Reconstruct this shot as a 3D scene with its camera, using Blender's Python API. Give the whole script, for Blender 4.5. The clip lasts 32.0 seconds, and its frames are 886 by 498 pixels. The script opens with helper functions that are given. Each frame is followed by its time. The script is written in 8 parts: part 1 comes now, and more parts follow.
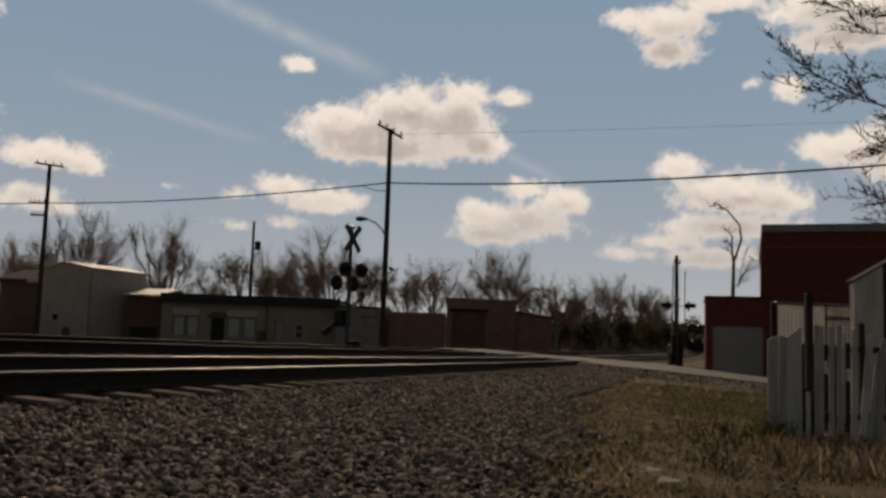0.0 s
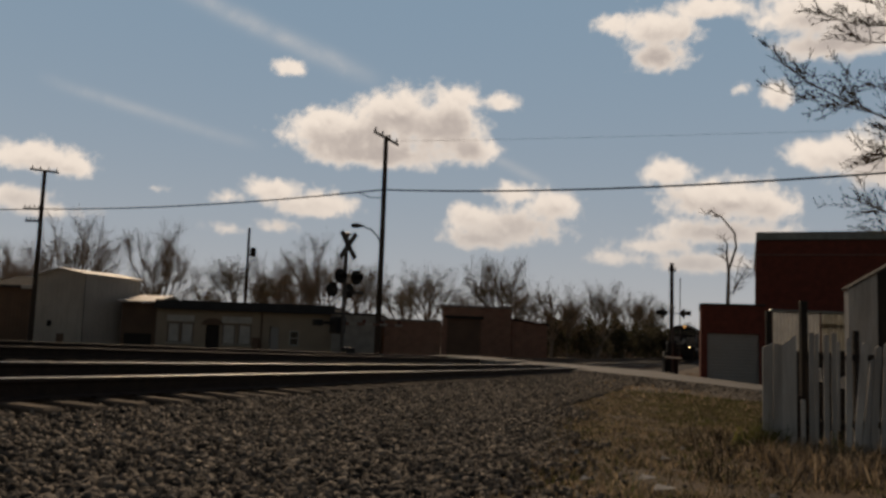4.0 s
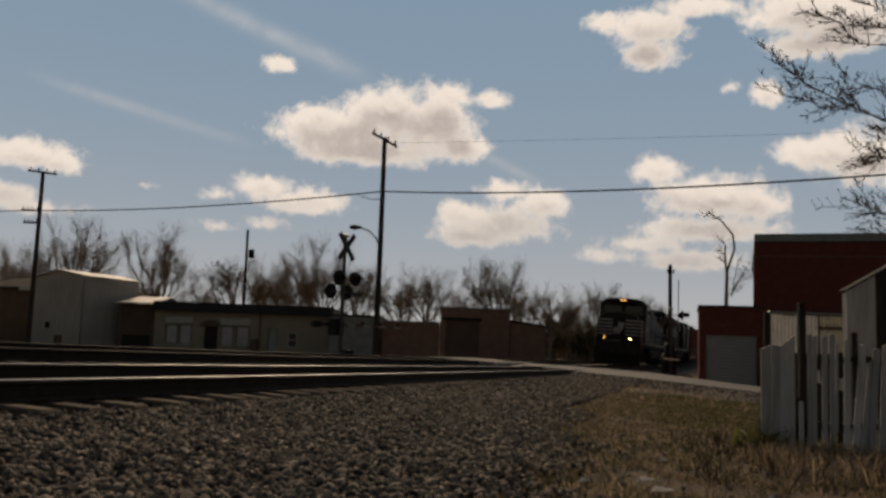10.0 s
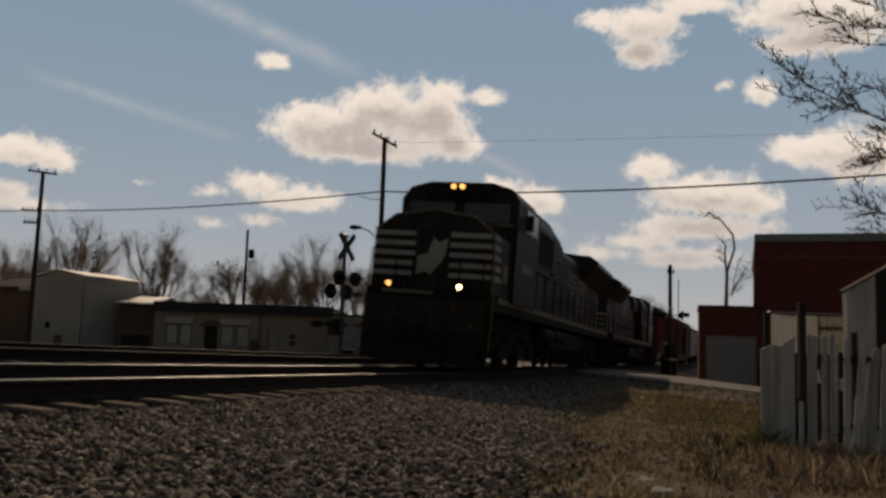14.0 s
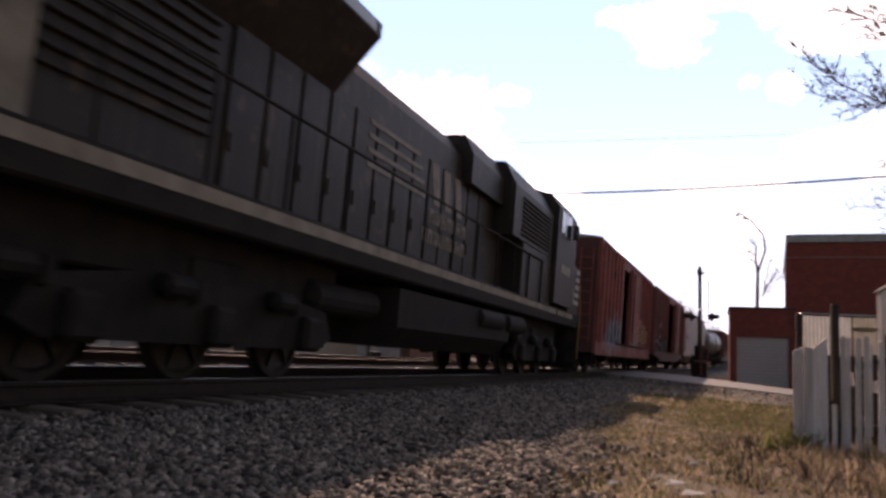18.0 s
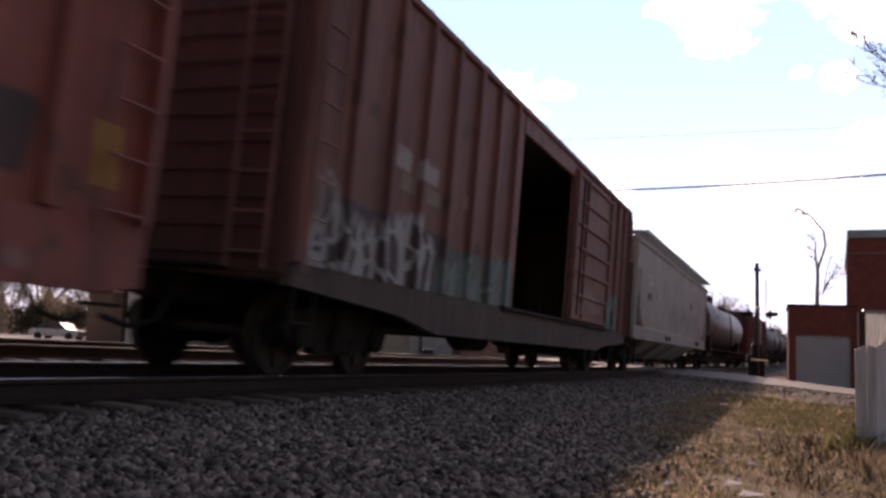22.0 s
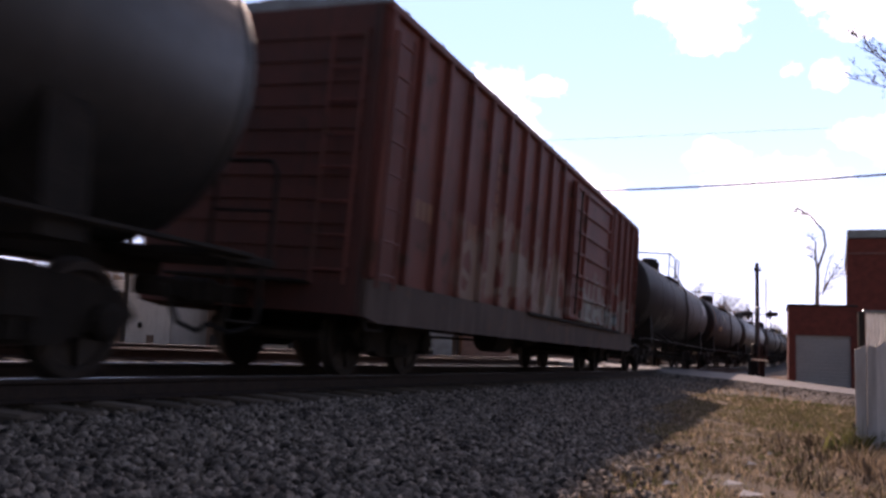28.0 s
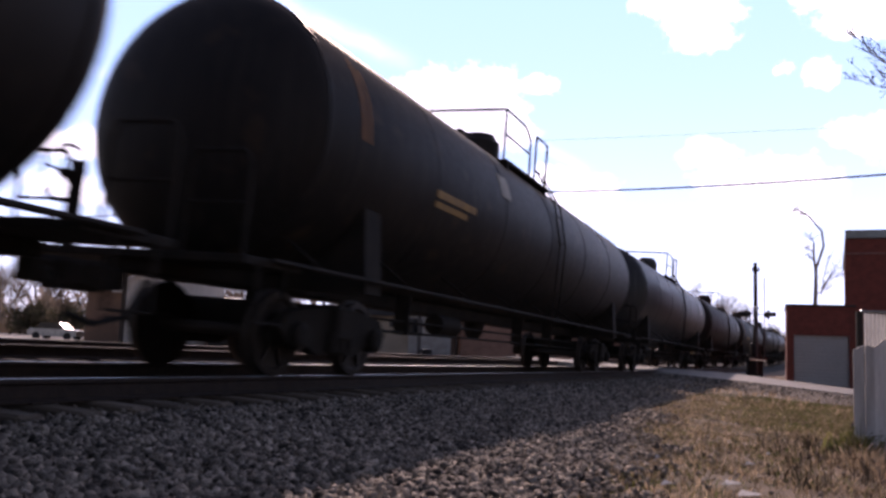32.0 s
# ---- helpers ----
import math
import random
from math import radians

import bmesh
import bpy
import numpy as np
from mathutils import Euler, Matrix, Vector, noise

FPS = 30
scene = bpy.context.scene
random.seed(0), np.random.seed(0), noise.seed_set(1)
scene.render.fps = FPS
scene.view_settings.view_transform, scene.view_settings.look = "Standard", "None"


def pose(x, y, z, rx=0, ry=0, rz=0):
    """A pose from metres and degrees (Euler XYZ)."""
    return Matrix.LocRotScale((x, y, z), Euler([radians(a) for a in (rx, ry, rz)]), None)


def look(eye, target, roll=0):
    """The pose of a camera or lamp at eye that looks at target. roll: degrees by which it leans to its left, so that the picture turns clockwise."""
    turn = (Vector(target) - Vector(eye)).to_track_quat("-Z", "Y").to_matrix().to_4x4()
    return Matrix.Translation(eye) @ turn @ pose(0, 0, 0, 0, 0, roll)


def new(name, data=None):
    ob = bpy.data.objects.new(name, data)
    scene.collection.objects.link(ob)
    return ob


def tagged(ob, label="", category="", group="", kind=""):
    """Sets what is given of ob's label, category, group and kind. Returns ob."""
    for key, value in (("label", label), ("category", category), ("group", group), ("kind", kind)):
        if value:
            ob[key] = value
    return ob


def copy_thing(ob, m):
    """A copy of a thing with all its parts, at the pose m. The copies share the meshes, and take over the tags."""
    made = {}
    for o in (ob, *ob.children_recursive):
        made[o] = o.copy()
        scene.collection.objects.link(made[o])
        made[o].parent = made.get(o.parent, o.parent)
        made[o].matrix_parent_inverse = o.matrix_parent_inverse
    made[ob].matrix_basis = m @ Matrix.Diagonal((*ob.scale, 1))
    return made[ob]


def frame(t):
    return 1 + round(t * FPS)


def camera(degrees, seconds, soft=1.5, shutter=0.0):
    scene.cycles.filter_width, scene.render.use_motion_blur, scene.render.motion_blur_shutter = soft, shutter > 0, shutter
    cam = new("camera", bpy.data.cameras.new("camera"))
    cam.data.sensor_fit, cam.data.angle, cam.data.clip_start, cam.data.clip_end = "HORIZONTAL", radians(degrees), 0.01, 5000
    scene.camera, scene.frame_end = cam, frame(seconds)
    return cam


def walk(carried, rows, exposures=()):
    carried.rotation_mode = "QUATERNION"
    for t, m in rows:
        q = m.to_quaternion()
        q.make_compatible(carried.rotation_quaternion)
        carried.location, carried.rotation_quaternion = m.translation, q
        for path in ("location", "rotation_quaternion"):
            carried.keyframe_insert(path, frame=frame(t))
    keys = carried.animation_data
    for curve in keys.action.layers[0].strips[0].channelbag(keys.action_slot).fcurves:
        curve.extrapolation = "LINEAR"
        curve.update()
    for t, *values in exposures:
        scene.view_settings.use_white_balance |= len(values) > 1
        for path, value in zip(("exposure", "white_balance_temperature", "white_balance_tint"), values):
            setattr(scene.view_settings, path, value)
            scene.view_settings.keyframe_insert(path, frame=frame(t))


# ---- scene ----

# ================= camera =================
EYE = (0.0, 0.0, 0.296)
cam = camera(55.2, 32.0, soft=2.9, shutter=0.4)


def view(yaw, tilt, roll):
    y, t = radians(yaw), radians(tilt)
    d = (-math.sin(y) * math.cos(t), math.cos(y) * math.cos(t), math.sin(t))
    return look(EYE, (EYE[0] + d[0] * 10, EYE[1] + d[1] * 10, EYE[2] + d[2] * 10), roll)


walk(cam, [
    (0.0, view(0.39, 5.76, 2.0)), (1.4, view(0.39, 5.76, 2.0)), (2.0, view(0.16, 6.38, 2.13)), (2.5, view(0.10, 6.24, 2.1)),
    (5.5, view(0.10, 6.25, 2.1)), (6.0, view(0.05, 6.29, 2.1)), (6.5, view(0, 6.35, 2.11)), (16.5, view(0, 6.37, 2.11)),
    (17.0, view(-0.02, 6.39, 2.11)), (17.5, view(0, 6.39, 2.11)), (18.0, view(1.86, 6.42, 2.12)), (18.5, view(5.22, 6.29, 2.15)),
    (19.0, view(5.34, 6.24, 2.15)), (19.5, view(5.34, 6.30, 2.15)), (20.0, view(5.34, 6.23, 2.15)), (20.5, view(5.32, 6.31, 2.15)),
    (21.0, view(5.34, 6.17, 2.15)), (30.0, view(5.34, 6.16, 2.15)), (31.0, view(5.30, 6.15, 2.15)), (31.5, view(5.38, 6.17, 2.15)),
    (32.0, view(5.24, 6.17, 2.15))],
    exposures=[(0.0, -2.12, 9200, 16), (14.4, -2.12, 9200, 16), (16.4, -0.9, 8600, 26), (19.0, -0.34, 8250, 36), (21.5, -0.35, 8000, 36), (24.5, -0.42, 7350, 36), (28.0, -0.40, 7200, 37), (32.0, -0.43, 6950, 38)])

# ================= light =================
SUN_AZ, SUN_EL = -5.5, 30.5
world = bpy.data.worlds.new("sky")
scene.world = world
world.use_nodes = True
wn = world.node_tree.nodes
sky = wn.new("ShaderNodeTexSky")
sky.sky_type = "NISHITA"
sky.sun_disc = False
sky.sun_elevation, sky.sun_rotation = radians(SUN_EL), radians(SUN_AZ)
sky.air_density, sky.dust_density, sky.ozone_density = 1.0, 2.0, 0.6
world.node_tree.links.new(sky.outputs[0], wn["Background"].inputs[0])
wn["Background"].inputs[1].default_value = 0.115
sun = new("sun", bpy.data.lights.new("sun", "SUN"))
sun.data.energy, sun.data.angle, sun.data.color = 4.4, radians(0.6), (1.0, 0.885, 0.755)
sa, se = radians(SUN_AZ), radians(SUN_EL)
sun.matrix_world = look((0, 0, 50), (-math.sin(sa) * math.cos(se), -math.cos(sa) * math.cos(se), 50 - math.sin(se)))

# ================= materials =================


def mat(name, color, rough=0.7, metal=0.0, second=None, scale=3.0, bump=0.0, bump_scale=30.0, emit=None, amount=0.6, spec=0.5, streak=None,
        rust=None, vary=0.0, stretch=(1, 1, 1)):
    """Base colour with blotches of a second colour, fine grain, optional vertical streaks, rust spots and a spread from piece to piece."""
    m = bpy.data.materials.new(name)
    m.use_nodes = True
    nt = m.node_tree
    n, ln = nt.nodes, nt.links
    b = n["Principled BSDF"]
    b.inputs["Roughness"].default_value, b.inputs["Metallic"].default_value = rough, metal
    b.inputs["Specular IOR Level"].default_value = spec
    if emit:
        b.inputs["Emission Color"].default_value = (*emit[:3], 1)
        b.inputs["Emission Strength"].default_value = emit[3]
    tc = n.new("ShaderNodeTexCoord")
    mp = n.new("ShaderNodeMapping")
    mp.inputs["Scale"].default_value = stretch
    ln.new(tc.outputs["Object"], mp.inputs["Vector"])
    vec = mp.outputs["Vector"]

    def noisetex(sc, detail=5, v=vec):
        t = n.new("ShaderNodeTexNoise")
        t.inputs["Scale"].default_value, t.inputs["Detail"].default_value = sc, detail
        ln.new(v, t.inputs["Vector"])
        return t.outputs["Fac"]

    def ramp(fac, a, c):
        r = n.new("ShaderNodeMapRange")
        r.inputs["From Min"].default_value, r.inputs["From Max"].default_value = a, c
        ln.new(fac, r.inputs["Value"])
        return r.outputs["Result"]

    def mix(fac, a, c, kind="MIX"):
        x = n.new("ShaderNodeMix")
        x.data_type, x.blend_type = "RGBA", kind
        if isinstance(fac, float):
            x.inputs[0].default_value = fac
        else:
            ln.new(fac, x.inputs[0])
        for i, v in ((6, a), (7, c)):
            if isinstance(v, tuple):
                x.inputs[i].default_value = (*v[:3], 1)
            else:
                ln.new(v, x.inputs[i])
        return x.outputs[2]

    second = second or tuple(c * 0.65 for c in color)
    col = mix(ramp(noisetex(scale), 0.35, 0.7), tuple(color), tuple(second))
    grain = noisetex(scale * 14, 3)
    g = n.new("ShaderNodeMapRange")
    g.inputs["To Min"].default_value, g.inputs["To Max"].default_value = 1 - 0.35 * amount, 1 + 0.35 * amount
    ln.new(grain, g.inputs["Value"])
    hs = n.new("ShaderNodeHueSaturation")
    ln.new(g.outputs["Result"], hs.inputs["Value"])
    ln.new(col, hs.inputs["Color"])
    col = hs.outputs["Color"]
    if streak:
        m2 = n.new("ShaderNodeMapping")
        m2.inputs["Scale"].default_value = (5, 5, 0.35)
        ln.new(tc.outputs["Object"], m2.inputs["Vector"])
        col = mix(ramp(noisetex(1.6, 6, m2.outputs["Vector"]), 0.5, 0.75), col, streak)
    if rust:
        col = mix(ramp(noisetex(scale * 2.3, 8), 0.6, 0.68), col, rust)
    if vary:
        oi = n.new("ShaderNodeObjectInfo")
        gi = n.new("ShaderNodeNewGeometry")
        ad = n.new("ShaderNodeMath")
        ad.operation = "ADD"
        ln.new(oi.outputs["Random"], ad.inputs[0])
        ln.new(gi.outputs["Random Per Island"], ad.inputs[1])
        fr = n.new("ShaderNodeMath")
        fr.operation = "FRACT"
        ln.new(ad.outputs[0], fr.inputs[0])
        r = n.new("ShaderNodeMapRange")
        r.inputs["To Min"].default_value, r.inputs["To Max"].default_value = 1 - vary, 1 + vary
        ln.new(fr.outputs[0], r.inputs["Value"])
        h2 = n.new("ShaderNodeHueSaturation")
        ln.new(r.outputs["Result"], h2.inputs["Value"])
        ln.new(col, h2.inputs["Color"])
        col = h2.outputs["Color"]
    ln.new(col, b.inputs["Base Color"])
    rr = n.new("ShaderNodeMapRange")
    rr.inputs["To Min"].default_value, rr.inputs["To Max"].default_value = max(0.04, rough - 0.15), min(1, rough + 0.15)
    ln.new(grain, rr.inputs["Value"])
    ln.new(rr.outputs["Result"], b.inputs["Roughness"])
    if bump:
        bp = n.new("ShaderNodeBump")
        bp.inputs["Strength"].default_value, bp.inputs["Distance"].default_value = min(1, bump), 0.02
        ln.new(noisetex(bump_scale, 6), bp.inputs["Height"])
        ln.new(bp.outputs["Normal"], b.inputs["Normal"])
    return m


M_GROUND = mat("dry_soil", (0.20, 0.135, 0.085), 0.95, second=(0.095, 0.08, 0.045), scale=0.9, bump=0.8, bump_scale=12)
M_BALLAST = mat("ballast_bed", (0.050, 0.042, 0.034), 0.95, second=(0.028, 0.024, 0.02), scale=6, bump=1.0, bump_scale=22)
M_STONE = mat("ballast_stone", (0.31, 0.265, 0.215), 0.85, second=(0.085, 0.07, 0.055), scale=11, bump=0.6, bump_scale=70, vary=0.9)
M_DUST = mat("trodden_dust", (0.27, 0.21, 0.15), 0.95, second=(0.17, 0.13, 0.09), scale=2.5, bump=0.6, bump_scale=20)
M_ASPHALT = mat("worn_asphalt", (0.23, 0.22, 0.205), 0.75, second=(0.17, 0.16, 0.15), scale=1.5, bump=0.3, bump_scale=40)
M_CONCRETE = mat("concrete", (0.42, 0.40, 0.37), 0.85, second=(0.30, 0.28, 0.25), scale=2, bump=0.3)
M_RAIL = mat("rail_steel_side", (0.05, 0.032, 0.024), 0.8, 0.1, second=(0.03, 0.02, 0.016), scale=8, bump=0.3)
M_RAILTOP = mat("polished_rail_head", (0.22, 0.215, 0.21), 0.45, 1.0, second=(0.15, 0.145, 0.14), scale=20)
M_RAILDULL = mat("dull_rail_head", (0.07, 0.052, 0.042), 0.7, 0.3, second=(0.045, 0.034, 0.028), scale=20)
M_LINING = mat("plywood_lining", (0.38, 0.29, 0.20), 0.8, second=(0.27, 0.20, 0.14), scale=1.2, streak=(0.2, 0.15, 0.11))
M_TIE = mat("weathered_tie", (0.13, 0.10, 0.075), 0.9, second=(0.22, 0.18, 0.14), scale=4, bump=0.7, bump_scale=25, vary=0.3, stretch=(0.3, 3, 3))
# darker ties for the second track
M_TIEDARK = mat("dark_tie", (0.05, 0.04, 0.032), 0.9, second=(0.03, 0.025, 0.02), scale=4, bump=0.7, bump_scale=25, vary=0.3)
# a darker red for the end walls than for the sides
M_ENDWALL = mat("dark_red_end_wall", (0.14, 0.048, 0.038), 0.75, second=(0.09, 0.036, 0.03), scale=1.2, streak=(0.06, 0.035, 0.03))
M_SILL = mat("grimy_side_sill", (0.095, 0.062, 0.05), 0.75, second=(0.06, 0.042, 0.035), scale=1.5, streak=(0.15, 0.11, 0.09), rust=(0.14, 0.075, 0.05))
M_LOT = mat("pale_concrete_lot", (0.50, 0.475, 0.43), 0.9, second=(0.40, 0.375, 0.335), scale=0.25, bump=0.2)
M_GRAVELLY = mat("gravelly_dirt", (0.115, 0.090, 0.066), 0.95, second=(0.06, 0.048, 0.036), scale=5, bump=1.0, bump_scale=24)
M_BLACK = mat("locomotive_black_paint", (0.024, 0.0205, 0.017), 0.55, spec=0.25, second=(0.044, 0.035, 0.027), scale=1.5, rust=(0.085, 0.06, 0.045), streak=(0.065, 0.05, 0.04), bump=0.1)
M_UNDER = mat("grimy_running_gear", (0.019, 0.0165, 0.014), 0.8, spec=0.2, second=(0.036, 0.029, 0.023), scale=3, bump=0.4)
M_WHITE = mat("dirty_white_paint", (0.55, 0.53, 0.49), 0.6, second=(0.42, 0.39, 0.34), scale=2)
M_CREAM = mat("grimy_sill_stripe", (0.33, 0.28, 0.20), 0.6, second=(0.18, 0.145, 0.10), scale=3)
M_GLASS = mat("dark_window_glass", (0.02, 0.025, 0.03), 0.08, second=(0.03, 0.03, 0.035), spec=0.8)
M_LAMP = mat("lit_headlight", (1, 0.85, 0.5), 0.3, emit=(1, 0.72, 0.40, 40))
M_LAMPDIM = mat("amber_headlight", (1, 0.6, 0.25), 0.3, emit=(1, 0.52, 0.18, 9))
M_STEEL = mat("worn_wheel_steel", (0.06, 0.05, 0.044), 0.6, 0.5, second=(0.045, 0.035, 0.03), scale=9)
M_RED = mat("oxide_red_paint", (0.40, 0.115, 0.085), 0.65, second=(0.29, 0.08, 0.062), scale=0.9, streak=(0.16, 0.055, 0.045), rust=(0.14, 0.07, 0.045), bump=0.1)
M_RED2 = mat("faded_maroon_paint", (0.29, 0.125, 0.10), 0.7, second=(0.20, 0.095, 0.078), scale=0.8, streak=(0.14, 0.055, 0.045), rust=(0.15, 0.075, 0.05), bump=0.1)
M_RED3 = mat("rusty_red_paint", (0.235, 0.066, 0.048), 0.65, second=(0.16, 0.048, 0.037), scale=1.1, streak=(0.11, 0.04, 0.028), rust=(0.10, 0.04, 0.025), bump=0.1)
M_GALV = mat("galvanised_roof", (0.30, 0.32, 0.31), 0.4, 0.6, second=(0.22, 0.22, 0.21), scale=3)
M_HOPPER = mat("pale_grey_paint", (0.46, 0.43, 0.39), 0.65, second=(0.37, 0.34, 0.30), scale=0.7, streak=(0.28, 0.245, 0.205), rust=(0.33, 0.24, 0.16), bump=0.1)
TANK_LOOK = dict(second=(0.030, 0.026, 0.024), scale=0.8, streak=(0.040, 0.034, 0.030), rust=(0.05, 0.036, 0.028), bump=0.08, spec=0.16)
M_TANK = mat("tank_black_paint", (0.019, 0.018, 0.018), 0.55, **TANK_LOOK)
M_TANKTAG = mat("sprayed_tank_paint", (0.019, 0.018, 0.018), 0.55, **TANK_LOOK)
M_TANK2 = mat("tank_grey_paint", (0.042, 0.042, 0.044), 0.45, second=(0.030, 0.030, 0.030), scale=0.8, streak=(0.06, 0.056, 0.053), bump=0.08, spec=0.4)
M_YELLOW = mat("yellow_decal", (0.55, 0.30, 0.03), 0.6)
M_FADED = mat("faded_letter_paint", (0.36, 0.32, 0.27), 0.7, second=(0.20, 0.17, 0.14), scale=6)
M_HANDRAIL = mat("yellow_handrail_paint", (0.42, 0.24, 0.05), 0.6, second=(0.28, 0.16, 0.05), scale=6)
M_ORANGE = mat("faded_orange_paint", (0.42, 0.17, 0.04), 0.7)
M_GRAFF = mat("pale_spray_paint", (0.34, 0.35, 0.37), 0.7, second=(0.22, 0.2, 0.2), scale=2)
M_GRAFF2 = mat("teal_spray_paint", (0.16, 0.24, 0.22), 0.7, second=(0.25, 0.25, 0.22), scale=2)
M_GRAFF3 = mat("tan_spray_paint", (0.36, 0.21, 0.13), 0.7, second=(0.3, 0.12, 0.08), scale=2)
M_BRICK = mat("red_brick", (0.225, 0.056, 0.038), 0.9, second=(0.165, 0.042, 0.03), scale=3, bump=0.5, bump_scale=18, vary=0.12)
M_BRICK2 = mat("brown_brick", (0.40, 0.225, 0.16), 0.9, second=(0.32, 0.175, 0.125), scale=2, bump=0.5, bump_scale=18, vary=0.12)
M_TAN = mat("tan_stucco", (0.52, 0.42, 0.32), 0.9, second=(0.43, 0.345, 0.26), scale=1, bump=0.2)
M_SIDING = mat("brown_siding", (0.24, 0.15, 0.105), 0.85, second=(0.19, 0.12, 0.085), scale=1)
M_SHED = mat("grey_white_metal_siding", (0.68, 0.62, 0.55), 0.6, second=(0.58, 0.52, 0.46), scale=0.6, streak=(0.50, 0.44, 0.37))
M_DARKROOF = mat("dark_shingle", (0.05, 0.047, 0.045), 0.9, second=(0.035, 0.033, 0.03), scale=2, bump=0.4)
M_TIN = mat("bright_metal_roof", (0.88, 0.87, 0.85), 0.62, 0.9, second=(0.78, 0.77, 0.75), scale=1)
M_TRIM = mat("painted_trim", (0.72, 0.69, 0.64), 0.7, second=(0.6, 0.57, 0.52))
M_DOOR = mat("roller_door_paint", (0.50, 0.48, 0.46), 0.6, second=(0.43, 0.41, 0.39), scale=0.8)
M_POLE = mat("creosoted_pole", (0.085, 0.06, 0.045), 0.9, second=(0.05, 0.04, 0.03), scale=3, bump=0.5, stretch=(4, 4, 0.4))
M_WIRE = mat("black_cable", (0.02, 0.02, 0.02), 0.7)
M_ALU = mat("aluminium", (0.45, 0.46, 0.47), 0.4, 0.9)
M_COURSE = mat("pale_brick_course", (0.30, 0.15, 0.12), 0.85, second=(0.2, 0.1, 0.085), scale=5)
M_MAST = mat("dull_signal_grey", (0.15, 0.14, 0.13), 0.7, second=(0.09, 0.085, 0.08), scale=4, rust=(0.10, 0.07, 0.05))
M_SIGNALBLACK = mat("signal_black", (0.02, 0.02, 0.02), 0.6)
M_REDSTRIPE = mat("faded_red_band", (0.30, 0.15, 0.11), 0.6)
M_REDLENS = mat("red_lens", (0.12, 0.01, 0.01), 0.2)
M_TWIG = mat("budding_twigs", (0.55, 0.46, 0.375), 0.95, second=(0.42, 0.35, 0.28), scale=3)
M_BARK = mat("grey_bark", (0.45, 0.365, 0.29), 0.95, second=(0.33, 0.265, 0.21), scale=3, bump=0.6)
M_BARKDARK = mat("dead_weed", (0.11, 0.08, 0.05), 0.95, second=(0.06, 0.05, 0.03), scale=3, vary=0.4)
M_BUD = mat("spring_buds", (0.13, 0.125, 0.055), 0.9, second=(0.10, 0.085, 0.045), vary=0.4)
M_CATKIN = mat("brown_catkins", (0.20, 0.155, 0.085), 0.9, second=(0.07, 0.055, 0.035), vary=0.4)
M_SHRUB = mat("green_brush", (0.10, 0.105, 0.055), 0.9, second=(0.16, 0.12, 0.085), scale=2, vary=0.4)
M_STRAW = mat("dry_straw", (0.55, 0.43, 0.30), 0.9, second=(0.22, 0.165, 0.105), scale=3, vary=0.6)
M_GRASS = mat("green_grass", (0.13, 0.15, 0.05), 0.9, second=(0.16, 0.14, 0.06), scale=3, vary=0.4)
M_WEED = mat("leafy_weed_green", (0.19, 0.25, 0.075), 0.8, second=(0.12, 0.17, 0.05), scale=5, vary=0.4)
M_PICKET = mat("weathered_white_board", (0.74, 0.72, 0.69), 0.85, second=(0.52, 0.49, 0.46), scale=4, bump=0.4, vary=0.2, stretch=(3, 3, 0.4))
# dark wood; also stands in for shade behind the fence and on the lean-to
M_DARKWOOD = mat("dark_wood_and_shade", (0.05, 0.04, 0.033), 0.9, second=(0.035, 0.03, 0.025), bump=0.5, stretch=(4, 4, 0.5))
M_LITTER = mat("white_paper_scrap", (0.75, 0.73, 0.70), 0.8)

# ================= mesh helpers =================


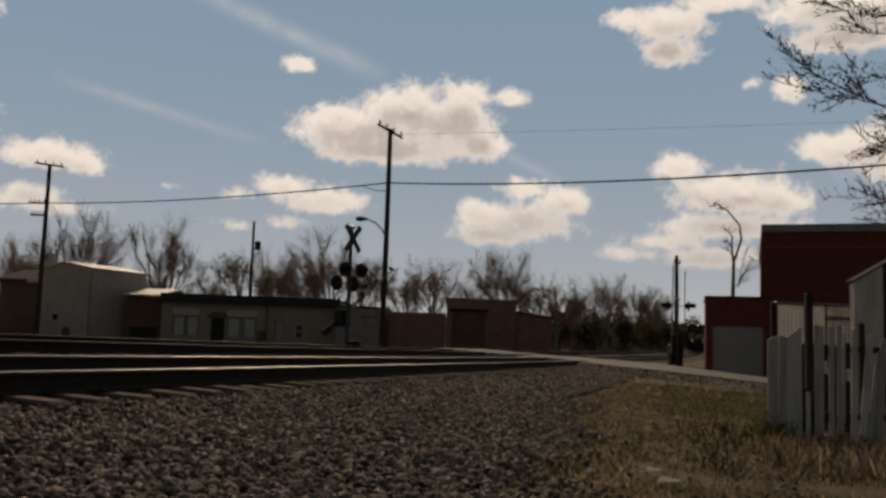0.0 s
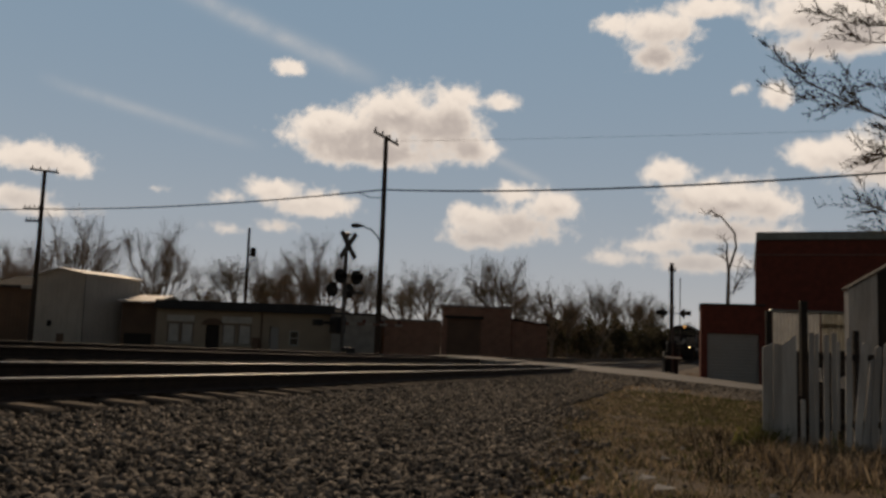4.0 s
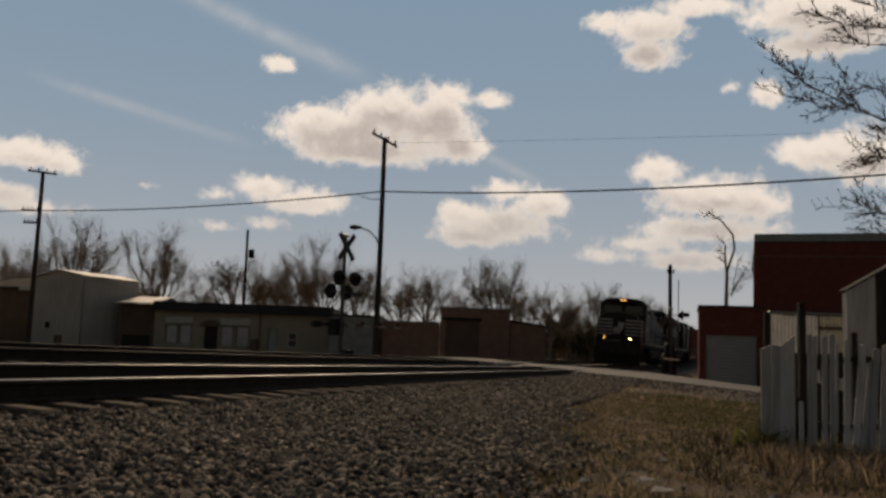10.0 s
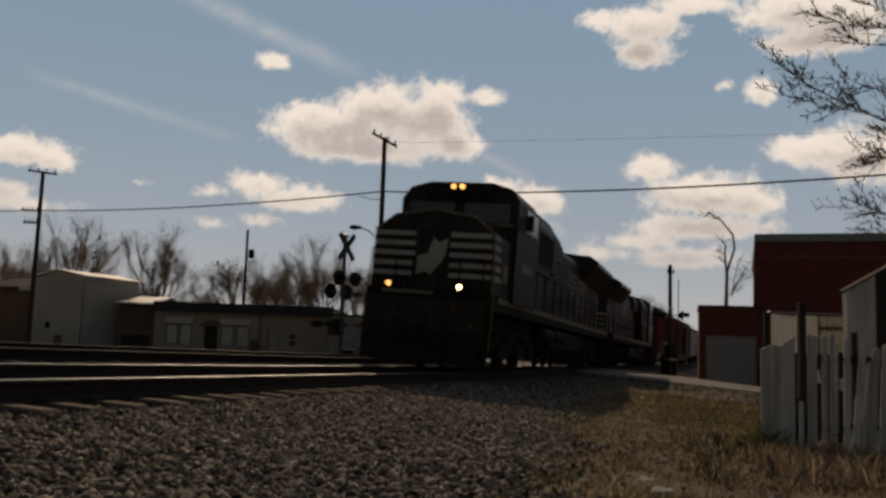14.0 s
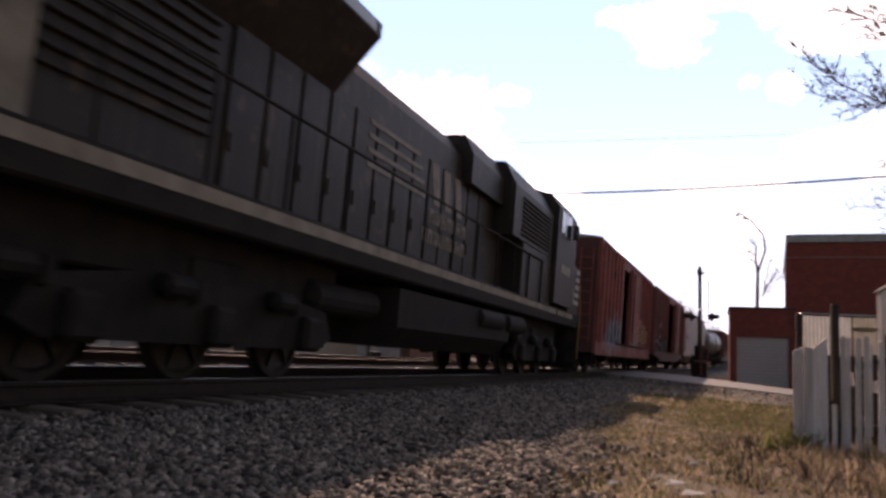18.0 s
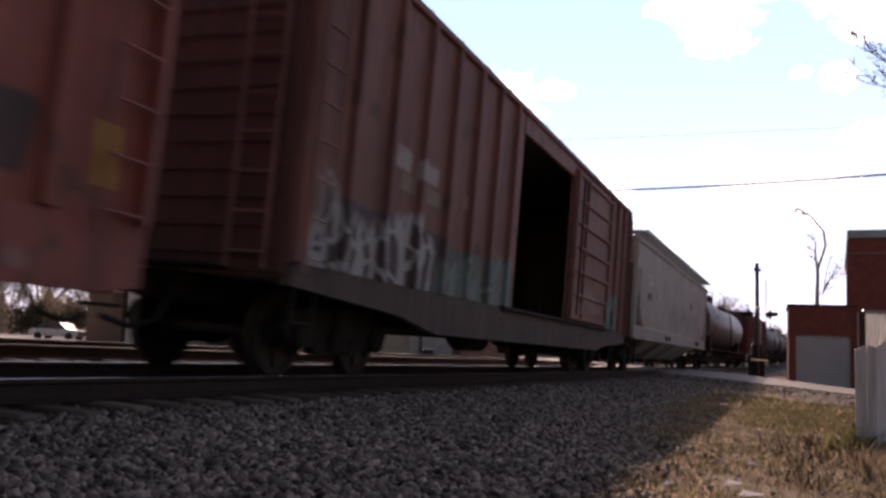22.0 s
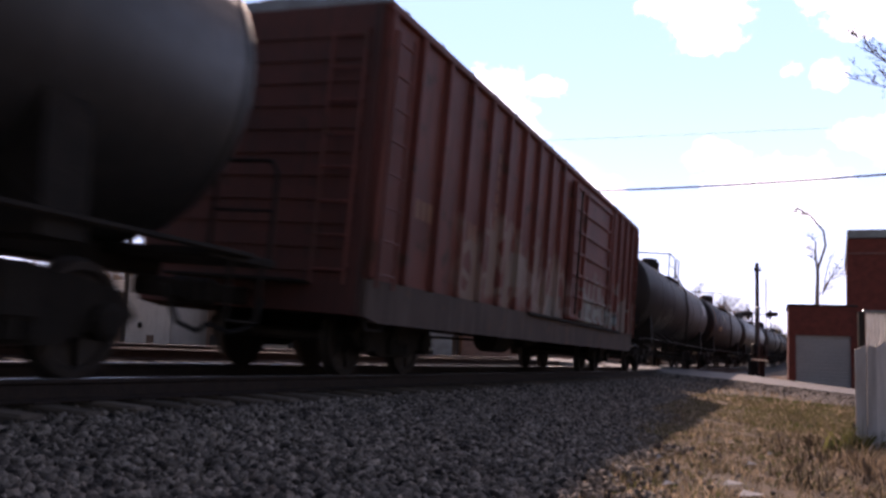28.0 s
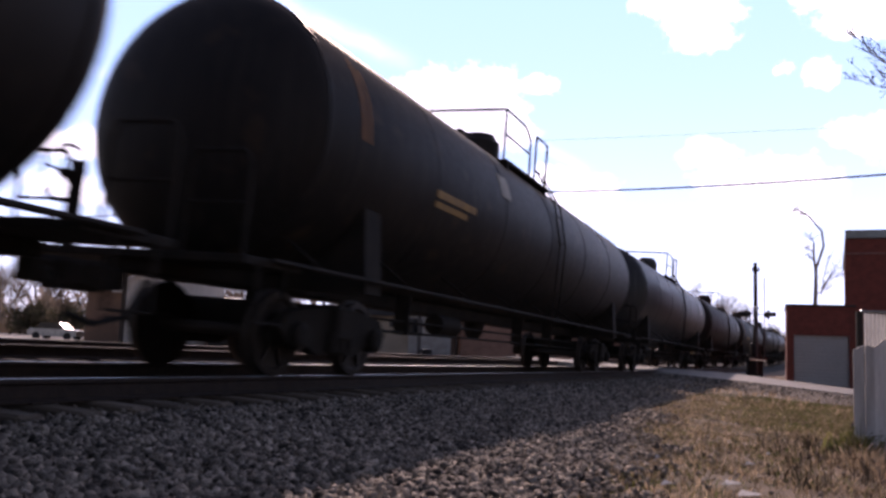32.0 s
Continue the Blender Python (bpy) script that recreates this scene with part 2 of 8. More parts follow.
class Mesh:
    """Gathers corners and faces of one part."""

    def __init__(self):
        self.v, self.f = [], []

    def add(self, verts, faces):
        o = len(self.v)
        self.v += [tuple(p) for p in verts]
        self.f += [tuple(i + o for i in q) for q in faces]
        return self

    def box(self, x0, x1, y0, y1, z0, z1, c=0.0):
        """A box; c: width of the chamfer along its edges."""
        if c <= 0:
            v = [(x, y, z) for x in (x0, x1) for y in (y0, y1) for z in (z0, z1)]
            return self.add(v, [(0, 1, 3, 2), (4, 6, 7, 5), (0, 4, 5, 1), (2, 3, 7, 6), (0, 2, 6, 4), (1, 5, 7, 3)])
        lim = ((x0, x1), (y0, y1), (z0, z1))
        idx, v = {}, []
        for sx in (0, 1):
            for sy in (0, 1):
                for sz in (0, 1):
                    for ax in range(3):
                        p = []
                        for a, sg in enumerate((sx, sy, sz)):
                            lo, hi = lim[a]
                            q = hi if sg else lo
                            if a != ax:
                                q += -c if sg else c
                            p.append(q)
                        idx[sx, sy, sz, ax] = len(v)
                        v.append(p)
        f = []
        for ax in range(3):
            for sg in (0, 1):
                a, b = [k for k in range(3) if k != ax]
                q = []
                for i, j in ((0, 0), (1, 0), (1, 1), (0, 1)):
                    s = [0, 0, 0]
                    s[ax], s[a], s[b] = sg, i, j
                    q.append(idx[s[0], s[1], s[2], ax])
                f.append(q)
        for ax in range(3):
            a, b = [k for k in range(3) if k != ax]
            for i in (0, 1):
                for j in (0, 1):
                    q = []
                    for e, face in ((0, a), (1, a), (1, b), (0, b)):
                        s = [0, 0, 0]
                        s[ax], s[a], s[b] = e, i, j
                        q.append(idx[s[0], s[1], s[2], face])
                    f.append(q)
        for sx in (0, 1):
            for sy in (0, 1):
                for sz in (0, 1):
                    f.append([idx[sx, sy, sz, k] for k in range(3)])
        return self.add(v, f)

    def tube(self, pts, r, n=8, r1=None):
        """A round bar along the points, tapering from r to r1."""
        pts = [Vector(p) for p in pts]
        r1 = r if r1 is None else r1
        v, f = [], []
        for i, p in enumerate(pts):
            d = (pts[min(i + 1, len(pts) - 1)] - pts[max(i - 1, 0)]).normalized()
            a = d.orthogonal().normalized() if i == 0 else (a - d * a.dot(d)).normalized()
            b = d.cross(a)
            rr = r + (r1 - r) * i / max(1, len(pts) - 1)
            for k in range(n):
                t = 2 * math.pi * k / n
                v.append(p + a * rr * math.cos(t) + b * rr * math.sin(t))
        for i in range(len(pts) - 1):
            for k in range(n):
                f.append((i * n + k, i * n + (k + 1) % n, (i + 1) * n + (k + 1) % n, (i + 1) * n + k))
        f += [tuple(range(n))[::-1], tuple((len(pts) - 1) * n + k for k in range(n))]
        return self.add(v, f)

    def prism(self, prof, a0, a1, axis="y"):
        """The outline prof, of (u, z), drawn along an axis from a0 to a1."""
        n = len(prof)
        if axis == "y":
            v = [(u, a, z) for a in (a0, a1) for u, z in prof]
        elif axis == "x":
            v = [(a, u, z) for a in (a0, a1) for u, z in prof]
        else:
            v = [(u, z, a) for a in (a0, a1) for u, z in prof]
        f = [tuple(range(n))[::-1], tuple(range(n, 2 * n))] + [(i, (i + 1) % n, n + (i + 1) % n, n + i) for i in range(n)]
        return self.add(v, f)

    def lathe(self, prof, n=24, centre=(0, 0, 0), axis="y", caps=True):
        """The outline prof, of (along, radius), turned round an axis."""
        v, f = [], []
        for a, r in prof:
            for k in range(n):
                t = 2 * math.pi * k / n
                c, s = r * math.cos(t), r * math.sin(t)
                p = {"y": (c, a, s), "x": (a, c, s), "z": (c, s, a)}[axis]
                v.append([p[i] + centre[i] for i in range(3)])
        for i in range(len(prof) - 1):
            for k in range(n):
                f.append((i * n + k, i * n + (k + 1) % n, (i + 1) * n + (k + 1) % n, (i + 1) * n + k))
        if caps:
            f += [tuple(range(n))[::-1], tuple((len(prof) - 1) * n + k for k in range(n))]
        return self.add(v, f)

    def data(self, name, material, smooth=False):
        me = bpy.data.meshes.new(name)
        me.from_pydata(self.v, [], self.f)
        bm = bmesh.new()
        bm.from_mesh(me)
        bmesh.ops.recalc_face_normals(bm, faces=bm.faces)
        bm.to_mesh(me)
        bm.free()
        if smooth:
            me.polygons.foreach_set("use_smooth", [True] * len(me.polygons))
            me.set_sharp_from_angle(angle=radians(35))
        me.materials.append(material)
        return me


def part(name, m, material, parent=None, label="", smooth=False):
    ob = new(name, m.data(name, material, smooth))
    ob.parent = parent
    return tagged(ob, label) if label else ob


def stencil(text, x, y, z, height, material, parent):
    """Readable stencilled characters on a car's near side."""
    cu = bpy.data.curves.new("stencil", "FONT")
    cu.body, cu.size = text, height * 1.4
    ob = new("stencil_source", cu)
    me = bpy.data.meshes.new_from_object(ob)
    bpy.data.objects.remove(ob)
    for v in me.vertices:
        v.co = (x, y + v.co.x * 0.8, z + v.co.y)
    me.materials.clear()
    me.materials.append(material)
    ob = new("stencil", me)
    ob.parent = parent
    return tagged(ob, "stencilled build year")


def shared(name, data, parent, m=None):
    ob = new(name, data)
    ob.parent = parent
    if m is not None:
        ob.matrix_basis = m
    return ob


def bulk(name, verts, faces, material, smooth=False):
    """A large mesh from arrays of corners and of equal-sided faces."""
    me = bpy.data.meshes.new(name)
    verts, faces = np.asarray(verts, np.float32), np.asarray(faces, np.int32)
    k = faces.shape[1]
    me.vertices.add(len(verts))
    me.vertices.foreach_set("co", verts.ravel())
    me.loops.add(faces.size)
    me.loops.foreach_set("vertex_index", faces.ravel())
    me.polygons.add(len(faces))
    me.polygons.foreach_set("loop_start", np.arange(0, faces.size, k, dtype=np.int32))
    if smooth:
        me.polygons.foreach_set("use_smooth", np.ones(len(faces), bool))
    me.update(calc_edges=True)
    me.materials.append(material)
    return new(name, me)


# ================= plan =================
HEADING, OFFSET, BEND = 0.2837, 5.784, 0.00082      # the track's heading, its distance from the eye, its curvature
G1, G2, CANT = -0.01896, 0.00008, 0.0466            # its fall and the tilt towards the inside of the bend
SPEED, GAIN = 9.936, 0.0415
NX, NY = math.cos(HEADING), -math.sin(HEADING)      # across the track, to the near side
TX, TY = math.sin(HEADING), math.cos(HEADING)       # along the track


def rail_z(s):
    s = np.clip(s, -14.0, 118.0)
    return G1 * s + G2 * s * s


S_OUT, BACK = 90.0, 0.00095      # beyond here the track bends the other way


def lateral(s):
    """How far the bend carries the track aside."""
    s = np.asarray(s, float)
    k = np.clip(s, S_OUT, 170.0) - S_OUT
    straight = np.maximum(s - 170.0, 0.0)
    near = 0.5 * BEND * np.clip(s, -170.0, S_OUT) ** 2
    return near + BEND * S_OUT * k - 0.5 * BACK * k * k + (BEND * S_OUT - BACK * 80.0) * straight


def bearing(s):
    """Its turn from the heading at the eye, in radians."""
    return BEND * min(s, S_OUT) - BACK * (min(max(s, S_OUT), 170.0) - S_OUT)


def track_at(s, u=0.0, z=0.0):
    """The place u beside the middle of the track and z above its rails."""
    l = -OFFSET + float(lateral(s))
    h = bearing(s)
    a, b = l + u * math.cos(h) + CANT * z, s - u * math.sin(h)
    return Vector((a * NX + b * TX, a * NY + b * TY, float(rail_z(s)) + z + CANT * (0.7525 - u)))


def track_pose(s):
    p = track_at(s)
    grade = G1 + 2 * G2 * s if -14 < s < 118 else 0.0
    return pose(p.x, p.y, p.z, math.degrees(math.atan(grade)), math.degrees(CANT), -math.degrees(HEADING + bearing(s)))


def ls(x, y):
    """Across and along the track, across taken from the track's middle."""
    s = x * TX + y * TY
    return x * NX + y * NY + OFFSET - lateral(s), s


def smooth01(t):
    t = np.clip(t, 0, 1)
    return t * t * (3 - 2 * t)


def ground_z(x, y):
    x, y = np.asarray(x, float), np.asarray(y, float)
    u, s = ls(x, y)
    z = rail_z(np.clip(s, -40, 118)) - 0.33
    near = -0.04 * np.clip(u - 1.4, 0, 6.5) - 0.02 * np.clip(u - 8, 0, 30)
    z = z + near - 0.1 * smooth01((-u - 1.6) / 1.5)
    far = smooth01((-u - 4) / 10)
    z = z * (1 - far) - 0.82 * far
    z = z + 0.03 * np.sin(x * 1.7 + 0.6) * np.sin(y * 1.3) * smooth01((u - 2.2) / 2)
    return z


def gz(x, y):
    return float(ground_z(x, y))


# ================= ground, road, track =================
t = np.linspace(-1, 1, 181)
gx = np.sinh(t * 7.0) / math.sinh(7.0) * 2800
gy = 12 + np.sinh(t * 7.0) / math.sinh(7.0) * 2800
XX, YY = np.meshgrid(gx, gy)
N = len(t)
verts = np.stack([XX, YY, ground_z(XX, YY)], -1).reshape(-1, 3)
i = np.arange(N - 1)
q = (i[:, None] * N + i[None, :]).ravel()
ground = bulk("ground", verts, np.stack([q, q + 1, q + N + 1, q + N], 1), M_GROUND, True)
tagged(ground, "dry spring grass and bare soil beside the railway", "ground", kind="structure")

# ballast bed along the track
prof = [(-9.0, -0.75), (-7.6, -0.2), (-6.3, 0.05), (-4.2, -0.03), (-2.6, -0.12), (0, -0.235), (1.3, -0.255), (1.8, -0.30), (2.3, -0.33), (3.6, -0.40), (4.4, -0.455), (5.0, -0.62)]
ss = np.concatenate([np.arange(-170, -30, 5), np.arange(-30, 40, 0.5), np.arange(40, 240, 4)])
bv, nP = [], len(prof)
for s in ss:
    k = float(np.clip((5.1 - 0.11 * s - 2.3) / 2.1, 0.25, 1.25)) + 0.16 * noise.noise((s * 0.7, 3.0, 0.0)) + 0.08 * noise.noise((s * 2.1, 8.0, 0.0))
    for u, z in prof:
        if u > 2.3:
            p = track_at(s, 2.3 + (u - 2.3) * k, 0)
            z = float(ground_z(p.x, p.y)) + {3.6: 0.025, 4.4: 0.004}.get(u, -0.12)
            bv.append((p.x, p.y, z))
            continue
        p = track_at(s, u, 0)
        bv.append((p.x, p.y, float(rail_z(s)) + z + 0.02 * noise.noise((s * 1.3, u * 2, 0))))
bf = [(a * nP + b, a * nP + b + 1, (a + 1) * nP + b + 1, (a + 1) * nP + b) for a in range(len(ss) - 1) for b in range(nP - 1)]
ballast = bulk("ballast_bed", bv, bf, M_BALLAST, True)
tagged(ballast, "grey crushed stone ballast bed under the track", "ballast", kind="structure")


def sweep(m, prof, s0, s1, step, u0=0.0, z0=0.0):
    """The outline prof drawn along the track."""
    n, k = len(prof), 0
    v = []
    s = s0
    while s <= s1 + 1e-6:
        v += [track_at(s, u0 + u, z0 + z) for u, z in prof]
        s += step
        k += 1
    f = [(a * n + b, a * n + (b + 1) % n, (a + 1) * n + (b + 1) % n, (a + 1) * n + b) for a in range(k - 1) for b in range(n)]
    return m.add(v, f)


foot = [(-0.075, -0.17), (0.075, -0.17), (0.075, -0.16), (0.012, -0.14), (0.012, -0.05), (0.034, -0.035), (0.034, -0.006), (-0.034, -0.006),
        (-0.034, -0.035), (-0.012, -0.05), (-0.012, -0.14), (-0.075, -0.16)]
headp = [(-0.032, -0.006), (0.032, -0.006), (0.030, -0.002), (0.024, 0.0), (-0.024, 0.0), (-0.030, -0.002)]
tie_data = [[Mesh().box(-1.3, 1.3, -0.11, 0.11, -0.35, -0.172 - 0.006 * k, 0.02).data("tie", mtl) for k in range(3)] for mtl in (M_TIE, M_TIEDARK)]
plate_data = Mesh().box(-0.1, 0.1, -0.09, 0.09, -0.178, -0.162, 0.004).data("tie_plate", M_RAIL)
rnd = random.Random(4)
for off, s_end, plates, lab in ((0.0, 90, 25, "near railway track of worn steel rails on wooden ties"), (-4.2, 60, 0, "second railway track beyond the first")):
    track = tagged(new("railway_track"), lab, "railway track", "parallel railway tracks", kind="structure")
    for u in (0.7525, -0.7525):
        r = part("rail", sweep(Mesh(), foot, -170, 236, 2.0, off + u), M_RAIL, track, "rusty steel rail")
        part("rail_head", sweep(Mesh(), headp, -170, 236, 2.0, off + u), M_RAILTOP if off == 0 else M_RAILDULL, r, "polished running surface" if off == 0 else "dull running surface", True)
    s = -9.0
    while s < s_end:
        if not 35.5 < s < 43.5:
            shared("tie", tie_data[0 if off == 0 else 1][rnd.randrange(3)], track, track_pose(s) @ pose(off + rnd.uniform(-0.05, 0.05), 0, 0, 0, 0, rnd.uniform(-1.5, 1.5)))
        if s < plates:
            for u in (0.7525, -0.7525):
                shared("tie_plate", plate_data, track, track_pose(s) @ pose(off + u, 0, 0))
        s += 0.55
    # road panels between and beside the rails at the crossing
    for u0, u1 in ((-0.66, 0.66), (0.83, 1.5), (-1.5, -0.83)):
        for k in range(3):
            panel = part("crossing_panel", Mesh().box(u0, u1, -1.28, 1.28, -0.34, -0.012, 0.02), M_CONCRETE, track)
            panel.matrix_basis = track_pose(36.9 + 2.6 * k) @ pose(off, 0, 0)


def ribbon(name, edges, material, lift=0.02):
    """A strip between two edges given as pairs of places, laid on the ground."""
    m = Mesh()
    n = len(edges)
    v, f = [], []
    for a, b in edges:
        for k in range(5):
            w = k / 4
            x, y = a[0] + (b[0] - a[0]) * w, a[1] + (b[1] - a[1]) * w
            z = a[2] + (b[2] - a[2]) * w
            v.append((x, y, z + lift))
    for i in range(n - 1):
        for k in range(4):
            f.append((i * 5 + k, i * 5 + k + 1, i * 5 + k + 6, i * 5 + k + 5))
    for i in range(n - 1):
        for k in (0, 4):
            o = len(v)
            a, b = v[i * 5 + k], v[(i + 1) * 5 + k]
            v += [(a[0], a[1], a[2] - 0.6), (b[0], b[1], b[2] - 0.6)]
            f.append((i * 5 + k, (i + 1) * 5 + k, o + 1, o))
    m.add(v, f)
    return part(name, m, material)


road = ribbon("road", [((24, 22, -1.15), (27, 30, -1.2)), ((14, 22.5, -0.92), (17, 30.5, -1.0)), ((8.94, 24, -0.75), (11.55, 31, -0.85)), ((7.66, 31, -0.73), (9.38, 38, -0.66)),
                       ((5.17, 35, -0.64), (6.2, 42, -0.58)), ((1.75, 38, -0.68), (2.23, 46, -0.53)), ((-2.28, 43, -0.76), (-2.54, 50, -0.68)),
                       ((-12, 47, -0.80), (-12, 54, -0.76)), ((-30, 49, -0.80), (-30, 57, -0.78)), ((-60, 50, -0.80), (-60, 58, -0.78)), ((-160, 60, -0.8), (-160, 70, -0.78))], M_ASPHALT)
tagged(road, "pale worn asphalt street crossing the railway track", "road", kind="structure")

lot = ribbon("concrete_lot", [((-150, 62, -0.79), (-150, 170, -0.75)), ((-80, 56, -0.79), (-95, 170, -0.75)), ((-45, 53.5, -0.79), (-72, 160, -0.75)), ((-34.5, 52.6, -0.79), (-56, 120, -0.75)), ((-31.5, 57.5, -0.79), (-34.5, 62.5, -0.78))], M_LOT, 0.03)
tagged(lot, "pale sunlit concrete lot beside the brown house", "lot", kind="structure")

# dirt shoulder on the near side of the street
NEAR_EDGE = ((24, 22, -1.15), (14, 22.5, -0.92), (8.94, 24, -0.75), (7.66, 31, -0.73), (5.17, 35, -0.64), (1.75, 38, -0.68))
verge = ribbon("road_shoulder", [((a * 0.90, b * 0.90 - 0.6, gz(a * 0.90, b * 0.90 - 0.6) - 0.06), (a, b, c - 0.008)) for a, b, c in NEAR_EDGE], M_GRAVELLY, 0.0)
tagged(verge, "bare dirt shoulder sloping up to the street", "road shoulder", kind="structure")

# worn pale track through the grass, from the crossing past the fence
PATH = [(4.95 - 0.0021 * max(0.0, 36.0 - y) ** 2, y) for y in (37.2, 35.0, 33.0, 31.0, 29.0, 27.0, 25.0, 23.0, 21.0, 19.0, 17.5, 16.0)]
worn = ribbon("worn_path", [((x - 0.09, y, gz(x - 0.09, y)), (x + 0.09, y, gz(x + 0.09, y))) for x, y in PATH], M_DUST, 0.012)
tagged(worn, "narrow pale worn path through the dry grass", "path", kind="structure")

# ================= sky with drifting clouds =================
AZ, EL = np.linspace(-48, 48, 769), np.linspace(-1.5, 26.5, 225)
A2, E2 = np.meshgrid(AZ, EL)
cover = np.zeros(A2.shape)


def puff(az, el, ra, re):
    """One rounded head of a cloud, at a bearing and height in degrees."""
    global cover
    low = np.where(E2 < el, 0.8, 1.0)
    d = (1 - np.sqrt(((A2 - az) / ra) ** 2 + ((E2 - el) / (re * low)) ** 2)) * min(1.0, re / 0.9)
    cover = cover + np.exp(7.0 * np.maximum(d, -1.2))


def trail(a0, e0, a1, e1, w, k):
    """A soft streak of high cloud."""
    global streaks
    da, de = a1 - a0, e1 - e0
    L = math.hypot(da, de)
    along = ((A2 - a0) * da + (E2 - e0) * de) / L
    across = ((A2 - a0) * de - (E2 - e0) * da) / L
    streaks = np.maximum(streaks, k * np.exp(-(across / w) ** 2) * smooth01((along + 2) / 3) * smooth01((L - along) / 4 + 0.3))


streaks = np.zeros(A2.shape)
puff(-7.4, 13.6, 4.29, 1.82); puff(-4.0, 15.1, 3.35, 2.10); puff(-0.9, 14.7, 3.36, 2.37); puff(1.3, 13.1, 1.76, 1.22); puff(-5.1, 12.6, 5.46, 1.22); puff(0.2, 16.4, 1.39, 0.84); puff(-9.0, 14.4, 1.75, 1.13)
puff(-11.3, 17.8, 1.06, 0.64)
puff(3.1, 16.2, 1.19, 0.61)
puff(-12.1, 9.7, 2.08, 0.97); puff(-9.3, 8.9, 2.86, 0.98); puff(-14.8, 9.1, 1.12, 0.44); puff(-11.6, 7.4, 1.21, 0.49); puff(-14.9, 7.0, 0.93, 0.33)
puff(1.3, 8.6, 1.74, 0.92); puff(4.3, 10.3, 1.86, 0.76); puff(6.9, 9.4, 1.73, 1.21); puff(4.0, 8.0, 4.04, 1.30); puff(2.1, 7.2, 2.69, 0.84)
puff(14.5, 11.7, 1.70, 0.96); puff(18.1, 9.9, 4.06, 1.53); puff(13.8, 6.9, 2.80, 0.67); puff(17.4, 7.8, 4.42, 0.95); puff(20.5, 9.4, 1.99, 1.07)
puff(10.8, 21.3, 1.41, 0.83); puff(13.7, 20.7, 2.78, 1.30); puff(13.7, 19.1, 2.16, 1.19); puff(17.0, 21.9, 3.15, 0.80)
puff(23.3, 21.0, 3.19, 1.58); puff(26.5, 20.0, 2.91, 1.88); puff(24.2, 19.1, 2.76, 0.98)
puff(21.3, 16.3, 1.11, 1.00); puff(19.1, 16.9, 0.49, 0.32)
puff(25.1, 12.4, 3.36, 1.24); puff(27.6, 11.9, 2.94, 2.03); puff(23.2, 12.9, 1.26, 0.56)
puff(-26.6, 10.4, 2.78, 1.09); puff(-24.7, 10.1, 1.41, 0.83); puff(-27.5, 7.8, 1.88, 0.95); puff(-25.7, 7.3, 2.25, 0.55)
puff(11.2, 6.1, 1.88, 0.52); puff(16.7, 5.8, 3.31, 0.81); puff(-19.3, 9.3, 0.47, 0.22)
puff(33, 14, 4, 1.8); puff(-34, 12, 4, 1.6); puff(-33, 19, 3, 1.2); puff(33, 20, 3, 1.3)
trail(-21.0, 22.6, -5.5, 17.5, 0.55, 0.42)
trail(-25.5, 15.0, -13.4, 12.6, 0.35, 0.22)
trail(3.2, 12.5, 7.0, 10.7, 0.3, 0.25)
cover = np.log(np.maximum(cover, 1e-4)) / 7.0
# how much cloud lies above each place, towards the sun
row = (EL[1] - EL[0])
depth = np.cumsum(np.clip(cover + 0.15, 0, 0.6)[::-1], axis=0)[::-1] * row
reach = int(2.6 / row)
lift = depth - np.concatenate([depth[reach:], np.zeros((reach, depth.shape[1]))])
R = 3000.0
ca, ce = np.radians(A2), np.radians(E2)
dome_v = np.stack([R * np.sin(ca) * np.cos(ce), R * np.cos(ca) * np.cos(ce), R * np.sin(ce)], -1).reshape(-1, 3)
n0, n1 = A2.shape
q = (np.arange(n0 - 1)[:, None] * n1 + np.arange(n1 - 1)[None, :]).ravel()


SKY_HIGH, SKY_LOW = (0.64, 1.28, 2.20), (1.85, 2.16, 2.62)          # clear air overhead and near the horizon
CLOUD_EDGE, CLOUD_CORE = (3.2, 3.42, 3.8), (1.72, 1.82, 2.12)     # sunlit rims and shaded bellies


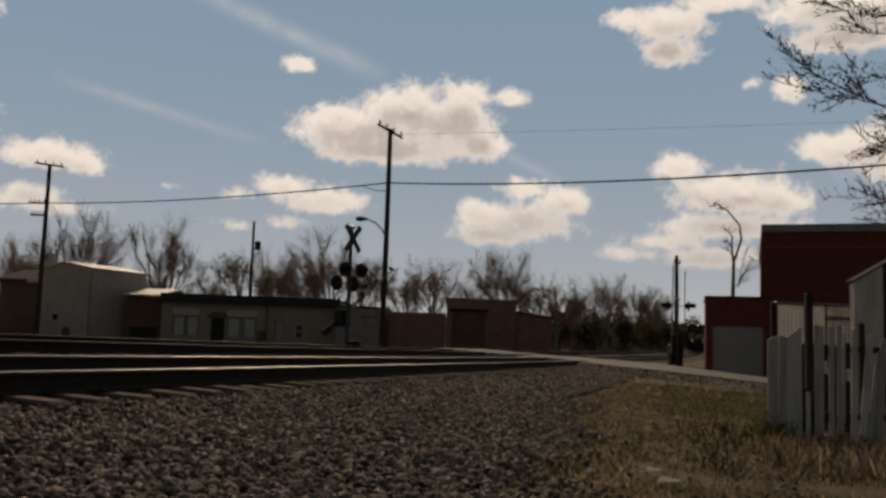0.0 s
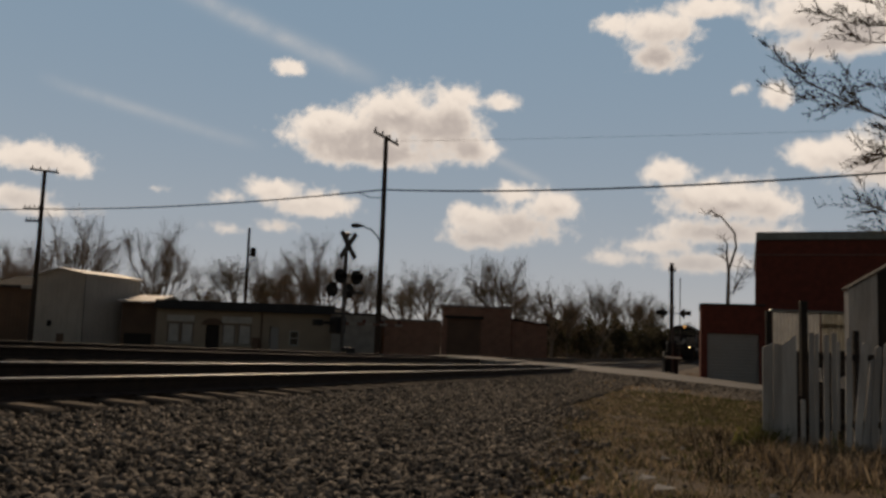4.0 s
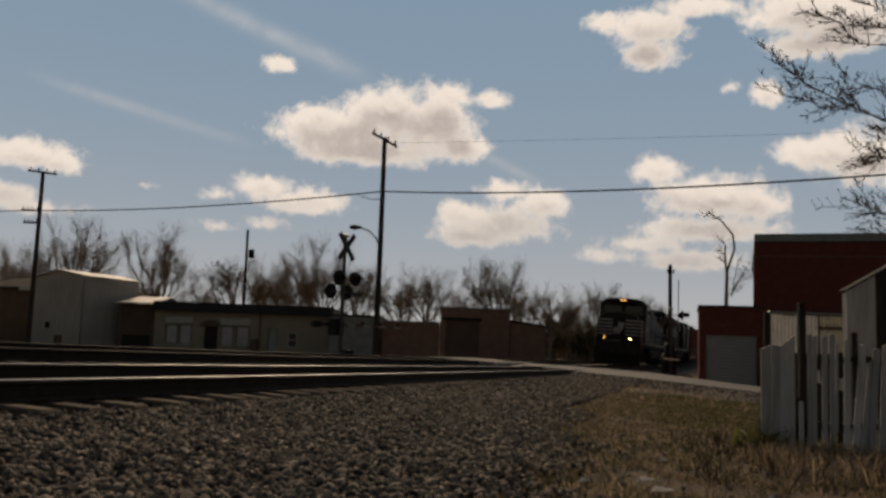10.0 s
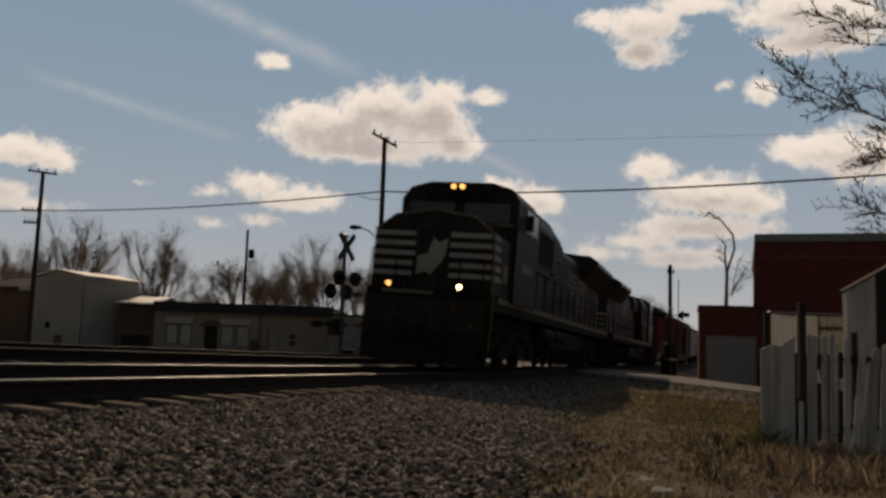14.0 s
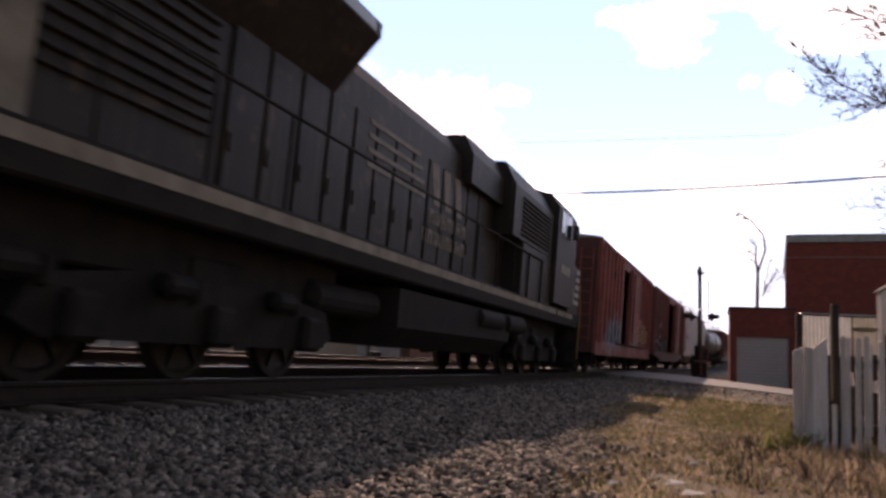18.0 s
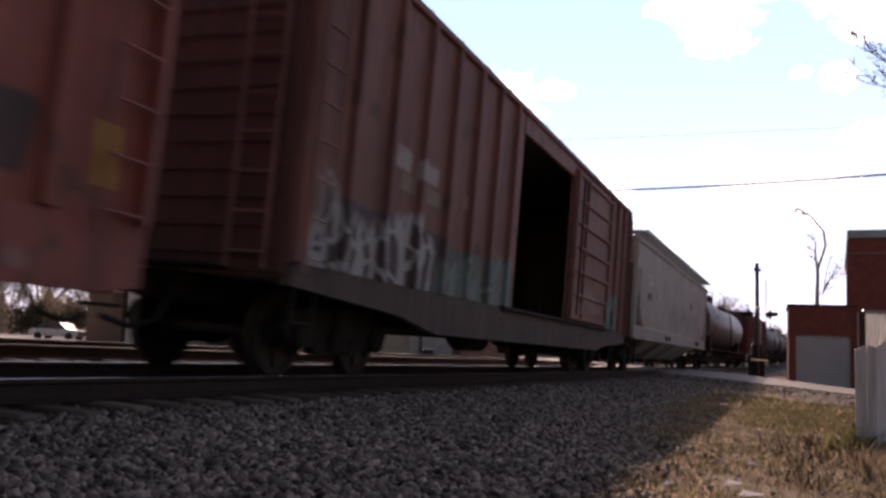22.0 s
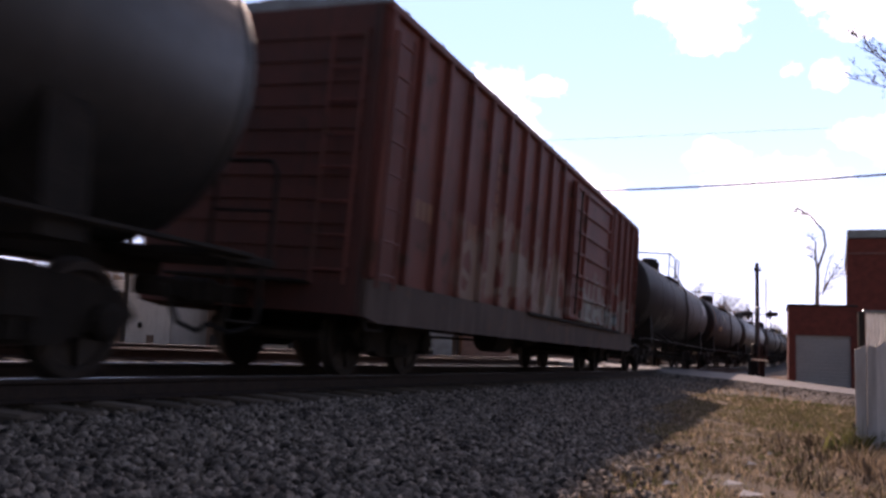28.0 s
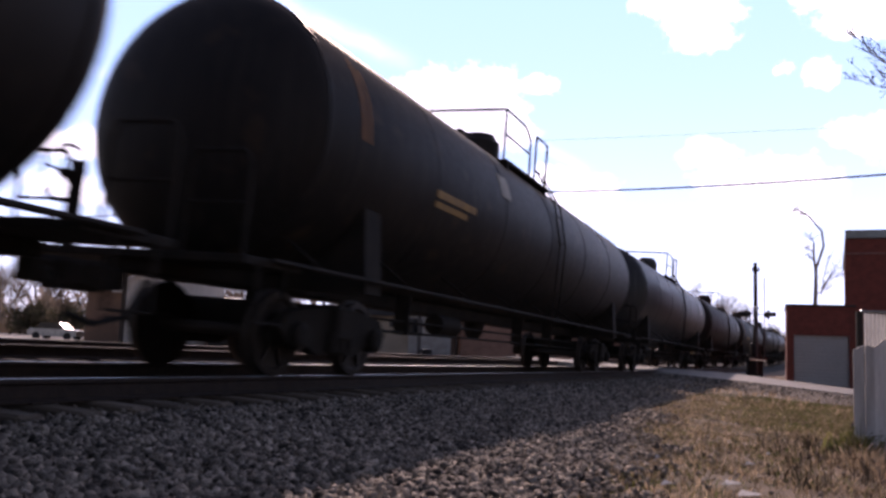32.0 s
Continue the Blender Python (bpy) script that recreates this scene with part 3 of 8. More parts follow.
def cloud_material():
    m = bpy.data.materials.new("cloud_light")
    m.use_nodes = True
    nt = m.node_tree
    n, ln = nt.nodes, nt.links
    n.clear()

    def attr(name):
        a = n.new("ShaderNodeAttribute")
        a.attribute_name = name
        return a.outputs["Fac"]

    def math_(op, a, b, clamp=False):
        x = n.new("ShaderNodeMath")
        x.operation, x.use_clamp = op, clamp
        for i, v in enumerate((a, b)):
            if isinstance(v, (int, float)):
                x.inputs[i].default_value = v
            else:
                ln.new(v, x.inputs[i])
        return x.outputs[0]

    def rng(v, a, b, c, d, kind="SMOOTHSTEP"):
        x = n.new("ShaderNodeMapRange")
        x.interpolation_type = kind
        for i, k in enumerate((a, b, c, d)):
            x.inputs[i + 1].default_value = k
        ln.new(v, x.inputs[0])
        return x.outputs[0]

    tc = n.new("ShaderNodeTexCoord")

    def noi(sc, detail, rough=0.55, shift=(0, 0, 0), warp=True):
        mp = n.new("ShaderNodeMapping")
        mp.inputs["Location"].default_value = shift
        x = n.new("ShaderNodeTexNoise")
        x.inputs["Scale"].default_value, x.inputs["Detail"].default_value, x.inputs["Roughness"].default_value = sc, detail, rough
        x.inputs["Distortion"].default_value = 0.35 if warp else 0.0
        ln.new(tc.outputs["Object"], mp.inputs["Vector"])
        ln.new(mp.outputs["Vector"], x.inputs["Vector"])
        return math_("SUBTRACT", x.outputs["Fac"], 0.5)

    UP = (0, 0, 26)
    big, fine, wool = noi(0.0085, 3), noi(0.021, 7, 0.6), noi(0.06, 4, 0.6)
    field = math_("ADD", math_("ADD", attr("cover"), math_("MULTIPLY", big, 1.0)), math_("MULTIPLY", fine, 1.25))
    ragged = math_("ADD", field, math_("MULTIPLY", wool, 0.25))
    alpha = rng(ragged, -0.25, 0.42, 0.0, 1.0)
    wisp = math_("MULTIPLY", rng(noi(0.006, 5), -0.15, 0.35, 0.3, 1.0), attr("streak"))
    a2 = math_("MAXIMUM", math_("MULTIPLY", alpha, rng(attr("haze"), 0.3, 0.75, 1.0, 0.62)), wisp)
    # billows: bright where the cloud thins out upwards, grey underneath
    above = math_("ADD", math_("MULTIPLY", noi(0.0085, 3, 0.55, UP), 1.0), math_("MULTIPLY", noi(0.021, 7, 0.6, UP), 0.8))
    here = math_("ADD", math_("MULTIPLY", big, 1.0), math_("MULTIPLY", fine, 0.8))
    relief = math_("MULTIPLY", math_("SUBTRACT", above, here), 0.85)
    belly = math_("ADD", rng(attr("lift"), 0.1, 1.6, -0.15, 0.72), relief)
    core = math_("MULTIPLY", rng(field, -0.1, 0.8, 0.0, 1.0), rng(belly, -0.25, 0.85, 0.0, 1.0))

    def blend(fac, a, c):
        x = n.new("ShaderNodeMix")
        x.data_type = "RGBA"
        ln.new(fac, x.inputs[0])
        for i, v in ((6, a), (7, c)):
            if isinstance(v, tuple):
                x.inputs[i].default_value = (*v, 1)
            else:
                ln.new(v, x.inputs[i])
        return x.outputs[2]

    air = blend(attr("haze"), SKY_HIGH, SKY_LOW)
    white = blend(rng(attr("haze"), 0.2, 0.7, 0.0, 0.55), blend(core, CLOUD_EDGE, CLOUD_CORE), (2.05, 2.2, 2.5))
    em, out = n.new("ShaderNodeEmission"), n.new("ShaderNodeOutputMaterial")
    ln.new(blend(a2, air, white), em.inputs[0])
    ln.new(em.outputs[0], out.inputs[0])
    return m


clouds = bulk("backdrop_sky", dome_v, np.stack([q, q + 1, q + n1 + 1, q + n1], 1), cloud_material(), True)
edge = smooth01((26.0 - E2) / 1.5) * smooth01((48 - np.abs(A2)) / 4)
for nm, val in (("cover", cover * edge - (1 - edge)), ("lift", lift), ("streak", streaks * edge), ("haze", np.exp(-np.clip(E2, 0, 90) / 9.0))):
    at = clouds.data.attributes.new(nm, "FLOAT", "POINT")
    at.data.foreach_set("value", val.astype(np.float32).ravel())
tagged(clouds, "blue sky with white and grey fair-weather cumulus clouds", "sky", kind="structure")

# ================= train =================


def graffiti(m, spots, strength=0.6, solid=()):
    """Sprayed patches on a paint: each spot is (y0, y1, z0, z1, colour, stroke scale), each solid patch (y0, y1, z0, z1, colour)."""
    nt = m.node_tree
    n, ln = nt.nodes, nt.links
    b = n["Principled BSDF"]
    col = b.inputs["Base Color"].links[0].from_socket
    tc = n.new("ShaderNodeTexCoord")
    sep = n.new("ShaderNodeSeparateXYZ")
    wob = n.new("ShaderNodeTexNoise")
    wob.inputs["Scale"].default_value, wob.inputs["Detail"].default_value = 1.1, 3
    ln.new(tc.outputs["Object"], wob.inputs["Vector"])
    ln.new(tc.outputs["Object"], sep.inputs[0])

    def m_(op, a, c):
        x = n.new("ShaderNodeMath")
        x.operation = op
        for i, v in enumerate((a, c)):
            if isinstance(v, (int, float)):
                x.inputs[i].default_value = v
            else:
                ln.new(v, x.inputs[i])
        return x.outputs[0]

    def edge(v, a, c):
        x = n.new("ShaderNodeMapRange")
        x.inputs[1].default_value, x.inputs[2].default_value = a, c
        ln.new(v, x.inputs[0])
        return x.outputs[0]

    shift = m_("MULTIPLY", m_("SUBTRACT", wob.outputs["Fac"], 0.5), 1.6)
    yy, zz = m_("ADD", sep.outputs["Y"], shift), m_("ADD", sep.outputs["Z"], shift)
    y2 = m_("ADD", sep.outputs["Y"], m_("MULTIPLY", shift, 0.16))
    z2 = m_("ADD", sep.outputs["Z"], m_("MULTIPLY", shift, 0.16))
    fade = edge(wob.outputs["Fac"], 0.25, 0.45)
    for y0, y1, z0, z1, c in solid:
        e = min(0.05, (y1 - y0) * 0.3, (z1 - z0) * 0.3)
        mask = m_("MULTIPLY", m_("MULTIPLY", edge(y2, y0, y0 + e), edge(y2, y1, y1 - e)), m_("MULTIPLY", edge(z2, z0, z0 + e), edge(z2, z1, z1 - e)))
        mx = n.new("ShaderNodeMix")
        mx.data_type = "RGBA"
        ln.new(m_("MULTIPLY", m_("MULTIPLY", mask, fade), 0.85), mx.inputs[0])
        ln.new(col, mx.inputs[6])
        mx.inputs[7].default_value = (*c, 1)
        col = mx.outputs[2]
    for y0, y1, z0, z1, c, sc in spots:
        mask = m_("MULTIPLY", m_("MULTIPLY", edge(yy, y0, y0 + 0.3), edge(yy, y1, y1 - 0.3)), m_("MULTIPLY", edge(zz, z0, z0 + 0.2), edge(zz, z1, z1 - 0.2)))
        vo = n.new("ShaderNodeTexVoronoi")
        vo.feature = "DISTANCE_TO_EDGE"
        vo.inputs["Scale"].default_value = sc
        ln.new(tc.outputs["Object"], vo.inputs["Vector"])
        wv = n.new("ShaderNodeTexWave")
        wv.inputs["Scale"].default_value, wv.inputs["Distortion"].default_value, wv.inputs["Detail"].default_value = sc * 0.35, 9, 2
        wv.bands_direction = "Y"
        ln.new(tc.outputs["Object"], wv.inputs["Vector"])
        ink = m_("MAXIMUM", edge(wv.outputs["Fac"], 0.5, 0.62), edge(vo.outputs["Distance"], 0.07, 0.04))
        mx = n.new("ShaderNodeMix")
        mx.data_type = "RGBA"
        ln.new(m_("MULTIPLY", m_("MULTIPLY", mask, ink), strength), mx.inputs[0])
        ln.new(col, mx.inputs[6])
        mx.inputs[7].default_value = (*c, 1)
        col = mx.outputs[2]
    ln.new(col, b.inputs["Base Color"])


def letter(kind, y, z, w, h, t, outline, fill):
    """Bars of one bubbly sprayed letter, its pale outline first."""
    bars = {"D": ((0, t, 0, h), (0, w, 0, t), (0, w, h - t, h), (w - t, w, t * 0.6, h - t * 0.6)), "E": ((0, t, 0, h), (0, w, 0, t), (0, w * 0.9, (h - t) / 2, (h + t) / 2), (0, w, h - t, h)),
            "T": ((0, w, h - t, h), (w * 0.4, w * 0.4 + t, 0, h)), "I": ((0, w, 0, h),)}[kind]
    o = 0.07
    return [(y + a - o, y + b + o, z + c - o, z + d + o, outline) for a, b, c, d in bars] + [(y + a, y + b, z + c, z + d, fill) for a, b, c, d in bars]


PALE, ORANGE_FILL, TEAL = (0.42, 0.40, 0.38), (0.50, 0.21, 0.045), (0.13, 0.25, 0.22)
graffiti(M_RED, [(-5.95, -1.9, 0.72, 2.2, (0.33, 0.36, 0.42), 1.2), (-7.2, -5.6, 0.66, 1.4, (0.36, 0.30, 0.28), 1.5), (-0.2, 2.9, 0.75, 1.9, (0.40, 0.27, 0.22), 1.9), (4.0, 7.5, 0.68, 1.05, (0.40, 0.34, 0.30), 3.0)], 0.62,
         [(-5.7, -3.4, 1.0, 2.0, (0.20, 0.22, 0.27)), (-3.4, -2.3, 1.0, 1.9, (0.22, 0.24, 0.30)), (-5.3, -4.7, 0.82, 0.98, ORANGE_FILL), (-2.8, -2.3, 0.82, 0.98, ORANGE_FILL), (1.8, 2.35, 0.78, 0.92, ORANGE_FILL), (4.1, 4.7, 0.78, 0.92, ORANGE_FILL)]
         + letter("D", 3.0, 1.45, 0.85, 0.9, 0.27, PALE, ORANGE_FILL) + letter("E", 4.02, 1.32, 0.88, 0.9, 0.24, PALE, ORANGE_FILL) + letter("T", 5.0, 1.42, 1.1, 0.72, 0.25, PALE, ORANGE_FILL)
         + letter("I", 6.3, 1.45, 0.28, 0.5, 0.2, PALE, ORANGE_FILL) + [(6.6, 7.25, 1.32, 1.82, (0.05, 0.045, 0.045)), (5.35, 5.95, 1.22, 1.25, PALE), (5.35, 5.95, 1.5, 1.53, PALE), (5.35, 5.4, 1.22, 1.53, PALE), (5.62, 5.66, 1.22, 1.53, PALE), (5.9, 5.95, 1.22, 1.53, PALE)])
graffiti(M_RED2, [(-8.5, -4.9, 0.66, 2.05, (0.50, 0.52, 0.51), 2.4), (-5.0, -1.8, 0.60, 1.95, (0.20, 0.30, 0.27), 1.9), (5.4, 7.6, 0.95, 2.1, (0.24, 0.36, 0.33), 2.4), (2.2, 5.3, 1.25, 2.0, (0.36, 0.27, 0.22), 2.2)], 0.8,
         [(-8.4, -4.9, 0.7, 1.95, (0.07, 0.065, 0.07)), (-4.9, -1.8, 0.62, 1.85, (0.10, 0.135, 0.115)), (-2.95, -1.85, 0.85, 1.85, TEAL), (-2.55, -2.35, 1.2, 1.7, ORANGE_FILL), (5.55, 7.45, 1.0, 2.05, (0.10, 0.18, 0.16)),
          (-6.75, -6.12, 2.5, 2.78, PALE), (-5.95, -5.25, 2.48, 2.76, PALE), (-8.55, -8.3, 1.3, 2.1, ORANGE_FILL)])
graffiti(M_RED3, [(-6.0, 0.5, 1.1, 2.4, (0.40, 0.33, 0.26), 1.2), (1.0, 5.0, 0.8, 1.9, (0.24, 0.33, 0.30), 1.5), (1.5, 8.2, 0.55, 2.2, (0.36, 0.38, 0.35), 1.3), (-3.2, 0.6, 0.9, 2.2, (0.42, 0.33, 0.30), 0.9)], 0.5,
         [(-3.4, -2.4, 1.5, 2.1, (0.24, 0.20, 0.17)), (-1.2, 0.2, 0.95, 1.6, (0.13, 0.19, 0.17)), (0.3, 1.5, 0.85, 1.05, (0.42, 0.24, 0.06)), (3.1, 3.9, 0.72, 0.88, (0.42, 0.24, 0.06))]
         + letter("E", 2.1, 0.82, 0.62, 0.85, 0.19, (0.10, 0.05, 0.04), (0.40, 0.40, 0.38)) + letter("D", 3.0, 0.78, 0.8, 0.8, 0.2, (0.10, 0.05, 0.04), (0.36, 0.37, 0.36)) + letter("T", 4.1, 0.75, 0.9, 0.85, 0.2, (0.10, 0.05, 0.04), (0.38, 0.39, 0.39)) + letter("D", 5.3, 0.72, 0.95, 0.8, 0.22, (0.08, 0.09, 0.09), (0.28, 0.35, 0.36)))
graffiti(M_HOPPER, [(-3.0, 7.5, 1.75, 2.6, (0.16, 0.15, 0.15), 2.6), (-7.0, 5.5, 1.55, 1.8, (0.38, 0.22, 0.09), 0.9), (6.0, 9.4, 1.3, 2.0, (0.12, 0.12, 0.13), 1.7)], 0.48,
         [(-8.6, -7.1, 1.5, 1.62, (0.52, 0.30, 0.08)), (-2.4, -0.9, 1.52, 1.6, (0.48, 0.30, 0.12))])

DUSTY = (0.115, 0.112, 0.10)
graffiti(M_TANKTAG, [(-6.3, -2.5, 1.42, 2.25, DUSTY, 2.0), (-4.4, -2.4, 1.5, 2.3, (0.10, 0.10, 0.095), 3.2), (0.9, 2.6, 1.3, 2.4, DUSTY, 1.5), (2.5, 4.4, 1.3, 1.75, (0.13, 0.125, 0.11), 3.0)], 0.6,
         [(-5.6, -5.1, 1.6, 2.05, DUSTY), (-4.7, -4.55, 1.5, 2.1, DUSTY), (-4.7, -4.1, 1.95, 2.1, DUSTY), (-3.6, -3.45, 1.55, 2.15, DUSTY), (-3.2, -3.05, 1.55, 2.15, DUSTY)]
         + [bar for k in range(4) for bar in letter("EDET"[k], 2.75 + 0.38 * k, 1.38, 0.28, 0.27, 0.08, (0.03, 0.03, 0.03), (0.15, 0.145, 0.13))])

WHEELSETS = []


def wheelset_data(r):
    m = Mesh()
    m.lathe([(-1.0, 0.075), (1.0, 0.075)], 10, axis="x")
    for sg in (-1, 1):
        prof = [(0.69, r + 0.028), (0.715, r + 0.028), (0.735, r), (0.815, r - 0.004), (0.82, r - 0.07), (0.785, r - 0.10), (0.765, 0.17), (0.84, 0.14),
                (0.84, 0.05), (0.68, 0.05), (0.68, 0.14), (0.725, 0.17), (0.745, r - 0.10), (0.70, r - 0.07), (0.69, r + 0.028)]
        m.lathe([(sg * a, b) for a, b in prof], 28, axis="x")
        for k in range(6):
            t = 2 * math.pi * k / 6
            c, s = math.cos(t), math.sin(t)
            m.tube([(sg * 0.80, c * 0.15, s * 0.15), (sg * 0.80, c * (r - 0.1), s * (r - 0.1))], 0.022, 5)
    return m.data("wheelset", M_STEEL, True)


WHEEL_CAR, WHEEL_LOCO = wheelset_data(0.457), wheelset_data(0.52)


def side_frame_data():
    m = Mesh()
    m.prism([(-1.22, 0.52), (-1.05, 0.70), (-0.5, 0.78), (0.5, 0.78), (1.05, 0.70), (1.22, 0.52), (1.05, 0.36), (0.75, 0.38), (0.45, 0.26), (-0.45, 0.26), (-0.75, 0.38), (-1.05, 0.36)],
            -0.07, 0.07, "x")
    for y in (-0.18, 0, 0.18):
        m.lathe([(0.30, 0.075), (0.52, 0.075)], 10, (0.09, y, 0), "z")
    for y in (-0.89, 0.89):
        m.lathe([(-0.02, 0.15), (0.14, 0.15), (0.17, 0.09)], 14, (0, y, 0.457), "x")
    return m.data("side_frame", M_UNDER)


def bolster_data():
    m = Mesh()
    m.box(-1.15, 1.15, -0.2, 0.2, 0.42, 0.82, 0.04)
    m.lathe([(0.82, 0.25), (0.95, 0.25)], 16, axis="z")
    for y in (-0.55, 0.55):
        m.box(-0.85, 0.85, y - 0.06, y + 0.06, 0.38, 0.5, 0.02)
    return m.data("bogie", M_UNDER)


SIDE_FRAME, BOLSTER = side_frame_data(), bolster_data()


def bogie(car, yc):
    b = shared("bogie", BOLSTER, car, pose(0, yc, 0))
    for x, a in ((0.98, 0), (-0.98, 180)):
        shared("side_frame", SIDE_FRAME, b, pose(x, 0, 0, 0, 0, a))
    for y in (-0.89, 0.89):
        WHEELSETS.append((shared("wheelset", WHEEL_CAR, b, pose(0, y, 0.457)), (0, y, 0.457), 0.457))


def coupler(car, y, sg):
    m = Mesh()
    m.box(-0.09, 0.09, min(y, y + sg * 0.75), max(y, y + sg * 0.75), 0.74, 0.94, 0.02)
    m.box(-0.16, 0.13, min(y + sg * 0.62, y + sg * 0.86), max(y + sg * 0.62, y + sg * 0.86), 0.70, 0.98, 0.04)
    part("coupler", m, M_UNDER, car, "rusty knuckle coupler")
    h = Mesh()
    h.tube([(0.3, y, 0.85), (0.32, y + sg * 0.25, 0.5), (0.3, y + sg * 0.6, 0.42), (0.22, y + sg * 0.85, 0.5)], 0.028, 6)
    part("brake_hose", h, M_WIRE, car)


def ladder(car, x, y, z0, z1, width, along="y", mtl=None):
    m = Mesh()
    a = (lambda d, z: (x, y + d, z)) if along == "y" else (lambda d, z: (x + d, y, z))
    for d in (-width / 2, width / 2):
        m.tube([a(d, z0), a(d, z1)], 0.02, 6)
    z = z0 + 0.15
    while z < z1:
        m.tube([a(-width / 2, z), a(width / 2, z)], 0.016, 6)
        z += 0.38
    return part("ladder", m, mtl or M_UNDER, car)


def brake_wheel(car, x, y, z, r=0.27):
    """A hand brake wheel: a rim on five spokes with a hub."""
    bw = part("brake_wheel", Mesh().lathe([(-0.018, r), (0.0, r + 0.02), (0.018, r), (0.0, r - 0.02), (-0.018, r)], 24, (x, y, z), "y", False), M_UNDER, car, "open spoked brake wheel")
    part("hub", Mesh().lathe([(-0.04, 0.045), (0.16, 0.045)], 12, (x, y, z), "y"), M_UNDER, bw)
    for k in range(5):
        a = 2 * math.pi * k / 5 + 0.3
        part("spoke", Mesh().tube([(x, y, z), (x + math.cos(a) * r, y, z + math.sin(a) * r)], 0.014, 6), M_UNDER, bw)


def boxcar(length, paint, open0, open1, door0, door1, top, label, marks, low=False, deep=False):
    """A boxcar of ribbed steel; its sliding door covers door0 to door1, and open0 to open1 is the doorway left open."""
    car = tagged(new("boxcar"), label, "boxcar", "freight cars of the train")
    h, w, z0 = length / 2, 1.5, 1.02
    part("underframe", Mesh().box(-0.25, 0.25, -h, h, 0.72, 1.0, 0.03), M_UNDER, car)
    # pale lining added inside to lift the dark doorway, in place of haze
    part("lining", Mesh().box(-w + 0.04, -w + 0.07, -h + 0.08, h - 0.08, 1.13, top - 0.1).box(-w + 0.08, w - 0.08, -h + 0.05, -h + 0.08, 1.13, top - 0.1).box(-w + 0.08, w - 0.08, h - 0.08, h - 0.05, 1.13, top - 0.1), M_LINING, car, "pale plywood lining added to lighten the doorway")
    part("floor", Mesh().box(-w + 0.05, w - 0.05, -h + 0.06, h - 0.06, 1.0, 1.12), M_LINING, car, "worn plank floor")
    for sg in (1, -1):
        gap = (open0, open1) if sg > 0 and open1 > open0 else None
        spans = [(-h + 0.03, gap[0]), (gap[1], h - 0.03)] if gap else [(-h + 0.03, h - 0.03)]
        for a, b in spans:
            part("side_panel", Mesh().box(sg * w - 0.03, sg * w + 0.03, a, b, z0 + 0.1, top - 0.02, 0.006), paint, car)
        if gap:
            part("door_header", Mesh().box(sg * w - 0.03, sg * w + 0.05, gap[0], gap[1], top - 0.42, top - 0.02, 0.01), paint, car)
        # side sill, deeper between the bogies
        sill = [(-h + 0.03, 1.14), (h - 0.03, 1.14), (h - 0.03, 0.98), (h * 0.62, 0.98), (h * 0.45, 0.80), (-h * 0.45, 0.80), (-h * 0.62, 0.98), (-h + 0.03, 0.98)]
        if low:
            sill = [(-h + 0.03, 1.14), (h - 0.03, 1.14), (h - 0.03, 0.72), (h - 0.4, 0.66), (-h + 0.4, 0.66), (-h + 0.03, 0.72)]
        if deep:
            sill = [(-h + 0.03, 1.14), (h - 0.03, 1.14), (h - 0.03, 0.86), (h * 0.70, 0.72), (h * 0.58, 0.60), (-h * 0.58, 0.60), (-h * 0.72, 0.78), (-h + 0.03, 0.92)]
        part("side_sill", Mesh().prism(sill, sg * w - 0.05, sg * w + 0.07, "x"), paint if paint == M_RED else M_SILL, car)
        part("eave", Mesh().box(sg * w - 0.05, sg * w + 0.09, -h, h, top - 0.10, top, 0.015), paint, car)
        y = -h + 0.08
        while y < h - 0.02:
            if not (sg > 0 and (open0 - 0.12 < y < open1 + 0.12 or door0 - 0.12 < y < door1 + 0.12)):
                part("side_post", Mesh().box(sg * (w + 0.06) - 0.05, sg * (w + 0.06) + 0.05, y - 0.05, y + 0.05, 1.14, top - 0.10, 0.015), paint, car)
            y += (length - 0.16) / 19
        part("door_track", Mesh().box(sg * w, sg * w + 0.13, -3.2 + (open0 + door1) / 2 - 1.2, (open0 + door1) / 2 + 4.2, 1.10, 1.16, 0.01), M_UNDER, car)
        if sg > 0:
            d = part("door", Mesh().box(w + 0.05, w + 0.10, door0, door1, 1.18, top - 0.22, 0.012), paint, car, "sliding steel door with pressed ribs")
            nr = 6
            for k in range(nr + 1):
                z = 1.22 + (top - 0.32 - 1.22) * k / nr
                part("door_rib", Mesh().box(w + 0.10, w + 0.145, door0 + 0.06, door1 - 0.06, z - 0.03, z + 0.05, 0.014), paint, d)
            for y in (door0 + 0.05, door1 - 0.05, (door0 * 0.72 + door1 * 0.28)):
                part("door_stile", Mesh().box(w + 0.10, w + 0.16, y - 0.045, y + 0.045, 1.2, top - 0.24, 0.012), paint, d)
            part("door_latch", Mesh().tube([(w + 0.19, door0 + 0.35, 1.3), (w + 0.19, door0 + 0.35, top - 0.4)], 0.022, 6), M_UNDER, d)
    for sg in (-1, 1):
        part("end_wall", Mesh().box(-w, w, sg * h - 0.04, sg * h + 0.03, z0 - (0.3 if low else 0.0), top - 0.02, 0.01), M_ENDWALL, car, "dark red corrugated end wall")
        m = Mesh()
        z = 1.25
        while z < top - 0.2:
            m.prism([(-w + 0.12, z), (-w + 0.2, z - 0.07), (w - 0.2, z - 0.07), (w - 0.12, z), (w - 0.2, z + 0.07), (-w + 0.2, z + 0.07)], min(sg * h, sg * (h + 0.07)), max(sg * h, sg * (h + 0.07)), "y")
            z += 0.27
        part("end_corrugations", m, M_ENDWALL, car)
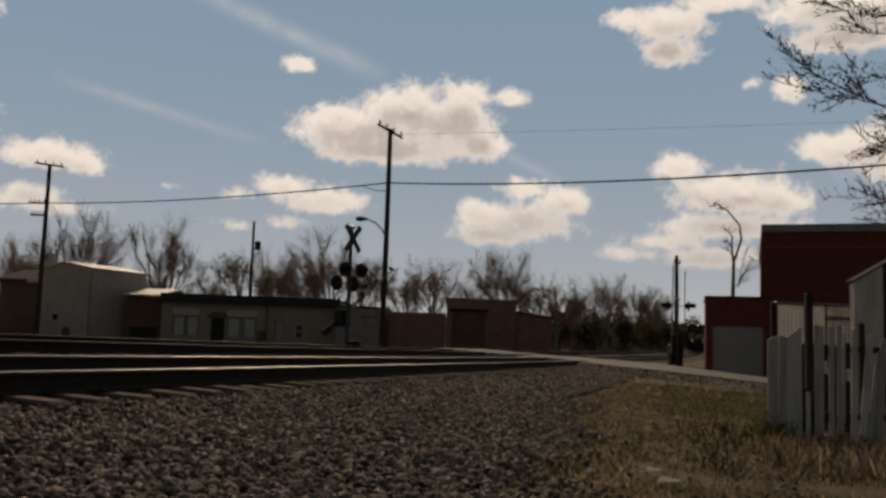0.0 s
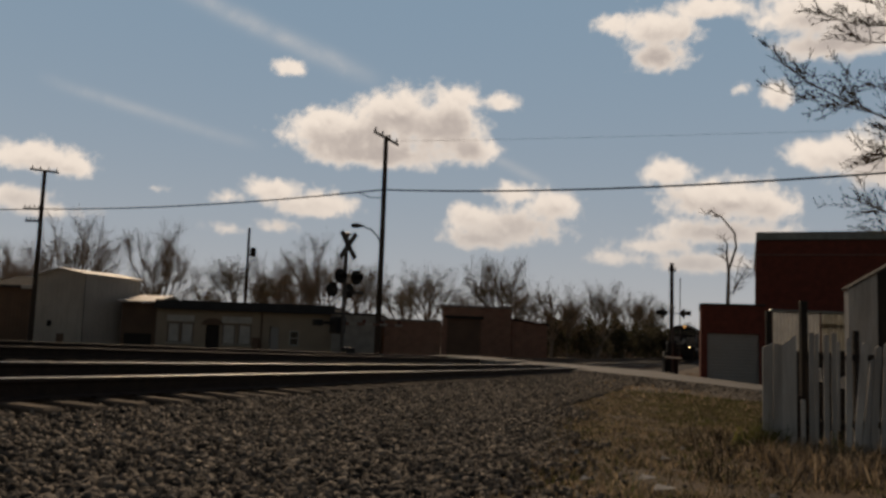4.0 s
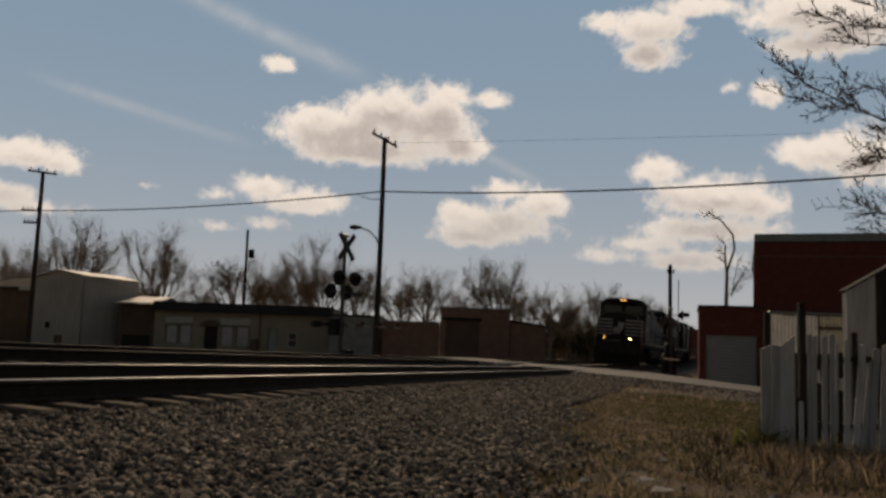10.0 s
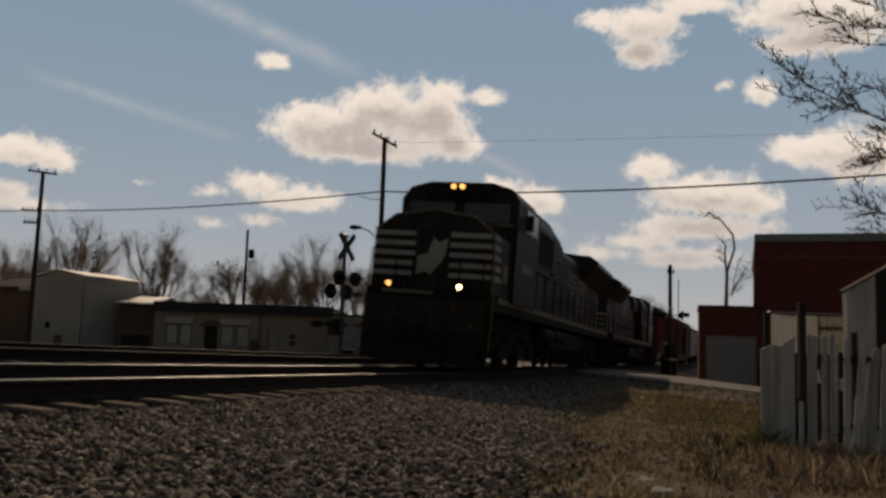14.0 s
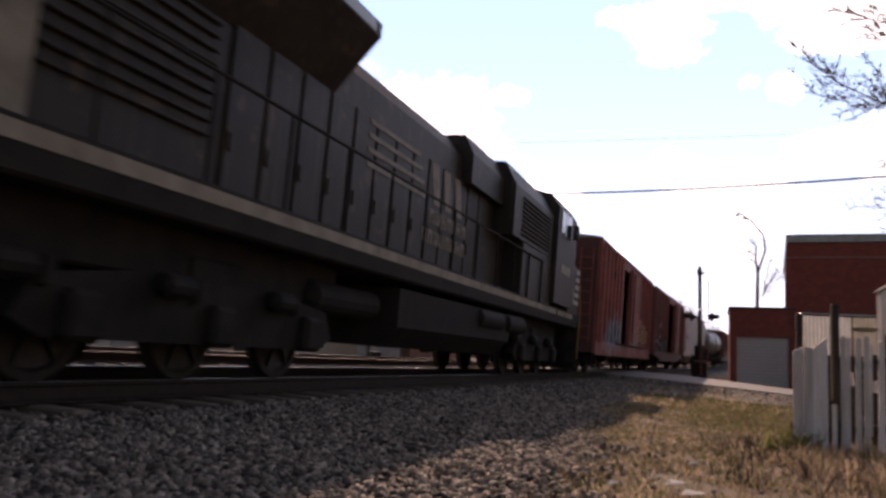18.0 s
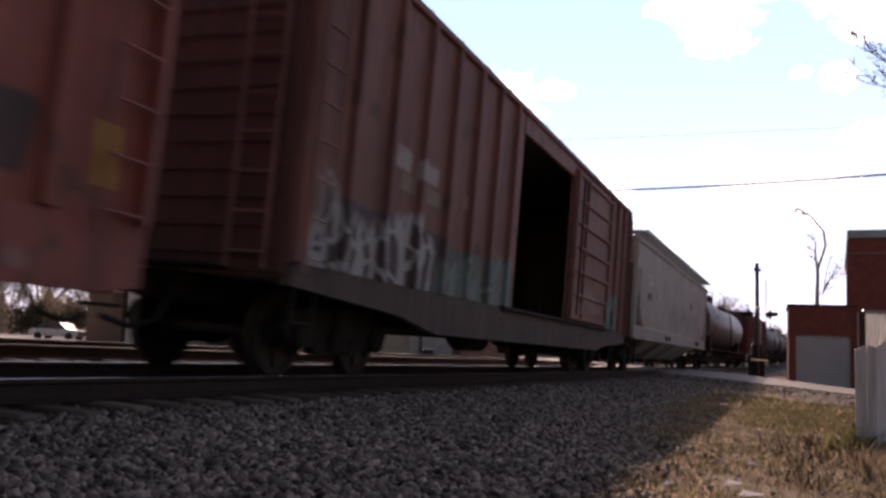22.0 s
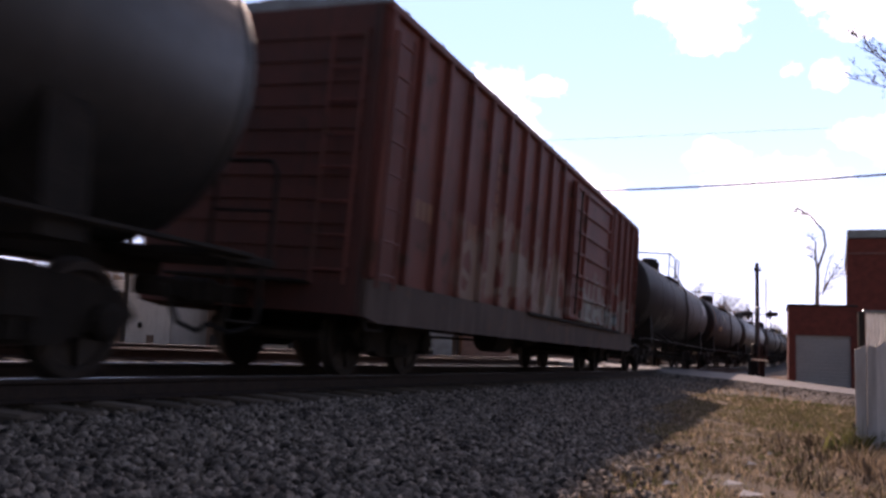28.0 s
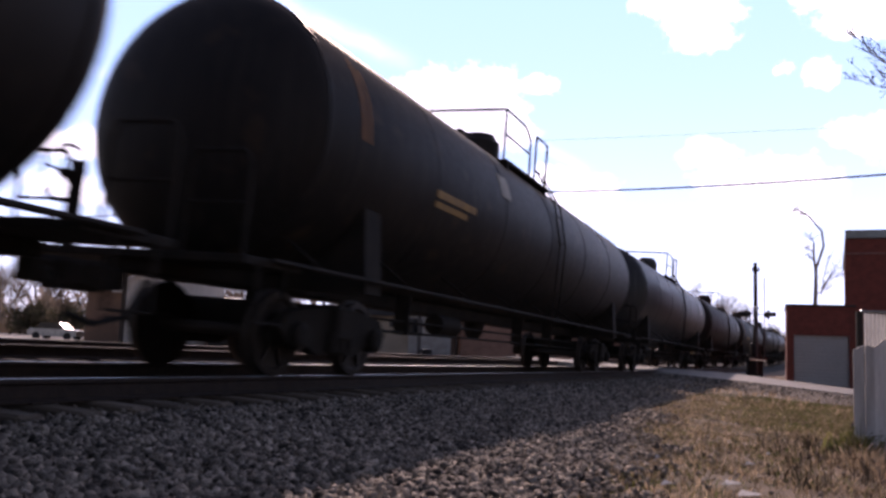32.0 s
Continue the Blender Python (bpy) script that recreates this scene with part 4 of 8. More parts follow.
        ladder(car, w + 0.13, sg * (h - 0.35), 1.05, top - 0.3, 0.42, "y", paint)
        ladder(car, 1.15, sg * (h + 0.14), 1.05, top - 0.4, 0.42, "x", paint)
        part("crossover_platform", Mesh().box(-0.9, 0.9, min(sg * h, sg * (h + 0.35)), max(sg * h, sg * (h + 0.35)), 1.03, 1.07, 0.008), M_UNDER, car)
        part("stirrup_step", Mesh().tube([(w + 0.03, sg * (h - 0.15), 1.0), (w + 0.03, sg * (h - 0.15), 0.58), (w + 0.03, sg * (h - 0.55), 0.58), (w + 0.03, sg * (h - 0.55), 1.0)], 0.022, 6), M_UNDER, car)
        if sg < 0:
            brake_wheel(car, -0.8, -h - 0.15, 3.0, 0.25)
        coupler(car, sg * h, sg)
        bogie(car, sg * (h - 2.0))
    part("brake_reservoir", Mesh().lathe([(-0.55, 0.08), (-0.45, 0.24), (0.45, 0.24), (0.55, 0.08)], 14, (0.75, -1.6, 0.62)), M_UNDER, car, "", True)
    part("brake_cylinder", Mesh().lathe([(0.0, 0.05), (0.05, 0.16), (0.5, 0.16), (0.55, 0.05), (1.5, 0.03)], 12, (0.6, 0.4, 0.66)), M_UNDER, car, "", True)
    part("brake_rod", Mesh().tube([(0.5, -h + 2.4, 0.55), (0.55, 0.0, 0.6), (0.5, h - 2.4, 0.55)], 0.022, 6), M_UNDER, car)
    for y in (-3.4, -0.4, 2.6):
        part("cross_bearer", Mesh().prism([(-w + 0.1, 1.0), (w - 0.1, 1.0), (0.4, 0.66), (-0.4, 0.66)], y - 0.08, y + 0.08, "y"), M_UNDER, car)
    roof = [(-w - 0.06, top - 0.02), (w + 0.06, top - 0.02), (w + 0.05, top + 0.03), (0, top + 0.14), (-w - 0.05, top + 0.03)]
    part("roof", Mesh().prism(roof, -h - 0.02, h + 0.02, "y"), M_GALV, car, "galvanised ribbed roof")
    y = -h + 0.5
    while y < h:
        part("roof_rib", Mesh().prism([(-w - 0.05, top + 0.02), (w + 0.05, top + 0.02), (w + 0.04, top + 0.06), (0, top + 0.18), (-w - 0.04, top + 0.06)], y - 0.04, y + 0.04, "y"), M_GALV, car)
        y += 1.1
    for y0, z, n, hh, mtl in marks:
        for k in range(n):
            part("marking", Mesh().box(w + 0.031, w + 0.036, y0 + k * hh * 0.8, y0 + k * hh * 0.8 + hh * 0.5, z, z + hh), mtl, car, "stencilled mark")
    return car


def hopper(length, top):
    car = tagged(new("covered_hopper"), "pale grey covered hopper car with sprayed lettering and streaks of dirt", "hopper car", "freight cars of the train")
    h, w = length / 2, 1.52
    part("centre_sill", Mesh().box(-0.25, 0.25, -h, h, 0.74, 1.04, 0.03), M_UNDER, car)
    for sg in (1, -1):
        side = [(-h + 1.7, 1.42), (h - 1.7, 1.42), (h - 1.1, 1.9), (h - 0.12, 3.1), (h - 0.12, top), (-h + 0.12, top), (-h + 0.12, 3.1), (-h + 1.1, 1.9)]
        part("side_sheet", Mesh().prism(side, sg * w - 0.03, sg * w + 0.03, "x"), M_HOPPER, car)
        part("side_sill", Mesh().box(sg * w - 0.06, sg * w + 0.05, -h, h, 1.08, 1.46, 0.02), M_HOPPER, car)
        part("top_chord", Mesh().box(sg * w - 0.08, sg * w + 0.07, -h, h, top - 0.10, top + 0.04, 0.02), M_HOPPER, car)
        part("lower_lip", Mesh().box(sg * w - 0.02, sg * w + 0.08, -h + 0.05, h - 0.05, 1.05, 1.09, 0.01), M_HOPPER, car)
        for e in (1, -1):
            part("corner_post", Mesh().box(sg * w - 0.07, sg * w + 0.06, min(e * h, e * (h - 0.14)), max(e * h, e * (h - 0.14)), 1.1, top, 0.02), M_HOPPER, car)
            ladder(car, sg * (w + 0.07), e * (h - 0.4), 1.5, 3.2, 0.45, "y", M_HOPPER)
            part("end_brace", Mesh().tube([(sg * w, e * (h - 0.1), 3.0), (sg * w, e * (h - 1.5), 1.45)], 0.045, 6), M_HOPPER, car)
    for e in (1, -1):
        slope = [(e * (h - 0.14), 3.3), (e * (h - 0.14), top), (e * (h - 0.2), top), (e * (h - 0.2), 3.3), (e * (h - 2.6), 1.1), (e * (h - 2.5), 1.1)]
        part("slope_sheet", Mesh().prism(slope, -w + 0.05, w - 0.05, "x"), M_HOPPER, car)
        part("end_platform", Mesh().box(-w, w, min(e * h, e * (h - 1.4)), max(e * h, e * (h - 1.4)), 1.02, 1.08, 0.01), M_UNDER, car)
        part("air_tank", Mesh().lathe([(-0.5, 0.1), (-0.42, 0.22), (0.42, 0.22), (0.5, 0.1)], 14, (0.2, e * (h - 1.0), 1.35), "x"), M_UNDER, car)
        part("stirrup_step", Mesh().tube([(w, e * (h - 0.15), 1.05), (w, e * (h - 0.15), 0.55), (w, e * (h - 0.6), 0.55), (w, e * (h - 0.6), 1.05)], 0.022, 6), M_UNDER, car)
        coupler(car, e * h, e)
        bogie(car, e * (h - 2.05))
    part("roof", Mesh().prism([(-w - 0.04, top), (w + 0.04, top), (w, top + 0.05), (0.6, top + 0.28), (-0.6, top + 0.28), (-w, top + 0.05)], -h + 0.1, h - 0.1, "y"), M_HOPPER, car)
    # outlet bays
    bays = 4
    step = (length - 5.6) / bays
    for k in range(bays):
        yc = -h + 2.8 + step * (k + 0.5)
        m = Mesh()
        a, b = step * 0.47, 0.38
        v = [(x * w * 0.98, yc + y * a, 1.1) for x, y in ((-1, -1), (1, -1), (1, 1), (-1, 1))] + [(x * 0.55, yc + y * b, 0.42) for x, y in ((-1, -1), (1, -1), (1, 1), (-1, 1))]
        m.add(v, [(0, 1, 2, 3), (7, 6, 5, 4), (0, 4, 5, 1), (1, 5, 6, 2), (2, 6, 7, 3), (3, 7, 4, 0)])
        bay = part("outlet_bay", m, M_HOPPER, car, "sloping outlet bay")
        part("outlet_gate", Mesh().box(-0.62, 0.62, yc - 0.45, yc + 0.45, 0.30, 0.42, 0.02), M_UNDER, bay)
    # running board of open grating on brackets
    for sg in (1, -1):
        zb, x0, x1 = top + 0.24, 1.24, 1.76
        rb = part("running_board", Mesh().box(sg * 1.5 - 0.012, sg * 1.5 + 0.012, -h + 0.3, h - 0.3, zb, zb + 0.03), M_GALV, car, "open steel grating walkway")
        for o in (x0, x1):
            part("edge_bar", Mesh().box(sg * o - 0.018, sg * o + 0.018, -h + 0.3, h - 0.3, zb - 0.02, zb + 0.04), M_GALV, rb)
        m = Mesh()
        y = -h + 0.35
        while y < h - 0.3:
            m.box(min(sg * x0, sg * x1), max(sg * x0, sg * x1), y, y + 0.012, zb, zb + 0.03)
            y += 0.11
        tagged(part("grating", m, M_GALV, rb), "thin grating bars", kind="stuff")
        y = -h + 0.5
        while y < h - 0.3:
            part("bracket", Mesh().tube([(sg * 1.5, y, top - 0.03), (sg * 1.7, y, zb)], 0.02, 5).tube([(sg * 1.3, y, top + 0.1), (sg * 1.7, y, zb - 0.01)], 0.018, 5), M_GALV, rb)
            y += 1.45
    for k in range(8):
        part("hatch_cover", Mesh().box(-0.55, 0.55, -h + 1.5 + k * (length - 3) / 8, -h + 1.5 + (k + 0.86) * (length - 3) / 8, top + 0.28, top + 0.36, 0.03), M_HOPPER, car)
    for y, z, n, hh, mtl in ((-7.5, 2.86, 4, 0.30, M_TRIM), (-7.5, 2.36, 5, 0.22, M_SIGNALBLACK), (-3.5, 1.16, 12, 0.16, M_UNDER), (5.6, 1.16, 10, 0.2, M_UNDER), (3.4, 2.7, 3, 0.28, M_SIGNALBLACK)):
        for k in range(n):
            part("marking", Mesh().box(w + 0.051 if z < 1.4 else w + 0.031, w + 0.055 if z < 1.4 else w + 0.035, y + k * hh * 0.75, y + k * hh * 0.75 + hh * 0.42, z, z + hh), mtl, car, "stencilled mark")
    return car


def tank(length, paint, label, marks=(), short=0.4, dome=0.0):
    """A tank car; dome is the place of its manway along the shell."""

    def D(m):
        m.v = [(x, y + dome, z) for x, y, z in m.v]
        return m

    car = tagged(new("tank_car"), label, "tank car", "freight cars of the train")
    h, r, zc = length / 2, 1.50, 2.62
    a = h - short
    prof = [(-a, 0.02)] + [(-a + 0.62 * (1 - math.cos(t)), r * math.sin(t)) for t in [math.pi / 2 * k / 7 for k in range(1, 8)]]
    prof = prof + [(-y, rr) for y, rr in prof[::-1]]
    part("shell", Mesh().lathe(prof, 48, (0, 0, zc)), paint, car, "", True)
    for k in range(7):
        y = -a + 0.62 + (2 * a - 1.24) * k / 6
        part("weld_seam", Mesh().lathe([(y - 0.03, r - 0.01), (y - 0.02, r + 0.008), (y + 0.02, r + 0.008), (y + 0.03, r - 0.01)], 48, (0, 0, zc)), paint, car, "", True)
    part("centre_sill", Mesh().box(-0.28, 0.28, -h, h, 0.92, 1.14, 0.03), M_UNDER, car)
    for e in (1, -1):
        part("saddle", Mesh().prism([(-1.45, 0.98), (1.45, 0.98), (1.35, 1.95), (0.9, 1.45), (-0.9, 1.45), (-1.35, 1.95)], e * (h - 2.4) - 0.2, e * (h - 2.4) + 0.2, "y"), M_UNDER, car)
        part("end_platform", Mesh().box(-1.45, 1.45, min(e * (h + 0.12), e * (h - 0.85)), max(e * (h + 0.12), e * (h - 0.85)), 1.06, 1.14, 0.01), M_UNDER, car)
        ye = e * (h + 0.08)
        for x0, x1 in ((0.72, 1.4), (-1.4, -0.72)):
            rail = Mesh()
            rail.tube([(x0, ye, 1.12), (x0, ye, 1.95), (x0 + 0.08, ye, 2.08), (x1 - 0.08, ye, 2.08), (x1, ye, 1.95), (x1, ye, 1.12)], 0.022, 6)
            rail.tube([(x0, ye, 1.6), (x1, ye, 1.6)], 0.016, 6)
            part("end_railing", rail, M_UNDER, car, "thin steel end railing")
        part("stirrup_step", Mesh().tube([(1.45, e * (h - 0.1), 1.1), (1.45, e * (h - 0.1), 0.55), (1.45, e * (h - 0.55), 0.55), (1.45, e * (h - 0.55), 1.1)], 0.022, 6), M_UNDER, car)
        coupler(car, e * h, e)
        bogie(car, e * (h - 2.4))
    brake_wheel(car, -0.75, -h - 0.14, 1.85, 0.28)
    part("brake_stand", Mesh().box(-0.82, -0.68, -h - 0.02, -h + 0.08, 1.12, 2.0, 0.01), M_UNDER, car)
    for sg in (1, -1):
        part("side_rail", Mesh().tube([(sg * 1.48, -h + 0.3, 1.13), (sg * 1.5, 0, 1.13), (sg * 1.48, h - 0.3, 1.13)], 0.028, 6), M_UNDER, car, "low pipe rail along the shell")
        k = -h + 1.2
        while k < h - 1:
            part("rail_bracket", Mesh().tube([(sg * 0.95, k, 1.48), (sg * 1.49, k, 1.13)], 0.018, 5), M_UNDER, car)
            k += 2.2
    for zr in (0.75, 0.59):
        part("brake_rod", Mesh().tube([(0.6, -h + 3.6, zr), (0.6, 0, zr + 0.01), (0.6, h - 3.6, zr)], 0.02, 6), M_UNDER, car)
    part("brake_reservoir", Mesh().lathe([(-3.2, 0.05), (-3.15, 0.17), (-2.25, 0.17), (-2.2, 0.05)], 14, (0.45, 0, 0.78)), M_UNDER, car, "", True)
    part("bottom_outlet", Mesh().lathe([(0.62, 0.10), (0.66, 0.16), (0.8, 0.16), (1.2, 0.24)], 14, (0, 0, 0), "z"), M_UNDER, car, "", True)
    for yb in (-4.6, 1.2, 3.6):
        part("brake_hanger", Mesh().box(0.42, 0.66, yb - 0.02, yb + 0.02, 0.56, 1.15), M_UNDER, car)
    # manway with platform and railing
    top = zc + r
    part("manway", D(Mesh().lathe([(top - 0.1, 0.42), (top + 0.36, 0.42), (top + 0.42, 0.34), (top + 0.52, 0.30), (top + 0.54, 0.1)], 20, (0, 0, 0), "z")), paint, car, "", True)
    part("valve", D(Mesh().lathe([(top - 0.05, 0.14), (top + 0.3, 0.14), (top + 0.36, 0.06)], 12, (0, -1.1, 0), "z")), M_UNDER, car)
    deck = top - 0.30
    pl = part("platform", D(Mesh().box(0.72, 1.12, -1.5, 1.3, deck - 0.06, deck, 0.01).box(-1.12, -0.72, -1.5, 1.3, deck - 0.06, deck, 0.01).box(0.72, 1.12, -1.45, -1.35, deck - 0.3, deck, 0.01).box(0.72, 1.12, 1.1, 1.2, deck - 0.3, deck, 0.01)), M_UNDER, car, "steel walkway round the manway")
    rail = Mesh()
    for sg in (1, -1):
        rail.tube([(sg * 1.05, -1.5, deck), (sg * 1.05, -1.5, deck + 0.9), (sg * 1.05, -0.3, deck + 0.9), (sg * 1.05, 0.05, deck + 0.72), (sg * 1.05, 0.1, deck)], 0.026, 6)
        rail.tube([(sg * 1.05, 0.45, deck), (sg * 1.05, 0.45, deck + 0.9), (sg * 1.05, 1.25, deck + 0.9), (sg * 1.05, 1.25, deck)], 0.026, 6)
        rail.tube([(sg * 1.05, -1.5, deck + 0.45), (sg * 1.05, 0.08, deck + 0.45)], 0.02, 6)
    rail.tube([(-1.05, -1.5, deck + 0.9), (1.05, -1.5, deck + 0.9)], 0.026, 6)
    part("railing", D(rail), M_GALV, pl, "bent pipe railing")
    lad = Mesh()
    for y in (0.9, 1.35):
        lad.tube([(0.95, y, top), (1.4, y, zc + 0.8), (1.56, y, zc), (1.5, y, 1.1)], 0.02, 6)
    for k in range(9):
        t = k / 8
        p = Vector((0.95, 0, top)).lerp(Vector((1.4, 0, zc + 0.8)), min(1, t * 2.2)) if t < 0.45 else Vector((1.4 + 0.16 * min(1, (t - 0.45) * 4), 0, zc + 0.8 - (t - 0.45) / 0.55 * (zc - 0.3)))
        lad.tube([(p.x, 0.9, p.z), (p.x, 1.35, p.z)], 0.015, 5)
    part("ladder", D(lad), M_UNDER, car)
    part("bottom_outlet", Mesh().lathe([(0.62, 0.12), (0.75, 0.2), (1.2, 0.24)], 14, axis="z"), M_UNDER, car)
    for y, ang, ww, hh, mtl in marks:
        t0, t1 = radians(ang), radians(ang) + hh / r
        v, f = [], []
        for k in range(5):
            t = t0 + (t1 - t0) * k / 4
            for yy in (y, y + ww):
                for rr in (r + 0.004, r + 0.010):
                    v.append((rr * math.cos(t), yy, zc + rr * math.sin(t)))
        for k in range(4):
            o = 4 * k
            f += [(o + 1, o + 3, o + 7, o + 5), (o, o + 4, o + 6, o + 2), (o, o + 1, o + 5, o + 4), (o + 2, o + 6, o + 7, o + 3)]
        f += [(0, 2, 3, 1), (16, 17, 19, 18)]
        part("marking", Mesh().add(v, f), mtl, car, "stencilled mark")
    return car


def locomotive(f, label, wing0=5.4, wing1=11.1, end=10.9, cab=-0.35, rise=0.07, fore=-0.3):
    """A six-axle diesel; f is 1 with the cab leading, -1 with the radiator end leading."""
    car = tagged(new("diesel_locomotive"), label, "locomotive", "locomotives of the train")

    def P(name, m, mtl, parent=None, lab="", smooth=False):
        m.v = [(x, f * y, z) for x, y, z in m.v]
        return part(name, m, mtl, parent or car, lab, smooth)

    def F(name, m, *rest):
        """A part of the cab, at the cab's place on the frame."""
        m.v = [(x, y + cab, z + rise) for x, y, z in m.v]
        return P(name, m, *rest)

    def N(name, m, *rest):
        """A part of the nose."""
        m.v = [(x, y + fore, z) for x, y, z in m.v]
        return P(name, m, *rest)

    sides = (1, -1)
    P("underframe", Mesh().box(-1.45, 1.45, fore - 10.95, 11.5, 1.40, 1.80, 0.03), M_UNDER)
    for sg in sides:
        for a, b in ((-9.2, -8.2), (-8.0, 11.0), (-10.4, -9.3)):
            P("sill_stripe", Mesh().box(sg * 1.452 - 0.006, sg * 1.452 + 0.006, a, b, 1.62, 1.75), M_CREAM, None, "grimy cream sill stripe")
    tk = P("fuel_tank", Mesh().prism([(-1.4, 0.75), (-1.1, 0.45), (1.1, 0.45), (1.4, 0.75), (1.4, 1.3), (-1.4, 1.3)], -3.3, 3.1), M_UNDER)
    P("air_reservoir", Mesh().lathe([(3.3, 0.06), (3.4, 0.2), (5.2, 0.2), (5.3, 0.06)], 14, (1.05, 0, 1.0)), M_UNDER)
    for y0, y1 in ((-2.7, -0.9), (-4.6, -2.95)):
        P("air_reservoir", Mesh().lathe([(y0, 0.06), (y0 + 0.1, 0.2), (y1 - 0.1, 0.2), (y1, 0.06)], 14, (1.3, 0, 1.12)), M_UNDER, None, "", True)
    brow = [(-1.42, 3.12), (-0.95, 3.48), (0, 3.62), (0.95, 3.48), (1.42, 3.12)]
    N("nose", Mesh().prism([(-1.42, 1.80)] + brow + [(1.42, 1.80)], -10.75, -8.9), M_BLACK)
    N("nose_trim", Mesh().tube([(x, -10.75, z) for x, z in brow], 0.028, 6), M_CREAM, None, "pale worn edge of the nose")
    P("anticlimber", Mesh().box(-1.0, 0.2, fore - 11.12, fore - 11.02, 1.66, 1.74, 0.01), M_CREAM)
    for sg in sides:
        for k in range(5):
            z = 2.08 + k * 0.23
            x0, x1 = sorted((sg * 0.42, sg * 1.40))
            N("nose_stripe", Mesh().box(x0, x1, -10.775, -10.74, z, z + 0.11, 0.004), M_WHITE, None, "dirty white stripe")
            x0, x1 = sorted((sg * 1.405, sg * 1.43))
            N("nose_stripe", Mesh().box(x0, x1, -10.7, -9.85 - 0.08 * k, z, z + 0.12, 0.004), M_WHITE, None, "dirty white stripe")
    N("nose_emblem", Mesh().prism([(-0.36, 2.12), (-0.12, 2.2), (-0.02, 2.12), (0.30, 2.5), (0.36, 2.98), (0.16, 2.86), (0.02, 2.98), (-0.10, 2.6), (-0.34, 2.55)], -10.778, -10.745, "y"), M_WHITE, None, "worn white emblem")
    for sg in sides:
        N("nose_panel", Mesh().box(sg * 1.425 - 0.01, sg * 1.425 + 0.01, -9.75, -9.3, 2.12, 2.55, 0.004), M_CREAM, None, "pale emblem panel")
    N("nose_door", Mesh().box(-1.05, -0.55, -10.77, -10.73, 1.7, 2.8, 0.01), M_BLACK)
    roofp = [(-1.52, 1.62), (1.52, 1.62), (1.52, 4.12), (1.3, 4.42), (0.8, 4.56), (-0.8, 4.56), (-1.3, 4.42), (-1.52, 4.12)]
    F("cab", Mesh().prism(roofp, -8.9, -6.2), M_BLACK)
    F("cab_visor", Mesh().prism([(-9.12, 4.30), (-8.85, 3.95), (-8.85, 4.5), (-9.08, 4.48)], -0.85, 0.85, "x"), M_BLACK)
    F("windshield_trim", Mesh().box(-1.42, 1.42, -8.98, -8.9, 3.47, 3.53, 0.01), M_CREAM)
    for sg in sides:
        x0, x1 = sorted((sg * 0.12, sg * 1.3))
        F("windshield", Mesh().box(x0, x1, -8.93, -8.905, 3.56, 4.05, 0.01), M_GLASS, None, "dark windshield pane")
        for a, b in ((-7.95, -7.25), (-7.15, -6.6)):
            w = F("side_window", Mesh().box(sg * 1.53 - 0.012, sg * 1.53 + 0.012, a, b, 3.5, 4.08, 0.01), M_GLASS, None, "sliding cab window")
            for yy in (a - 0.05, b):
                F("window_frame", Mesh().box(sg * 1.535 - 0.01, sg * 1.535 + 0.01, yy, yy + 0.05, 3.45, 4.13), M_ALU, w)
        F("cab_marking", Mesh().box(sg * 1.525 - 0.006, sg * 1.525 + 0.006, -8.2, -6.9, 2.45, 2.68), M_CREAM, None, "stencilled mark")
        F("mirror", Mesh().box(sg * 1.6 - 0.03, sg * 1.6 + 0.1 * max(sg, 0) + 0.03, -8.15, -8.05, 3.5, 3.9, 0.01), M_BLACK)
    for x in (-0.75, 0.25):
        F("number_board", Mesh().box(x, x + 0.5, -9.11, -9.06, 4.30, 4.45, 0.01), M_UNDER)
    for x in (-0.11, 0.11):
        hl = F("headlight", Mesh().lathe([(-9.17, 0.095), (-9.05, 0.11)], 16, (x, 0, 4.40)), M_SIGNALBLACK)
        F("lens", Mesh().lathe([(-9.185, 0.02), (-9.175, 0.065)], 16, (x, 0, 4.40)), M_LAMPDIM if f > 0 else M_GLASS, hl, "lit headlight lens" if f > 0 else "dark headlight lens")
    for x in (-0.86, 0.80):
        dl = P("ditch_light", Mesh().lathe([(fore - 11.1, 0.11), (fore - 10.85, 0.12)], 16, (x, 0, 1.86)), M_SIGNALBLACK)
        P("lens", Mesh().lathe([(fore - 11.115, 0.02), (fore - 11.105, 0.06)], 16, (x, 0, 1.86)), (M_LAMP if x > 0 else M_LAMPDIM) if f > 0 else M_GLASS, dl, "lit ditch light lens" if f > 0 else "dark ditch light lens")
        P("light_bracket", Mesh().box(x - 0.03, x + 0.03, fore - 10.95, fore - 10.85, 1.6, 1.8, 0.005), M_BLACK, dl)
    # hood
    P("hood", Mesh().prism([(-0.95, 1.62), (0.95, 1.62), (0.95, 4.05), (0.78, 4.32), (-0.78, 4.32), (-0.95, 4.05)], -7.3, end), M_BLACK)
    P("blower_housing", Mesh().prism([(-1.4, 3.0), (1.4, 3.0), (1.4, 4.1), (1.12, 4.58), (-1.12, 4.58), (-1.4, 4.1)], -7.3, -3.0), M_BLACK)
    P("inverter_housing", Mesh().prism([(-1.15, 3.6), (1.15, 3.6), (1.15, 4.15), (0.95, 4.52), (-0.95, 4.52), (-1.15, 4.15)], -3.0, -0.6), M_BLACK)
    P("control_cabinet", Mesh().box(0.9, 1.4, -7.3, -4.0, 1.62, 3.0, 0.03).box(-1.4, -0.9, -7.3, -4.0, 1.62, 3.0, 0.03), M_BLACK)
